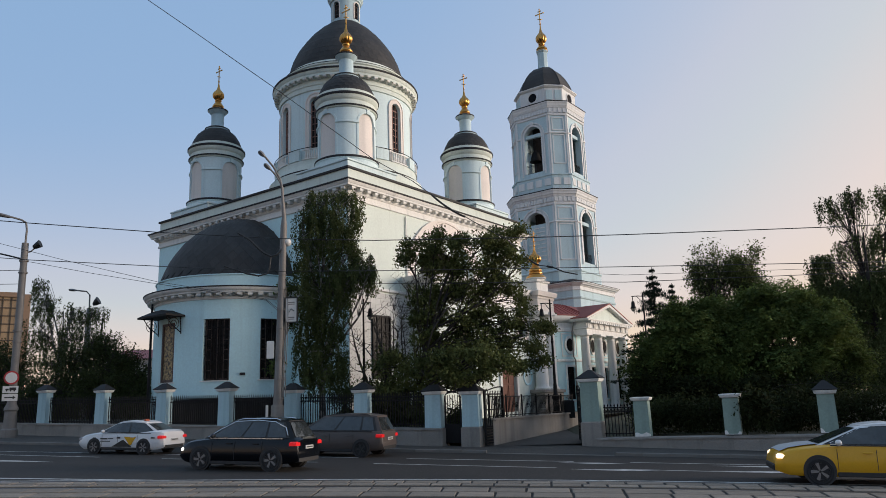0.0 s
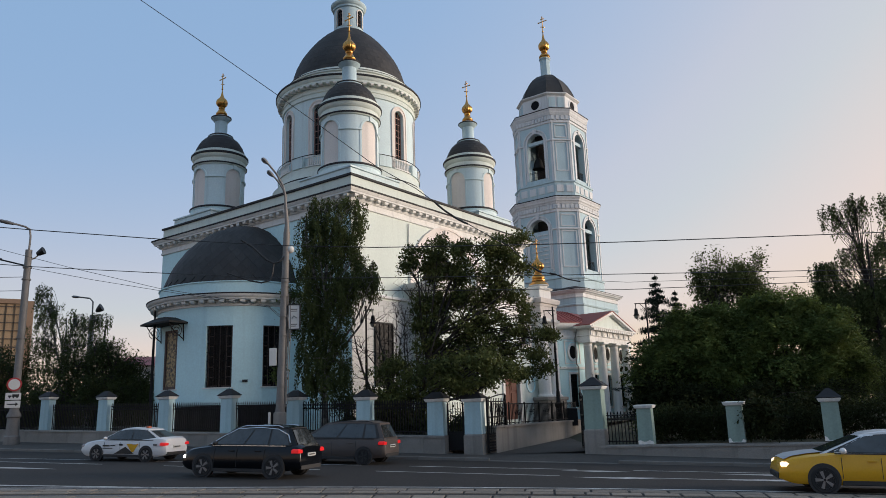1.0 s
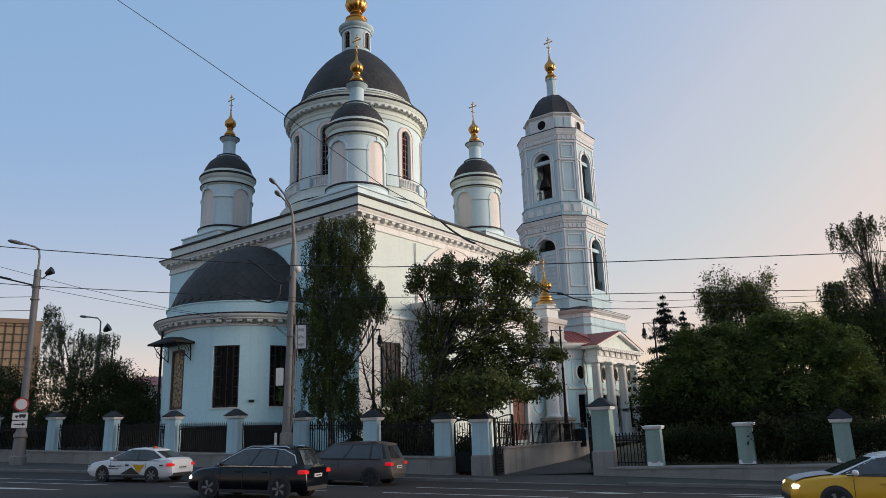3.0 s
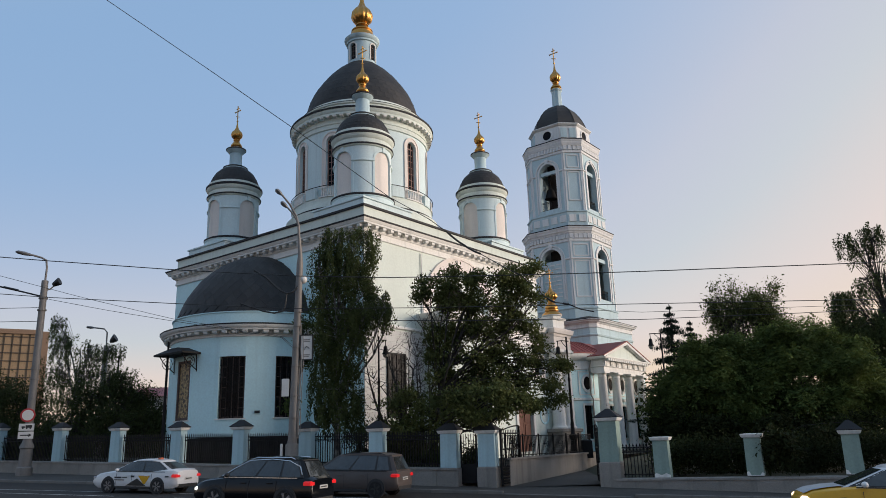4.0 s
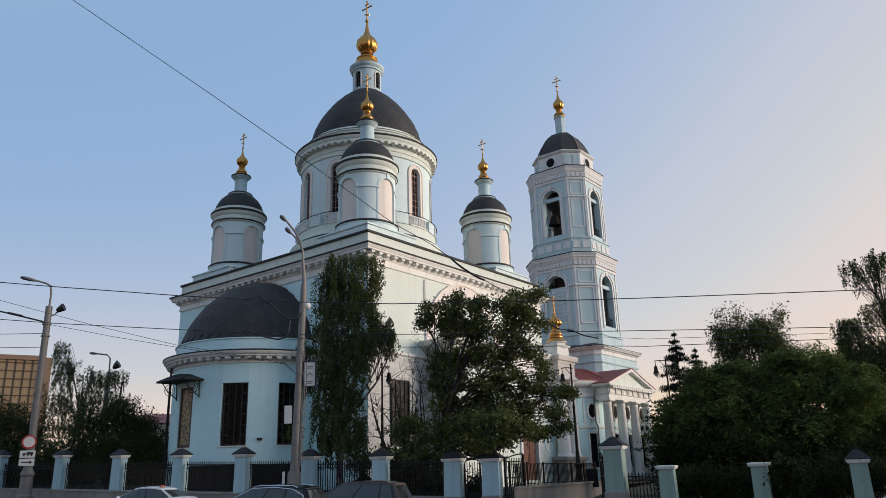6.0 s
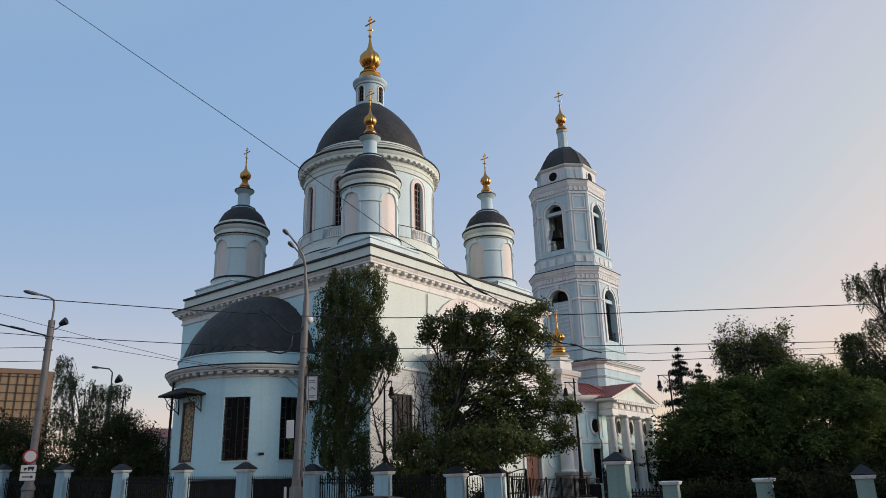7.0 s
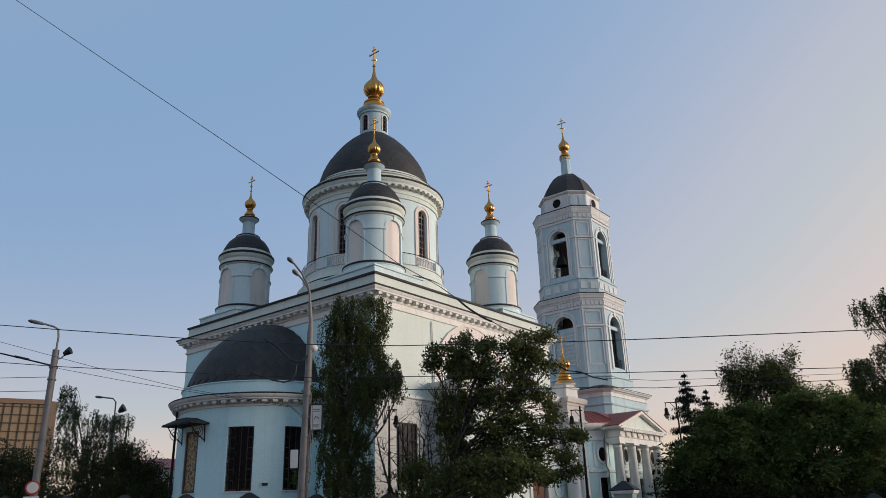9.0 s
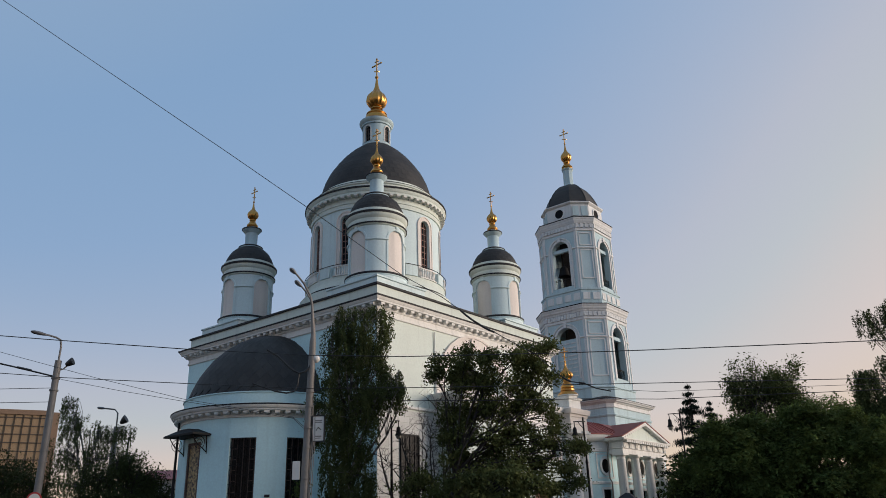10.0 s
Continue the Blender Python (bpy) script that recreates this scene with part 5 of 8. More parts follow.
def wall_top(x):
    return 1.16 + 0.0295 * max(0, -x)


for x, zb, zt in LEFT_P:
    fence_pillar(x, fence_y(x), wall_top(x) - 0.02, zt, 0.74, 0.46, FA, PILLAR_BLUE, True, 0.34)
fence_pillar(-0.62, fence_y(-0.62), 1.14, 2.72, 0.78, 0.40, FA, PILLAR_BLUE, True, 0.3)
fence_pillar(0.98, fence_y(0.98), 0.45, 2.66, 0.78, 0.42, FA, PILLAR_BLUE, True, 0.3, "", 0.75)
fence_pillar(6.02, fence_y(6.02), 0.3, 3.0, 0.78, 0.7, FA, PILLAR_GREEN, True, 0.38, "green plastered gate pillar with dark pyramid cap and cross", 0.95)
RIGHT_P = [(7.86, 0.62, 2.16), (10.92, 0.66, 2.17), (13.86, 0.68, 2.19), (16.9, 0.7, 2.2), (20, 0.7, 2.2)]
for k, (x, zb, zt) in enumerate(RIGHT_P):
    gp = fence_pillar(x, fence_y(x), zb, zt, 0.6, 0.52, FA, PILLAR_GREEN, k == 2, 0.36, "green plastered fence pillar with a peeling white foot")
    bm = bmesh.new()
    edge_rng = random.Random(k)
    tops = [0.13 + 0.03 * math.sin(q * 1.3 + k) + edge_rng.uniform(-0.015, 0.015) if k == 0 or q in (0, 1, 7, 8) else 0.02 for q in range(9)]
    loft(bm, [[(-0.3 + 0.6 * q / 8, o, 0.0) for q in range(9)] + [(-0.3 + 0.6 * q / 8, o, tops[q]) for q in range(8, -1, -1)] for o in (-0.268, -0.2)])
    part("peeled_foot", bm, WHITE, gp, "bare white plaster where the paint peeled")
# stone plinth wall under the fence
WALLF = thing("fence_wall", (0, fence_y(0), 0), 0, "low grey stone-faced wall carrying the churchyard fence", "wall", "", "structure")


def plinth(x0, x1, top0, top1, bot0, bot1):
    bm = bmesh.new()
    y0, y1 = fence_y(x0) - fence_y(0), fence_y(x1) - fence_y(0)
    d_ = Vector((x1 - x0, y1 - y0)).normalized()
    nx, ny = -d_.y * 0.34, d_.x * 0.34
    loft(bm, [[(x - nx, y - ny, b - 0.4), (x + nx, y + ny, b - 0.4), (x + nx, y + ny, t - 0.09), (x - nx, y - ny, t - 0.09)] for x, y, b, t in ((x0, y0, bot0, top0), (x1, y1, bot1, top1))])
    part("core", bm, CONC, WALLF)
    bm = bmesh.new()
    mx, my = nx * 1.22, ny * 1.22
    loft(bm, [[(x - mx, y - my, t - 0.09), (x + mx, y + my, t - 0.09), (x + mx, y + my, t - 0.02), (x + nx * 0.9, y + ny * 0.9, t), (x - nx * 0.9, y - ny * 0.9, t), (x - mx, y - my, t - 0.02)] for x, y, t in ((x0, y0, top0), (x1, y1, top1))])
    part("coping", bm, STONE, WALLF)
    L = math.hypot(x1 - x0, y1 - y0)
    n = max(1, round(L / 1.15))
    for i in range(n):
        u = (i + 0.5) / n
        t, b = top0 + (top1 - top0) * u - 0.1, bot0 + (bot1 - bot0) * u - 0.1
        share("stone_slab", SLM, WALLF, pose(x0 + (x1 - x0) * u - nx * 1.0, y0 + (y1 - y0) * u - ny * 1.0, b, 0, -math.degrees(math.atan((top1 - top0) / L)), math.degrees(math.atan2(d_.y, d_.x))) @ Matrix.Diagonal((L / n - 0.007, 1, t - b, 1)))


bm = bmesh.new()
loft(bm, [inset_poly([(-0.5, -0.03), (0.5, -0.03), (0.5, 0.03), (-0.5, 0.03)], 0, 0), inset_poly([(-0.5, -0.03), (0.5, -0.03), (0.5, 0.03), (-0.5, 0.03)], 0, 1)])
SLM = bpy.data.meshes.new("stone_slab")
bm.to_mesh(SLM)
bm.free()
SLM.materials.append(STONE)


def bot(x):
    return road_z(x, kerb_y(x)) + 0.12 + 0.02 * (fence_y(x) - kerb_y(x))


xs = [-34] + [p[0] for p in LEFT_P] + [-0.15]
for a, b in zip(xs, xs[1:]):
    plinth(a, b, wall_top(a) + (0.03 if a < -12 else 0), wall_top(b) + (0.03 if b < -12 else 0), bot(a), bot(b))
xs = [6.2] + [p[0] for p in RIGHT_P] + [40]
for a, b in zip(xs, xs[1:]):
    plinth(a, b, 0.60 + 0.004 * (a - 7), 0.60 + 0.004 * (b - 7), bot(a), bot(b))
pl = LEFT_P + [(-0.62, 1.18, 2.7)]
for k, ((a, _, _), (b, _, _)) in enumerate(zip(pl, pl[1:])):
    u = 0.42 * math.cos(radians(FA))
    fence_panel(a + u, fence_y(a + u), wall_top(a + u), b - u, fence_y(b - u), wall_top(b - u), 1.5, k in (4, 5))
fence_panel(-33.5, fence_y(-33.5), wall_top(-33.5), -29.2, fence_y(-29.2), wall_top(-29.2), 1.5)
fence_panel(6.42, fence_y(6.42), 0.6, 7.54, fence_y(7.54), 0.6, 1.35)

# ---- gates ----
GP = thing("wicket_gate", (-0.15, fence_y(-0.15) + 0.02, 0.5), FA, "black wrought-iron wicket gate with scrolls and solid lower panel", "gate")
bm = bmesh.new()
for x in (0.0, 0.72):
    box(bm, x - 0.03, x + 0.03, -0.03, 0.03, 0, 2.0)
tube(bm, [(0.36 - 0.36 * math.cos(q * math.pi / 8), 0, 2.0 + 0.16 * math.sin(q * math.pi / 8)) for q in range(9)], 0.025, 6)
box(bm, 0, 0.72, -0.02, 0.02, 0.75, 0.82)
part("gate_frame", bm, IRON, GP)
bm = bmesh.new()
box(bm, 0.03, 0.69, -0.012, 0.012, 0.04, 0.76)
part("panel", bm, IRON, GP)
for i in range(5):
    bm = bmesh.new()
    x = 0.12 * (i + 1)
    box(bm, x - 0.012, x + 0.012, -0.012, 0.012, 0.82, 2.05)
    part("bar", bm, IRON, GP)
for s in (-1, 1):
    bm = bmesh.new()
    iron_scroll(bm, lambda x, y, z: (x, y - 0.03, z), 0.36 + s * 0.17, 1.35, 0.16, s)
    part("scroll", bm, IRON, GP)


def gate_leaf(x, y, z, yaw, w):
    ob = thing("gate_leaf", (x, y, z), yaw, "open black wrought-iron gate leaf with scrolls and slatted foot", "gate", "gate leaves")
    bm = bmesh.new()
    for xx in (0.0, w):
        box(bm, xx - 0.04, xx + 0.04, -0.04, 0.04, 0, 2.25 if xx == 0 else 2.4)
    tube(bm, [(w * q / 8, 0, 2.2 + 0.22 * math.sin(q / 8 * 1.6)) for q in range(9)], 0.03, 6)
    for zz in (0.08, 0.75, 1.45, 2.1):
        box(bm, 0, w, -0.025, 0.025, zz - 0.03, zz + 0.03)
    part("gate_frame", bm, IRON, ob)
    for i in range(5):
        bm = bmesh.new()
        box(bm, 0, w, -0.01, 0.01, 0.14 + i * 0.12, 0.22 + i * 0.12)
        part("slat", bm, IRON, ob)
    n = int(w / 0.16)
    for i in range(1, n):
        bm = bmesh.new()
        box(bm, w * i / n - 0.012, w * i / n + 0.012, -0.012, 0.012, 0.75, 2.25)
        part("bar", bm, IRON, ob)
    for cz in (1.1, 1.75):
        for k in range(max(2, int(w / 0.55))):
            bm = bmesh.new()
            iron_scroll(bm, lambda a, b, c: (a, b - 0.03, c), w * (k + 0.5) / max(2, int(w / 0.55)), cz, 0.2, 1 if k % 2 else -1)
            part("scroll", bm, IRON, ob)
    return ob


gate_leaf(1.52, 31.75, 0.42, 62, 1.9)
gate_leaf(5.62, 31.95, 0.38, 84, 1.9)

# ---- retaining wall, railing and terrace steps beside the drive ----
RW = thing("retaining_wall", (2.0, 33.0, 0.3), math.degrees(math.atan2(9.0, 4.9)), "pale rendered retaining wall above the church drive", "wall", "", "structure")
bm = bmesh.new()
loft(bm, [[(x, -0.2, -0.2), (x, 0.25, -0.2), (x, 0.25, 1.12), (x, -0.2, 1.12)] for x in (-0.6, 5, 10.5)])
part("core", bm, CONC, RW)
bm = bmesh.new()
box(bm, -0.65, 10.55, -0.27, 0.32, 1.12, 1.2)
part("coping", bm, STONE, RW)
RR = thing("terrace_railing", (2.0, 33.0, 1.5), math.degrees(math.atan2(9.0, 4.9)), "black iron railing with scroll panels on the retaining wall", "railing")
bm = bmesh.new()
for z in (0.08, 0.92):
    box(bm, -0.5, 10.4, -0.02, 0.02, z - 0.02, z + 0.02)
part("rail", bm, IRON, RR)
bm = bmesh.new()
box(bm, -0.012, 0.012, -0.012, 0.012, 0, 0.92)
RB = bpy.data.meshes.new("bar")
bm.to_mesh(RB)
bm.free()
RB.materials.append(IRON)
for i in range(72):
    share("bar", RB, RR, pose(-0.45 + 10.8 * i / 71, 0, 0))
for i in range(7):
    bm = bmesh.new()
    box(bm, -0.5 + 1.8 * i - 0.03, -0.5 + 1.8 * i + 0.03, -0.03, 0.03, -0.05, 1.0)
    part("post", bm, IRON, RR)
for i in range(6):
    for s in (-1, 1):
        bm = bmesh.new()
        iron_scroll(bm, lambda a, b, c: (a, b - 0.03, c), 0.4 + 1.8 * i + s * 0.17, 0.5, 0.17, s)
        part("scroll", bm, IRON, RR)
bm = bmesh.new()
bbox(bm, -0.3, 0.3, -0.3, 0.3, 0, 0.95, 0.06)
solo("litter_bin", bm, IRON, "black metal litter bin beside the drive", "bin", m=pose(6.55, 41.2, 1.2))


# ---- lamps and poles ----
def yard_lamp(x, y, z, h, side, reach, label="black cast-iron churchyard lamp post with hanging bell lantern"):
    ob = thing("lamp_post", (x, y, z), 0, label, "lamp post", "churchyard lamps")
    bm = bmesh.new()
    lathe(bm, [(0.24, 0), (0.24, 0.25), (0.19, 0.3), (0.17, 0.9), (0.21, 0.95), (0.21, 1.1), (0.12, 1.2), (0.10, 1.7), (0.08, 1.8), (0.06, h * 0.62), (0.08, h * 0.63), (0.05, h * 0.66), (0.045, h)], 14)
    part("pole", bm, IRON, ob, "", True)
    bm = bmesh.new()
    tube(bm, [(-side * 0.12, 0, h - 0.24), (side * reach * 0.5, 0, h - 0.2), (side * (reach + 0.06), 0, h - 0.22)], 0.026, 6)
    tube(bm, [(0, 0, h - 0.6), (side * reach * 0.3, 0, h - 0.42), (side * reach * 0.6, 0, h - 0.22)], 0.018, 6)
    part("arm", bm, IRON, ob)
    bm = bmesh.new()
    lathe(bm, [(0.022, h - 0.22), (0.022, h - 0.5), (0.08, h - 0.53), (0.10, h - 0.6), (0.12, h - 0.82), (0.18, h - 0.92), (0.18, h - 0.95)], 18, side * reach, 0)
    ln = part("lantern", bm, IRON, ob, "bell-shaped lantern", True)
    bm = bmesh.new()
    lathe(bm, [(0.14, h - 0.95), (0.13, h - 1.04), (0.08, h - 1.11), (0.02, h - 1.14)], 18, side * reach, 0)
    part("glass", bm, OPAL, ln, "unlit opal glass", True)
    return ob


OPAL = mat("lantern_opal", (0.35, 0.33, 0.28), 0.3)
yard_lamp(5.8, 40.5, 1.3, 6.35, -1, 0.48)
yard_lamp(11.92, 44.0, 0.75, 7.6, -1, 0.62)
yard_lamp(-4.31, 38.5, 1.25, 6.5, 1, 0.36)
POLE = mat("galvanised_grey_steel", (0.22, 0.205, 0.19), 0.65, 0.2, vary=0.15, scale=2, fine=30, bump=0.15, stain=0.3)
LAMPG = mat("lamp_housing_grey", (0.16, 0.16, 0.165), 0.45, 0.2)
SIGNW = mat("sign_white", (0.62, 0.61, 0.58), 0.5, vary=0.06)
SIGNR = mat("sign_red", (0.42, 0.03, 0.03), 0.5, vary=0.1)
BLACK = mat("black_paint", (0.015, 0.015, 0.015), 0.5)


def lamp_head(parent, p, q, up):
    """A flat street lantern from p to q."""
    p, q = Vector(p), Vector(q)
    t = (q - p).normalized()
    s = t.cross(Vector((0, 0, 1))).normalized()
    u = s.cross(t)
    bm = bmesh.new()
    L = (q - p).length
    loft(bm, [[tuple(p + t * L * a + s * w * math.cos(k * math.pi / 5) * 0.5 + u * h * math.sin(k * math.pi / 5) * 0.5) for k in range(10)] for a, w, h in ((0, 0.08, 0.08), (0.2, 0.2, 0.16), (0.5, 0.32, 0.22), (0.85, 0.32, 0.2), (1, 0.12, 0.08))])
    return part("lamp_head", bm, LAMPG, parent, "grey street-lamp housing", True)


TP = thing("tram_pole", (-8.0, 35.1, 0.55), 0, "grey steel tram and lighting pole with concrete foot", "pole")
bm = bmesh.new()
lathe(bm, [(0.315, 0), (0.30, 1.75), (0.285, 1.83), (0.22, 1.85)], 24)
part("concrete_foot", bm, CONC, TP, "battered grey concrete foot", True)
bm = bmesh.new()
tube(bm, [(0, 0, 1.8), (0.03, 0, 2.2), (0.19, 0.04, 10.5)], [0.225, 0.215, 0.155], 20)
part("pole", bm, POLE, TP, "", True)
bm = bmesh.new()
tube(bm, [(0.19, 0.04, 10.45), (0.2, 0.04, 10.9), (0.12, 0.02, 11.9), (0.1, 0.02, 12.4), (-0.02, 0.0, 12.9), (-0.33, -0.08, 13.5), (-0.72, -0.18, 14.0)], [0.15, 0.11, 0.07, 0.06, 0.05, 0.05, 0.05], 12)
tube(bm, [(0.1, 0.02, 12.3), (0.0, 0.0, 12.7), (-0.2, -0.05, 13.05), (-0.45, -0.1, 13.35)], 0.045, 10)
part("arm", bm, POLE, TP, "", True)
lamp_head(TP, (-0.72, -0.18, 14.0), (-1.05, -0.26, 14.3), 1)
lamp_head(TP, (-0.45, -0.1, 13.35), (-0.78, -0.18, 13.65), 1)
for k, (dx, r) in enumerate(((0.30, 0.028), (0.38, 0.02), (0.24, 0.02))):
    bm = bmesh.new()
    tube(bm, [(dx, -0.12, 2.2), (dx + 0.02, -0.12, 3.4), (dx + 0.1, -0.1, 5.6), (dx + 0.02 + 0.05 * k, -0.1, 6.4 + 0.5 * k)], r, 6)
    part("conduit", bm, POLE, TP)
for z in (2.1, 3.0, 4.0, 5.4, 6.3, 7.3, 8.0):
    bm = bmesh.new()
    lathe(bm, [(0.245 - 0.008 * z, z), (0.27 - 0.009 * z, z), (0.27 - 0.009 * z, z + 0.05), (0.245 - 0.008 * z, z + 0.05)], 16, 0.02 + 0.018 * z, 0.0)
    part("band", bm, POLE, TP)
for k in range(5):
    bm = bmesh.new()
    tube(bm, [(0.16, 0, 7.9 - 0.5 * k), (0.35, -0.05, 7.75 - 0.5 * k), (0.5 - 0.02 * k, -0.05, 7.55 - 0.5 * k), (0.36, -0.05, 7.35 - 0.5 * k), (0.16, 0, 7.4 - 0.5 * k)], 0.018, 5)
    part("cable_loop", bm, BLACK, TP)
bm = bmesh.new()
bbox(bm, 0.36, 0.88, -0.10, 0.02, 5.72, 6.85, 0.03)
cs = part("sign_box", bm, SIGNW, TP, "white double-faced sign box with bent arrow")
bm = bmesh.new()
for x0, x1, z0, z1 in ((0.46, 0.78, 6.62, 6.67), (0.46, 0.78, 6.54, 6.58), (0.46, 0.78, 5.9, 5.95), (0.5, 0.74, 5.82, 5.86)):
    box(bm, x0, x1, -0.108, -0.102, z0, z1)
    part("sign_bar", bm, POLE, cs)
    bm = bmesh.new()
tube(bm, [(0.52, -0.108, 6.18), (0.62, -0.108, 6.34), (0.76, -0.108, 6.22)], 0.02, 4)
part("sign_arrow", bm, BLACK, cs)
bm = bmesh.new()
box(bm, 0.32, 0.92, -0.12, 0.04, 5.68, 5.72)
box(bm, 0.32, 0.92, -0.12, 0.04, 6.86, 6.9)
box(bm, 0.32, 0.36, -0.12, 0.04, 5.72, 6.86)
box(bm, 0.88, 0.92, -0.12, 0.04, 5.72, 6.86)
part("sign_frame", bm, BLACK, cs)
bm = bmesh.new()
bbox(bm, -0.5, -0.16, -0.22, -0.16, 4.0, 4.82, 0.02)
part("notice_board", bm, SIGNW, TP, "blank white notice board")
bm = bmesh.new()
bbox(bm, -0.46, -0.36, -0.4, -0.3, 1.1, 1.85, 0.02)
part("junction_box", bm, SIGNW, TP)
bm = bmesh.new()
tube(bm, [(0.18, 0, 9.5), (0.1, -0.1, 9.22), (-0.1, -0.15, 9.0), (-0.36, -0.2, 8.92), (-0.7, -0.22, 9.08), (-0.95, -0.25, 9.3), (-1.4, -0.3, 9.75), (-1.95, -0.35, 10.1)], 0.05, 7)
tube(bm, [(-0.4, -0.15, 8.45), (-0.55, -0.15, 8.08), (-0.95, -0.2, 7.98), (-1.5, -0.2, 8.1), (-2.2, -0.25, 8.35), (-2.6, -0.25, 8.5)], 0.04, 6)
tube(bm, [(-0.36, -0.2, 8.92), (-0.42, -0.18, 8.4)], 0.03, 6)
part("feeder_cable", bm, BLACK, TP, "sagging black feeder cable with insulators")
bm = bmesh.new()
bmesh.ops.create_uvsphere(bm, u_segments=14, v_segments=8, radius=0.2, matrix=Matrix.Translation((0.36, 0.1, 9.65)))
part("flood_lamp", bm, SIGNW, TP, "small round pale lamp", True)

LPO = thing("street_lamp", (-24.5, 41.95, 1.05), 0, "grey steel street lamp with floodlight and road signs", "street lamp")
bm = bmesh.new()
lathe(bm, [(0.42, 0), (0.42, 0.55), (0.35, 0.62), (0.31, 1.55), (0.37, 1.62), (0.36, 1.74), (0.25, 1.95), (0.2, 2.3)], 20)
part("base", bm, POLE, LPO, "stepped cast base", True)
bm = bmesh.new()
tube(bm, [(0, 0, 2.2), (0, 0, 11.2)], [0.205, 0.185], 16)
part("pole", bm, POLE, LPO, "", True)
bm = bmesh.new()
tube(bm, [(0, 0, 11.1), (0.02, 0, 12.0), (-0.05, -0.02, 12.45), (-0.3, -0.1, 12.6), (-0.75, -0.35, 12.72)], 0.06, 8)
tube(bm, [(0, 0, 10.6), (0.3, 0.1, 10.7), (0.5, 0.2, 10.95)], 0.04, 6)
part("arm", bm, POLE, LPO, "", True)
lamp_head(LPO, (-0.7, -0.32, 12.7), (-1.5, -0.8, 12.85), 1)
bm = bmesh.new()
loft(bm, [[(0.45 + t * 0.38 - r * 0.16 * math.cos(k * math.pi / 6), 0.1 + r * 0.36 * math.sin(k * math.pi / 6), 10.95 + t * 0.22 + r * 0.36 * math.cos(k * math.pi / 6)) for k in range(12)] for t, r in ((0, 0.3), (0.3, 0.42), (0.8, 0.55), (1.0, 0.6))])
part("floodlight", bm, BLACK, LPO, "round black floodlight", True)
for z in (10.1, 9.4, 6.0, 5.4):
    bm = bmesh.new()
    lathe(bm, [(0.225, z), (0.25, z), (0.25, z + 0.08), (0.225, z + 0.08)], 16)
    part("band", bm, POLE, LPO)
bm = bmesh.new()
lathe(bm, [(0.38, -0.02), (0.38, 0.02), (0.37, 0.03)], 40)
for v in bm.verts:
    v.co = pose(0.05, -0.32, 3.4, 90, 0, 30) @ v.co
ds = part("road_sign", bm, SIGNR, LPO, "round white road sign with red border", True)
bm = bmesh.new()
lathe(bm, [(0.29, 0.032), (0.29, 0.04)], 40)
for v in bm.verts:
    v.co = pose(0.05, -0.32, 3.4, 90, 0, 30) @ v.co
part("sign_face", bm, SIGNW, ds)
for z, marks in ((2.74, "lorry"), (2.3, "arrow")):
    bm = bmesh.new()
    mm = pose(0.05, -0.32, z, 0, 0, 30) @ Matrix.Scale(0.68, 4)
    bbox(bm, -0.56, 0.56, -0.02, 0.02, -0.27, 0.29, 0.015, mm)
    pl_ = part("sign_plate", bm, SIGNW, LPO, "white plate below the road sign")
    bm = bmesh.new()
    if marks == "lorry":
        box(bm, -0.08, 0.4, -0.03, -0.022, -0.05, 0.17, mm)
        box(bm, -0.36, -0.12, -0.03, -0.022, -0.05, 0.08, mm)
        for x in (-0.26, 0.02, 0.28):
            bmesh.ops.create_cone(bm, cap_ends=True, segments=12, radius1=0.06, radius2=0.06, depth=0.01, matrix=mm @ pose(x, -0.026, -0.09, 90))
    else:
        box(bm, -0.4, 0.22, -0.03, -0.022, -0.035, 0.055, mm)
        loft(bm, [[tuple(mm @ Vector(p)) for p in ((0.2, y, -0.14), (0.42, y, 0.01), (0.2, y, 0.16))] for y in (-0.03, -0.022)])
    part("sign_symbol", bm, BLACK, pl_)


def wire(name, pts, r, label, sag=0.0):
    bm = bmesh.new()
    out = []
    for a, b in zip(pts, pts[1:]):
        for i in range(8):
            q = i / 8
            p = Vector(a).lerp(Vector(b), q)
            p.z -= sag * 4 * q * (1 - q)
            out.append(tuple(p))
    out.append(pts[-1])
    tube(bm, out, r, 5)
    return solo(name, bm, BLACK, label, "cable", "overhead wires")


def span(pts, y=33.0):
    return [(x, y, z) for x, z in pts]


wire("overhead_wire", span([(-26, 11.85), (-19.19, 11.05), (-12.94, 10.37), (-7.36, 9.88), (-3.17, 9.65), (4.07, 9.53), (8.43, 9.51), (17.56, 9.53), (26, 9.6)]), 0.022, "dark overhead wire above the street")
wire("overhead_wire", span([(-26, 10.05), (-18.94, 9.29), (-12.81, 8.77), (-7.52, 8.36), (-2.16, 8.2), (8.26, 8.01), (18.67, 7.84), (26, 7.75)]), 0.018, "thin overhead tram wire")
wire("overhead_wire", span([(-3.19, 7.65), (0.88, 7.51), (5.18, 7.43), (8.18, 7.3), (15.35, 7.34), (26, 7.45)]), 0.016, "thin overhead tram wire")
wire("overhead_wire", span([(5.97, 7.81), (8.21, 7.63), (18.62, 7.61), (26, 7.62)]), 0.010, "thin overhead tram wire")
wire("overhead_wire", span([(-19.01, 9.21), (-16.21, 8.59), (-13.06, 7.97), (-8.1, 7.05)]) + [(-8.0, 34.95, 6.8)], 0.011, "thin slack service wire")
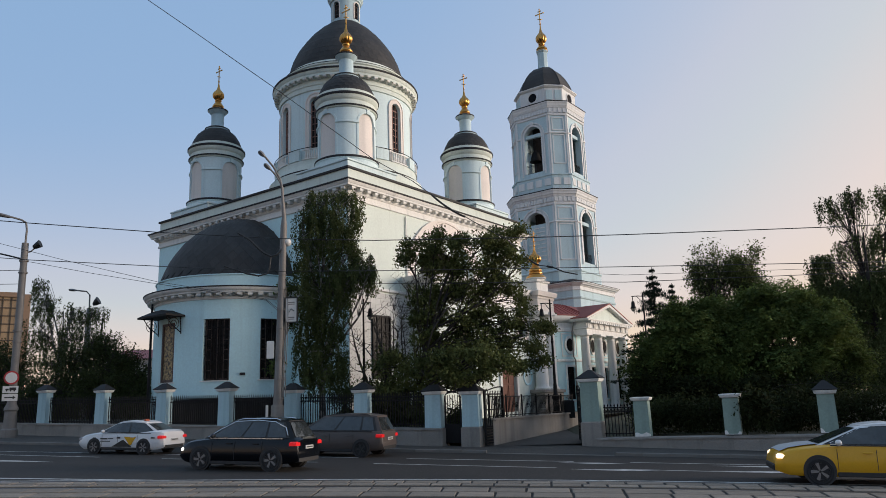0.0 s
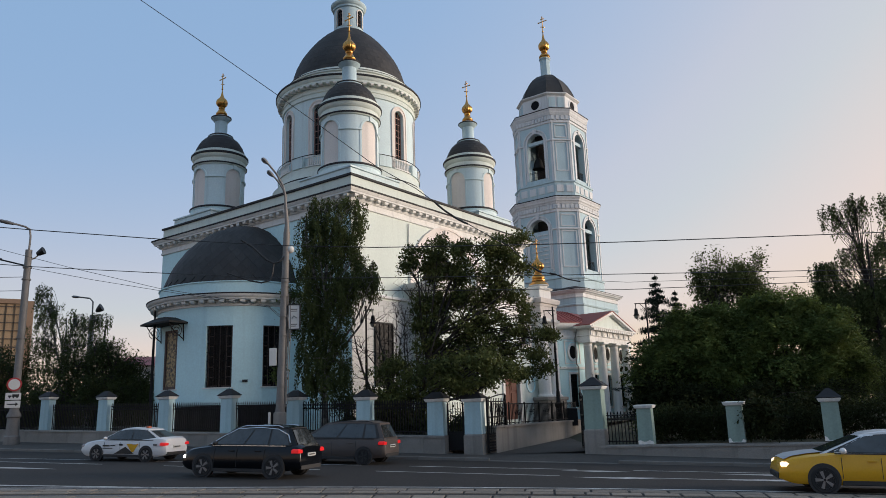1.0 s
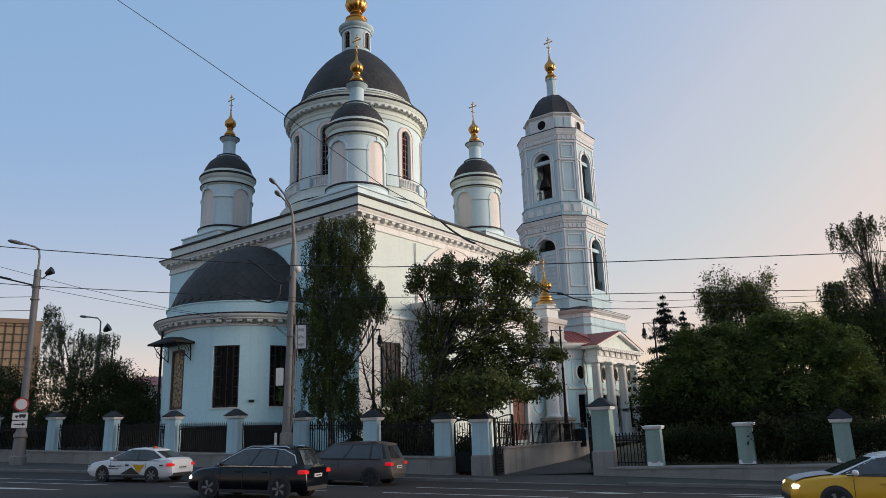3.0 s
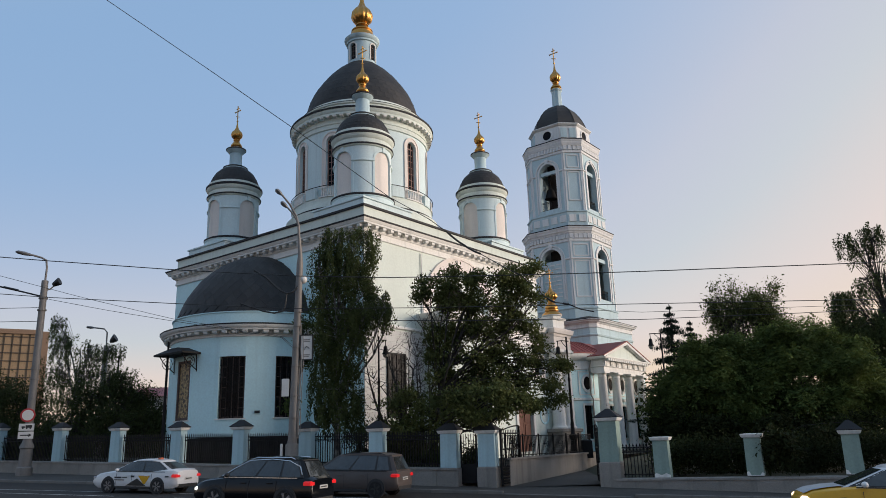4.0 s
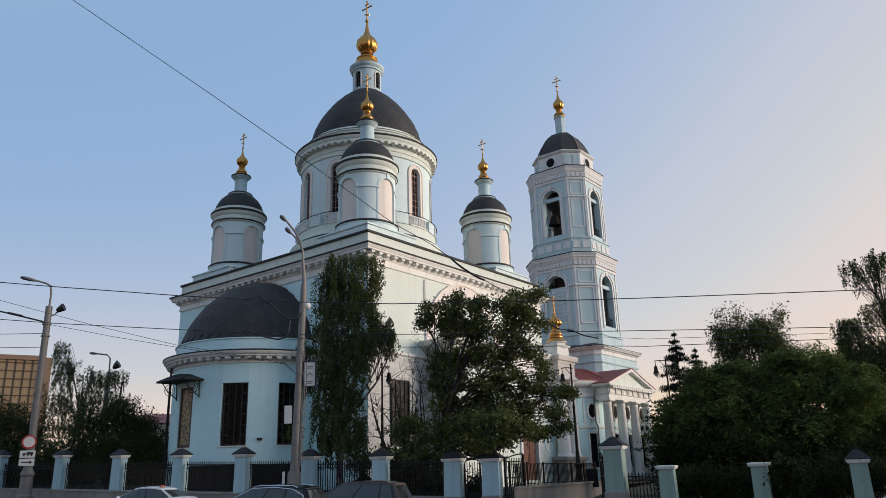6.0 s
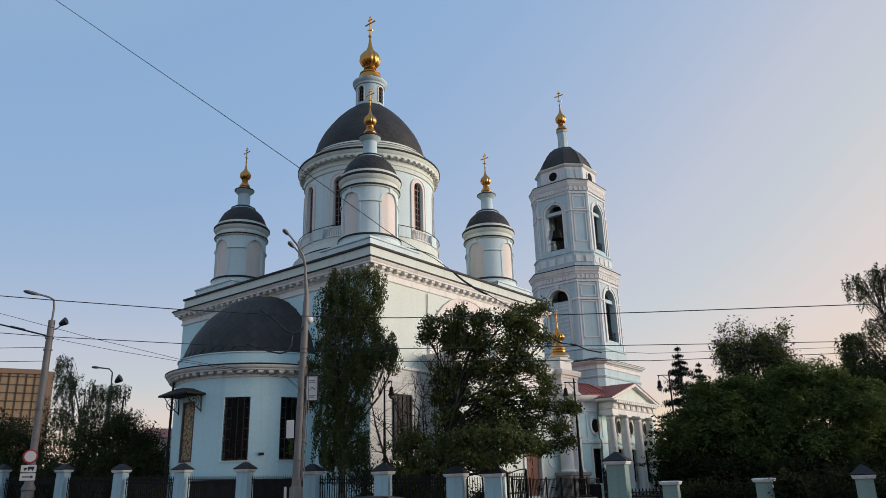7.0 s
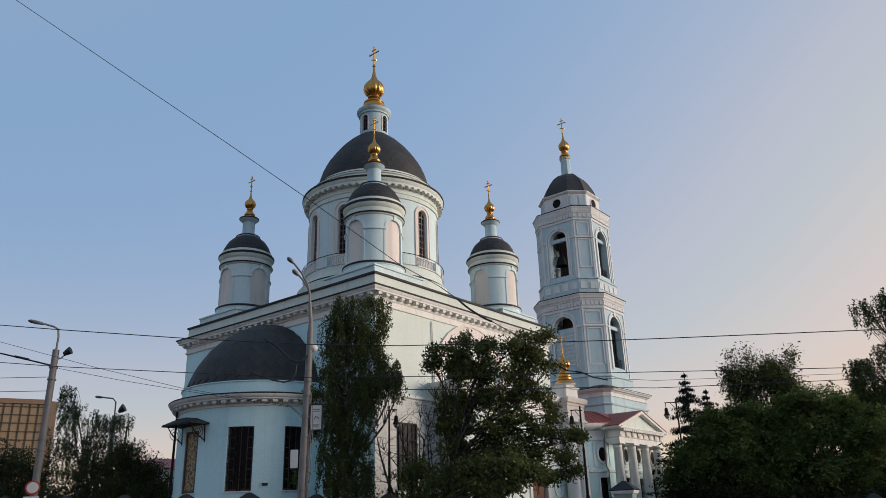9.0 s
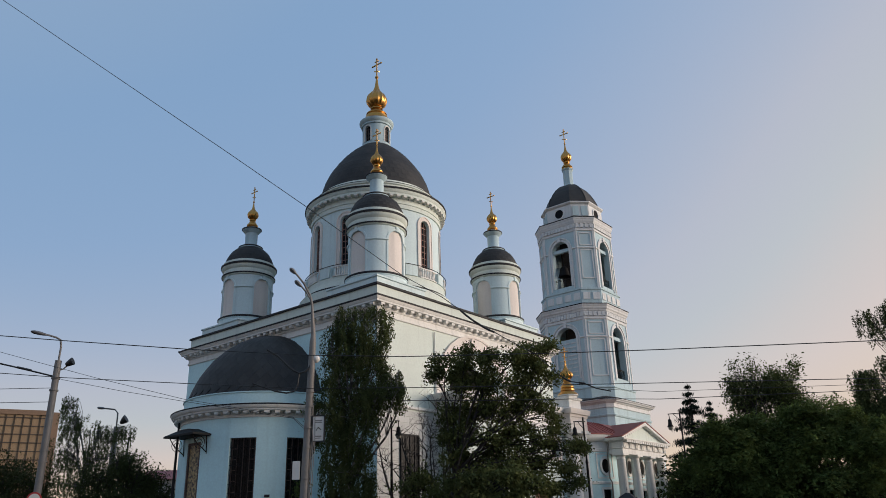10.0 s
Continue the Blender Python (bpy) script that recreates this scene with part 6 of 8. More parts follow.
wire("overhead_wire", span([(-26, 11.8), (-21.81, 10.52), (-17.34, 9.21), (-13.12, 8.08), (-8.1, 7.1)]) + [(-8.0, 34.95, 6.9)], 0.011, "thin slack service wire")
wire("overhead_wire", span([(-34, 13.7), (-27.64, 12.11), (-26.4, 11.79), (-24.4, 11.25)], 41.9), 0.05, "thick black tram span cable")
wire("span_insulator", span([(-26.9, 11.93), (-26.0, 11.7)], 41.85), 0.075, "chunky black span-wire insulator")
wire("overhead_wire", span([(-34, 10.8), (-24.5, 10.63)], 41.9), 0.018, "thin overhead tram wire")
wire("overhead_wire", span([(-34, 10.0), (-24.5, 9.82)], 41.9), 0.018, "thin overhead tram wire")
wire("overhead_wire", span([(-31.15, 35.29), (-23.95, 29.76), (-16.75, 24.23), (-12.13, 20.69), (-7.87, 17.37), (-3.15, 13.58), (-1.30, 12.42)]), 0.018, "long slanting overhead wire")
wire("overhead_wire", span([(-1.3, 12.42), (-0.45, 11.74)]), 0.02, "long slanting overhead wire")
wire("span_insulator", span([(-0.45, 11.74), (0.31, 11.08), (1.08, 10.62)]), 0.05, "chunky black span-wire insulator", 0.04)
wire("overhead_wire", span([(1.08, 10.62), (2.91, 9.52), (3.99, 8.44)]), 0.02, "long slanting overhead wire", 0.03)
wire("span_insulator", span([(3.99, 8.44), (4.35, 8.22)]), 0.05, "chunky black span-wire insulator", 0.02)
wire("overhead_wire", span([(4.35, 8.22), (4.7, 8.16)]), 0.025, "short black tram wire fitting")
wire("span_insulator", span([(4.7, 8.16), (4.98, 8.1)]), 0.05, "chunky black span-wire insulator")
wire("overhead_wire", span([(4.98, 8.1), (5.47, 7.87), (6.08, 7.73)]), 0.03, "short black tram wire fitting")

# posts beyond the apse and distant buildings
FL = thing("street_lamp", (-29.3, 60.0, 1.7), 0, "thin grey street lamp behind the trees with floodlight", "street lamp")
bm = bmesh.new()
tube(bm, [(0, 0, 0), (0, 0, 9.2)], [0.3, 0.2], 12)
tube(bm, [(0, 0, 9.1), (-0.02, 0, 10.3), (-0.3, 0, 10.6), (-1.3, 0, 10.75)], 0.06, 6)
part("pole", bm, POLE, FL)
lamp_head(FL, (-1.1, 0, 10.72), (-1.8, 0, 10.8), 1)
bm = bmesh.new()
loft(bm, [[(0.25 + t * 0.45 - 0.35 * r * math.cos(k * math.pi / 6), 0.1 + 0.6 * r * math.sin(k * math.pi / 6), 9.5 + t * 0.35 + 0.6 * r * math.cos(k * math.pi / 6)) for k in range(12)] for t, r in ((0, 0.15), (0.4, 0.35), (1.0, 0.5))])
part("floodlight", bm, BLACK, FL, "", True)
for x, y, z0, z1 in ((-25.8, 55.0, 1.6, 9.4), (-17.35, 43.2, 1.3, 8.55)):
    bm = bmesh.new()
    tube(bm, [(0, 0, 0), (0, 0, z1 - z0)], [0.1, 0.06], 10)
    solo("pole", bm, IRON, "thin dark post standing among the bushes", "pole", m=pose(x, y, z0), smooth=True)


def block(name, x0, x1, y0, y1, z0, z1, wall_m, roof_m, label, nx, nz, pitch=0.0):
    ob = thing(name, ((x0 + x1) / 2, y0, 0), 0, label, "building")
    bm = bmesh.new()
    w = (x1 - x0) / 2
    box(bm, -w, w, 0, y1 - y0, z0, z1)
    part("wall", bm, wall_m, ob)
    bm = bmesh.new()
    if pitch:
        loft(bm, [[(-w - 0.4, -0.5, z1), (-w - 0.4, y1 - y0 + 0.5, z1), (-w - 0.4, (y1 - y0) / 2, z1 + pitch)], [(w + 0.4, -0.5, z1), (w + 0.4, y1 - y0 + 0.5, z1), (w + 0.4, (y1 - y0) / 2, z1 + pitch)]])
    else:
        box(bm, -w - 0.3, w + 0.3, -0.3, y1 - y0 + 0.3, z1, z1 + 0.7)
    part("roof", bm, roof_m, ob)
    for i in range(nx):
        for k in range(nz):
            bm = bmesh.new()
            x, z = -w + 2 * w * (i + 0.5) / nx, z1 - 2.4 - 3.1 * k
            box(bm, x - w / nx * 0.55, x + w / nx * 0.55, -0.06, 0.2, z - 0.8, z + 0.8)
            wdw = part("window", bm, GLASS, ob, "dark window")
            bm = bmesh.new()
            box(bm, x - w / nx * 0.62, x + w / nx * 0.62, -0.2, 0.05, z - 1.0, z - 0.85)
            part("sill", bm, wall_m, wdw)
    return ob


BRICKT = mat("tan_brick", (0.27, 0.19, 0.115), 0.9, vary=0.15, scale=0.5, fine=6, bump=0.2)
AB = thing("office_building", (-86.2, 120.0, 2.6), 30, "brown flat-roofed building clad in a grid of panels", "building")
bm = bmesh.new()
box(bm, -16, 14.2, 0, 20, -4, 20.4)
part("wall", bm, BRICKT, AB)
bm = bmesh.new()
box(bm, 14.2, 15.5, -0.6, 20, -4, 20.9)
part("stair_tower", bm, mat("brown_parapet", (0.20, 0.13, 0.085), 0.8), AB)
bm = bmesh.new()
box(bm, -16.2, 14.2, -0.35, 20, 20.4, 21.2)
part("parapet", bm, bpy.data.materials["brown_parapet"], AB)
DARKLINE = mat("dark_panel_joint", (0.06, 0.045, 0.035), 0.8)
for k in range(14):
    bm = bmesh.new()
    box(bm, -16, 14.2, -0.12, 0.0, 1.6 + 1.4 * k, 1.78 + 1.4 * k)
    part("cladding_rail", bm, DARKLINE, AB)
for k in range(24):
    bm = bmesh.new()
    box(bm, -16 + 1.3 * k, -15.9 + 1.3 * k, -0.16, 0.0, 0, 20.4)
    part("cladding_mullion", bm, DARKLINE, AB)
block("house", -42.5, -35.0, 92, 104, 0, 9.0, mat("cream_render", (0.5, 0.46, 0.41), 0.9), REDROOF, "low cream house with red sheet roof behind bushes", 4, 2, 1.6)


# ---- trees and shrubs ----
def leaf_mat(name, col, col2):
    m = mat(name, col, 0.75, vary=0.15, scale=0.6, fine=5, bump=0, col2=col2, amount=0.5, spec=0.10, island=0.28)
    b = m.node_tree.nodes["Principled BSDF"]
    n, l = m.node_tree.nodes, m.node_tree.links
    thin = n.new("ShaderNodeBsdfTranslucent")  # light passing through the leaf
    l.new(b.inputs["Base Color"].links[0].from_socket, thin.inputs["Color"])
    both = n.new("ShaderNodeMixShader")
    both.inputs[0].default_value = 0.26
    l.new(b.outputs[0], both.inputs[1])
    l.new(thin.outputs[0], both.inputs[2])
    l.new(both.outputs[0], n["Material Output"].inputs["Surface"])
    return m


LEAF_B = leaf_mat("birch_leaves", (0.100, 0.122, 0.046), (0.048, 0.064, 0.025))
LEAF_E = leaf_mat("elm_leaves", (0.130, 0.148, 0.051), (0.040, 0.053, 0.019))
LEAF_L = leaf_mat("ash_leaves", (0.138, 0.182, 0.050), (0.026, 0.044, 0.014))
LEAF_P = leaf_mat("poplar_leaves", (0.115, 0.140, 0.050), (0.045, 0.060, 0.022))
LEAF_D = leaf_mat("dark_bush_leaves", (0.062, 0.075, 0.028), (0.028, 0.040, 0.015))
# darker leaf copy: shade under the ash crowns is put into its colour
LEAF_S = leaf_mat("shaded_undergrowth_leaves", (0.030, 0.038, 0.014), (0.015, 0.021, 0.008))
NEEDLE = leaf_mat("spruce_needles", (0.022, 0.034, 0.022), (0.014, 0.024, 0.018))
BARK = mat("grey_brown_bark", (0.034, 0.029, 0.025), 0.95, vary=0.25, scale=3, fine=25, bump=0.6)
BIRCHB = mat("birch_bark", (0.22, 0.21, 0.19), 0.9, vary=0.2, scale=4, fine=20, bump=0.4, col2=(0.04, 0.037, 0.035), amount=0.15)
DEAD = mat("dead_twigs", (0.055, 0.043, 0.036), 0.95, vary=0.2, bump=0.3)


def leaf_mesh(name, pts, dirs, size, rng, material, slim=0.55):
    """Small pointed leaves at pts; dirs gives each one's axis."""
    n = len(pts)
    ax = dirs / np.maximum(1e-6, np.linalg.norm(dirs, axis=1, keepdims=True))
    rv = rng.normal(size=(n, 3)) * 0.6 + np.array((0, 0, 1.0))
    sd = np.cross(ax, rv)
    sd /= np.maximum(1e-6, np.linalg.norm(sd, axis=1, keepdims=True))
    nm = np.cross(ax, sd)
    s = size * rng.uniform(0.6, 1.3, (n, 1))
    v = np.empty((n, 4, 3))
    v[:, 0] = pts - ax * s * 0.5
    v[:, 1] = pts + sd * s * slim * 0.5 + nm * s * 0.08
    v[:, 2] = pts + ax * s * 0.5
    v[:, 3] = pts - sd * s * slim * 0.5 + nm * s * 0.08
    me = bpy.data.meshes.new(name)
    me.from_pydata(v.reshape(-1, 3).tolist(), [], np.arange(n * 4).reshape(n, 4).tolist())
    me.materials.append(material)
    return me


def limb_path(a, b, rng, bow=0.12, n=5):
    a, b = np.array(a, float), np.array(b, float)
    L = np.linalg.norm(b - a)
    off = rng.normal(size=3) * L * bow
    out = []
    for i in range(n + 1):
        q = i / n
        out.append(a + (b - a) * q + off * math.sin(math.pi * q) + np.array((0, 0, L * 0.08 * math.sin(math.pi * q))))
    return [tuple(p) for p in out]


def tree(name, base, lobes, leaves, leaf, size, seed, bark, label, category="tree", group="", trunk_r=0.16, stems=1, weep=0.0, per=26, spread=0.33, fork=0.35, twigs=45, slim=0.55, clump=16, loose_share=0.2, frond=0.0):
    """lobes: (x, y, z, rx, ry, rz, share) in world metres; weep: length of the hanging strands; frond: length of the feathered sprays."""
    rng = np.random.default_rng(seed)
    b = np.array(base, float)
    ob = thing(name, base, 0, label, category, group)
    tops = [np.array(l[:3]) - b for l in lobes]
    hi = max(t[2] for t in tops)
    bm = bmesh.new()
    mids = []
    for s in range(stems):
        ctr = np.mean(tops, axis=0)
        top = np.array((ctr[0] * 0.7 + rng.normal() * 0.3 * (stems > 1), ctr[1] * 0.7 + rng.normal() * 0.2, hi * 0.8))
        st = rng.normal(size=3) * (0.25 if stems > 1 else 0) * np.array((1, 1, 0))
        path = limb_path(st, top, rng, 0.05, 7)
        r = trunk_r * (1 if s == 0 else 0.7)
        tube(bm, path, [r * 1.25 if i == 0 else r * (1 - 0.85 * i / 7) for i in range(8)], 9)
        mids.append(path)
    wsum = sum(l[6] for l in lobes)
    P, D = [], []
    for l, t in zip(lobes, tops):
        path = mids[rng.integers(len(mids))]
        k = min(6, max(1, int(7 * fork + rng.uniform(0, 2))))
        while k > 1 and path[k][2] > t[2] - 0.1:
            k -= 1
        main = limb_path(path[k], tuple(t), rng, 0.08, 5)
        tube(bm, main, [trunk_r * 0.42 * (1 - 0.75 * i / 5) for i in range(6)], 6)
        n = int(leaves * l[6] / wsum / per)
        u = rng.normal(size=(n, 3))
        u /= np.linalg.norm(u, axis=1, keepdims=True)
        # leaf sprays gather in clumps of uneven size round the limb's end
        k2 = max(3, int(clump * (l[3] * l[4] * l[5]) ** 0.45))
        d2 = rng.normal(size=(k2, 3))
        d2 /= np.linalg.norm(d2, axis=1, keepdims=True)
        seat = d2 * np.array(l[3:6]) * rng.uniform(0.35, 1.02, (k2, 1))
        girth = rng.uniform(0.18, 0.42, (k2, 1)) * np.array(l[3:6])
        pick = rng.integers(k2, size=n)
        ball = rng.normal(size=(n, 3))
        ball *= (rng.uniform(0, 1, (n, 1)) ** 0.4) / np.maximum(1e-6, np.linalg.norm(ball, axis=1, keepdims=True))
        clumped = t + seat[pick] + ball * girth[pick] * 1.25
        loose = t + u * np.array(l[3:6]) * rng.uniform(0.25, 1, (n, 1)) ** 0.45 * rng.uniform(0.82, 1.12, (n, 1))
        c = np.where(rng.uniform(0, 1, (n, 1)) > loose_share, clumped, loose)
        if twigs:
            for q in c[:: max(1, n // twigs)]:
                j = rng.integers(2, 6)
                tube(bm, limb_path(main[j], tuple(q), rng, 0.1, 3), [0.022, 0.017, 0.012, 0.006], 4)
        for q in c:
            if weep:
                L = weep * rng.uniform(0.4, 1.3)
                z = np.sort(rng.uniform(0, 1, per))
                sway = rng.normal(size=2) * 0.12
                pp = q + np.stack([z * sway[0] * L + rng.normal(size=per) * 0.045, z * sway[1] * L + rng.normal(size=per) * 0.045, -z * L], 1)
                dd = rng.normal(size=(per, 3)) * 0.55 + np.array((0, 0, -1.0))
                pp = pp[pp[:, 2] > 0.25]
                P.append(pp)
                D.append(dd[: len(pp)])
            elif frond:
                ax = (q - t) / np.array(l[3:6]) + rng.normal(size=3) * 0.55 + np.array((0, 0, 0.15))
                ax /= np.linalg.norm(ax)
                L = frond * rng.uniform(0.6, 1.4)
                z = np.linspace(0, 1, per)[:, None]
                pp = q + ax * z * L - np.array((0, 0, 0.38 * L)) * z * z + rng.normal(size=(per, 3)) * spread
                side = np.cross(ax, (0, 0, 1.0)) * np.where(np.arange(per) % 2, 1.0, -1.0)[:, None]
                dd = ax * 0.6 + side * 0.9 + np.array((0, 0, -0.45)) + rng.normal(size=(per, 3)) * 0.3
                pp = pp[pp[:, 2] > 0.1]
                P.append(pp)
                D.append(dd[: len(pp)])
            else:
                pp = q + rng.normal(size=(per, 3)) * spread * np.array((1, 1, 0.85))
                pp = pp[pp[:, 2] > 0.1]
                P.append(pp)
                D.append(rng.normal(size=(len(pp), 3)) + np.array((0, 0, -0.35)))
    part("trunk", bm, bark, ob, "", False, False)
    me = leaf_mesh("crown", np.concatenate(P), np.concatenate(D), size, rng, leaf, slim)
    cr = new("crown", me)
    cr.parent = ob
    return ob


def spruce(base, h, r, seed):
    rng = np.random.default_rng(seed)
    ob = thing("spruce", base, 0, "dark pointed spruce rising behind the broadleaf trees", "tree")
    bm = bmesh.new()
    tube(bm, [(0, 0, 0), (0, 0, h)], [0.18, 0.02], 8)
    P, D = [], []
    k = 0
    z = h * 0.98
    while z > h * 0.2:
        q = 1 - z / h
        for a in range(6 if q > 0.08 else 4):
            an = k * 1.9 + a * math.pi / 3 + rng.uniform(-0.3, 0.3)
            L = r * q * rng.uniform(0.7, 1.2) + 0.08
            rise = rng.uniform(-0.3, 0.3) * min(1.0, 4 * q)
            tip = np.array((math.cos(an) * L, math.sin(an) * L, z + rise - L * 0.10 + 0.1 * L * rng.normal()))
            tube(bm, [(0, 0, z + rise), tuple(tip)], [0.02, 0.006], 4)
            n = int(95 * L + 14)
            s = rng.uniform(0.1, 1, n)[:, None]
            pp = np.array((0, 0, z + rise)) * (1 - s) + tip * s + rng.normal(size=(n, 3)) * np.array((0.13, 0.13, 0.07)) * (0.35 + 0.65 * min(1.0, L)) - np.array((0, 0, 0.10)) * s
            P.append(pp)
            D.append(rng.normal(size=(n, 3)) * 0.6 + tip * 0.8 + np.array((0, 0, -0.5)))
        z -= rng.uniform(0.4, 0.62)
        k += 1
    part("trunk", bm, BARK, ob, "", False, False)
    cr = new("crown", leaf_mesh("crown", np.concatenate(P), np.concatenate(D), 0.22, rng, NEEDLE, 0.22))
    cr.parent = ob
    return ob


# weeping birch in front of the south-east corner
BIRCH_LOBES = [(-6.6, 13.0, 0.6, 0.35), (-5.6, 13.2, 0.7, 0.35), (-4.6, 13.0, 0.55, 0.3), (-7.2, 12.0, 0.5, 0.5), (-6.2, 12.1, 0.9, 0.7), (-5.2, 11.9, 0.8, 0.7),
               (-6.9, 10.7, 0.9, 0.8), (-5.8, 10.6, 1.0, 0.9), (-4.9, 11.0, 0.5, 0.6), (-4.5, 10.2, 0.5, 0.4), (-3.8, 9.6, 0.35, 0.3), (-3.6, 9.1, 0.3, 0.3),
               (-7.1, 9.3, 0.8, 0.8), (-5.9, 9.1, 1.1, 0.9), (-4.7, 9.0, 0.6, 0.6), (-7.1, 7.9, 0.65, 0.7), (-6.2, 7.7, 1.0, 0.8), (-5.2, 7.6, 0.55, 0.5),
               (-7.1, 6.5, 0.65, 0.7), (-6.2, 6.3, 0.9, 0.8), (-5.4, 6.1, 0.4, 0.5), (-7.0, 5.1, 0.75, 0.6), (-6.0, 4.9, 0.95, 0.7), (-5.3, 4.7, 0.5, 0.6), (-7.0, 4.1, 0.7, 0.4), (-6.0, 4.0, 0.9, 0.4), (-5.3, 8.6, 0.9, 0.8), (-4.4, 9.4, 0.5, 0.5), (-3.9, 8.9, 0.4, 0.4), (-4.5, 12.2, 0.5, 0.4)]
tree("weeping_birch", (-6.2, 37.0, 1.25), [(x, 37.0, z, rx, 0.55 + 0.6 * rx, rz, rx * (rz + 0.5)) for x, z, rx, rz in BIRCH_LOBES],
     64000, LEAF_B, 0.115, 11, BIRCHB, "weeping birch with long hanging leafy strands behind the fence", group="", trunk_r=0.17, weep=1.25, per=30, twigs=14)
# broad elm before the porch
ELM_LOBES = [(-1.4, 9.7, 0.8, 0.6), (-0.4, 10.1, 0.9, 0.6), (0.9, 10.0, 0.9, 0.55), (2.1, 9.9, 0.8, 0.55), (3.0, 10.1, 0.7, 0.6), (3.7, 10.6, 0.45, 0.45), (-1.9, 9.3, 0.4, 0.35),
             (-0.7, 8.9, 0.7, 0.6), (0.6, 8.9, 1.0, 0.7), (2.0, 8.8, 1.0, 0.7), (3.4, 9.2, 0.7, 0.6), (4.0, 9.1, 0.35, 0.3), (0.0, 7.6, 0.9, 0.7), (1.3, 7.5, 1.0, 0.7), (2.6, 7.8, 0.8, 0.6), (3.3, 7.7, 0.5, 0.35),
             (-0.5, 6.6, 0.7, 0.7), (0.9, 6.3, 1.0, 0.7), (2.2, 6.4, 0.9, 0.7), (3.2, 5.9, 0.7, 0.4), (4.4, 5.7, 0.7, 0.4), (5.0, 5.6, 0.35, 0.25), (3.9, 6.6, 0.5, 0.4), (3.8, 7.1, 0.4, 0.3), (-1.2, 7.4, 0.6, 0.6), (-1.3, 6.2, 0.6, 0.5),
             (-1.0, 5.2, 0.8, 0.6), (0.2, 5.0, 1.0, 0.8), (1.6, 5.2, 0.9, 0.7), (2.9, 4.9, 0.9, 0.6), (4.2, 4.7, 0.6, 0.35), (4.6, 4.1, 0.4, 0.3),
             (-2.2, 4.4, 1.0, 0.7), (-3.0, 4.2, 0.8, 0.8), (-0.6, 3.8, 1.0, 0.8), (0.9, 4.0, 1.0, 0.6), (2.4, 4.0, 0.9, 0.5), (3.7, 3.8, 0.6, 0.35),
             (-2.6, 3.0, 1.1, 0.8), (-0.9, 2.9, 1.0, 0.6), (0.5, 3.1, 0.7, 0.4), (1.8, 3.3, 0.6, 0.3), (1.0, 2.8, 0.4, 0.3)]
tree("elm", (-1.6, 36.0, 1.25), [(x, 36.0 - 0.12 * max(0.0, 6 - z), z, rx, 0.4 + 0.6 * rx, rz, rx * (rz + 0.25) * (0.55 if x < -1.5 and z < 5 else 1)) for x, z, rx, rz in ELM_LOBES]
     + [(x, 31.6, z, rx, 0.6, rz, rx * 0.5) for x, z, rx, rz in ((-0.9, 3.75, 0.6, 0.4), (0.0, 3.5, 0.6, 0.4), (0.75, 3.2, 0.45, 0.4), (1.5, 3.6, 0.6, 0.4), (2.5, 3.9, 0.6, 0.35), (0.3, 4.1, 0.8, 0.5), (1.3, 4.3, 0.8, 0.5))],
     54000, LEAF_E, 0.165, 12, BARK, "broad dark green elm leaning over the churchyard fence", trunk_r=0.14, stems=3, per=26, spread=0.17, fork=0.3, twigs=7, clump=12, loose_share=0.3)
# bare dead shrub between them
rng = np.random.default_rng(5)
DS = thing("bare_shrub", (-1.9, 37.6, 1.25), 0, "leafless shrub with thin grey-brown twigs", "shrub")
for k in range(7):
    bm = bmesh.new()
    tip = np.array((rng.uniform(-1.3, 0.9), rng.uniform(-0.6, 0.6), rng.uniform(5.0, 7.6)))
    path = limb_path((rng.normal() * 0.12, 0, 0), tuple(tip), rng, 0.07, 8)
    tube(bm, path, [0.055 * (1 - 0.8 * i / 8) for i in range(9)], 5)
    for i in range(3, 9):
        for q in range(4):
            e = np.array(path[i]) + np.array((rng.normal() * 0.5, rng.normal() * 0.4, rng.uniform(0.2, 0.9)))
            p2 = limb_path(path[i], tuple(e), rng, 0.15, 4)
            tube(bm, p2, [0.016, 0.013, 0.010, 0.008, 0.004], 4)
            for w in range(3):
                e2 = np.array(p2[2 + w % 3]) + rng.normal(size=3) * 0.28
                tube(bm, [p2[2 + w % 3], tuple(e2)], [0.008, 0.003], 3)
    part("stem", bm, DEAD, DS, "", False, False)
# slanting, sparsely leaved young maple left of the lantern
MP = thing("young_maple", (-2.9, 36.6, 1.2), 0, "thin leaning maple with bare dark limbs", "tree")
for k, tip in enumerate(((-1.9, 0.6, 5.0), (-1.5, 0.4, 4.2), (-0.9, 0.5, 5.4), (0.5, 0.3, 4.6), (-0.4, 0.2, 3.6))):
    bm = bmesh.new()
    path = limb_path((0.05 * k, 0, 0), tip, rng, 0.05, 8)
    tube(bm, path, [(0.085 if k % 2 else 0.11) * (1 - 0.86 * i / 8) for i in range(9)], 7)
    for i in range(2, 9):
        for q in range(3):
            e = np.array(path[i]) + np.array((rng.normal() * 0.5 + tip[0] * 0.12, rng.normal() * 0.3, rng.uniform(0.15, 0.8)))
            p2 = limb_path(path[i], tuple(e), rng, 0.12, 4)
            tube(bm, p2, [0.024, 0.02, 0.015, 0.010, 0.005], 4)
            for w in range(3):
                e2 = np.array(p2[2 + w % 3]) + rng.normal(size=3) * 0.22
                tube(bm, [p2[2 + w % 3], tuple(e2)], [0.010, 0.004], 3)
    part("stem", bm, BARK, MP, "", False, False)
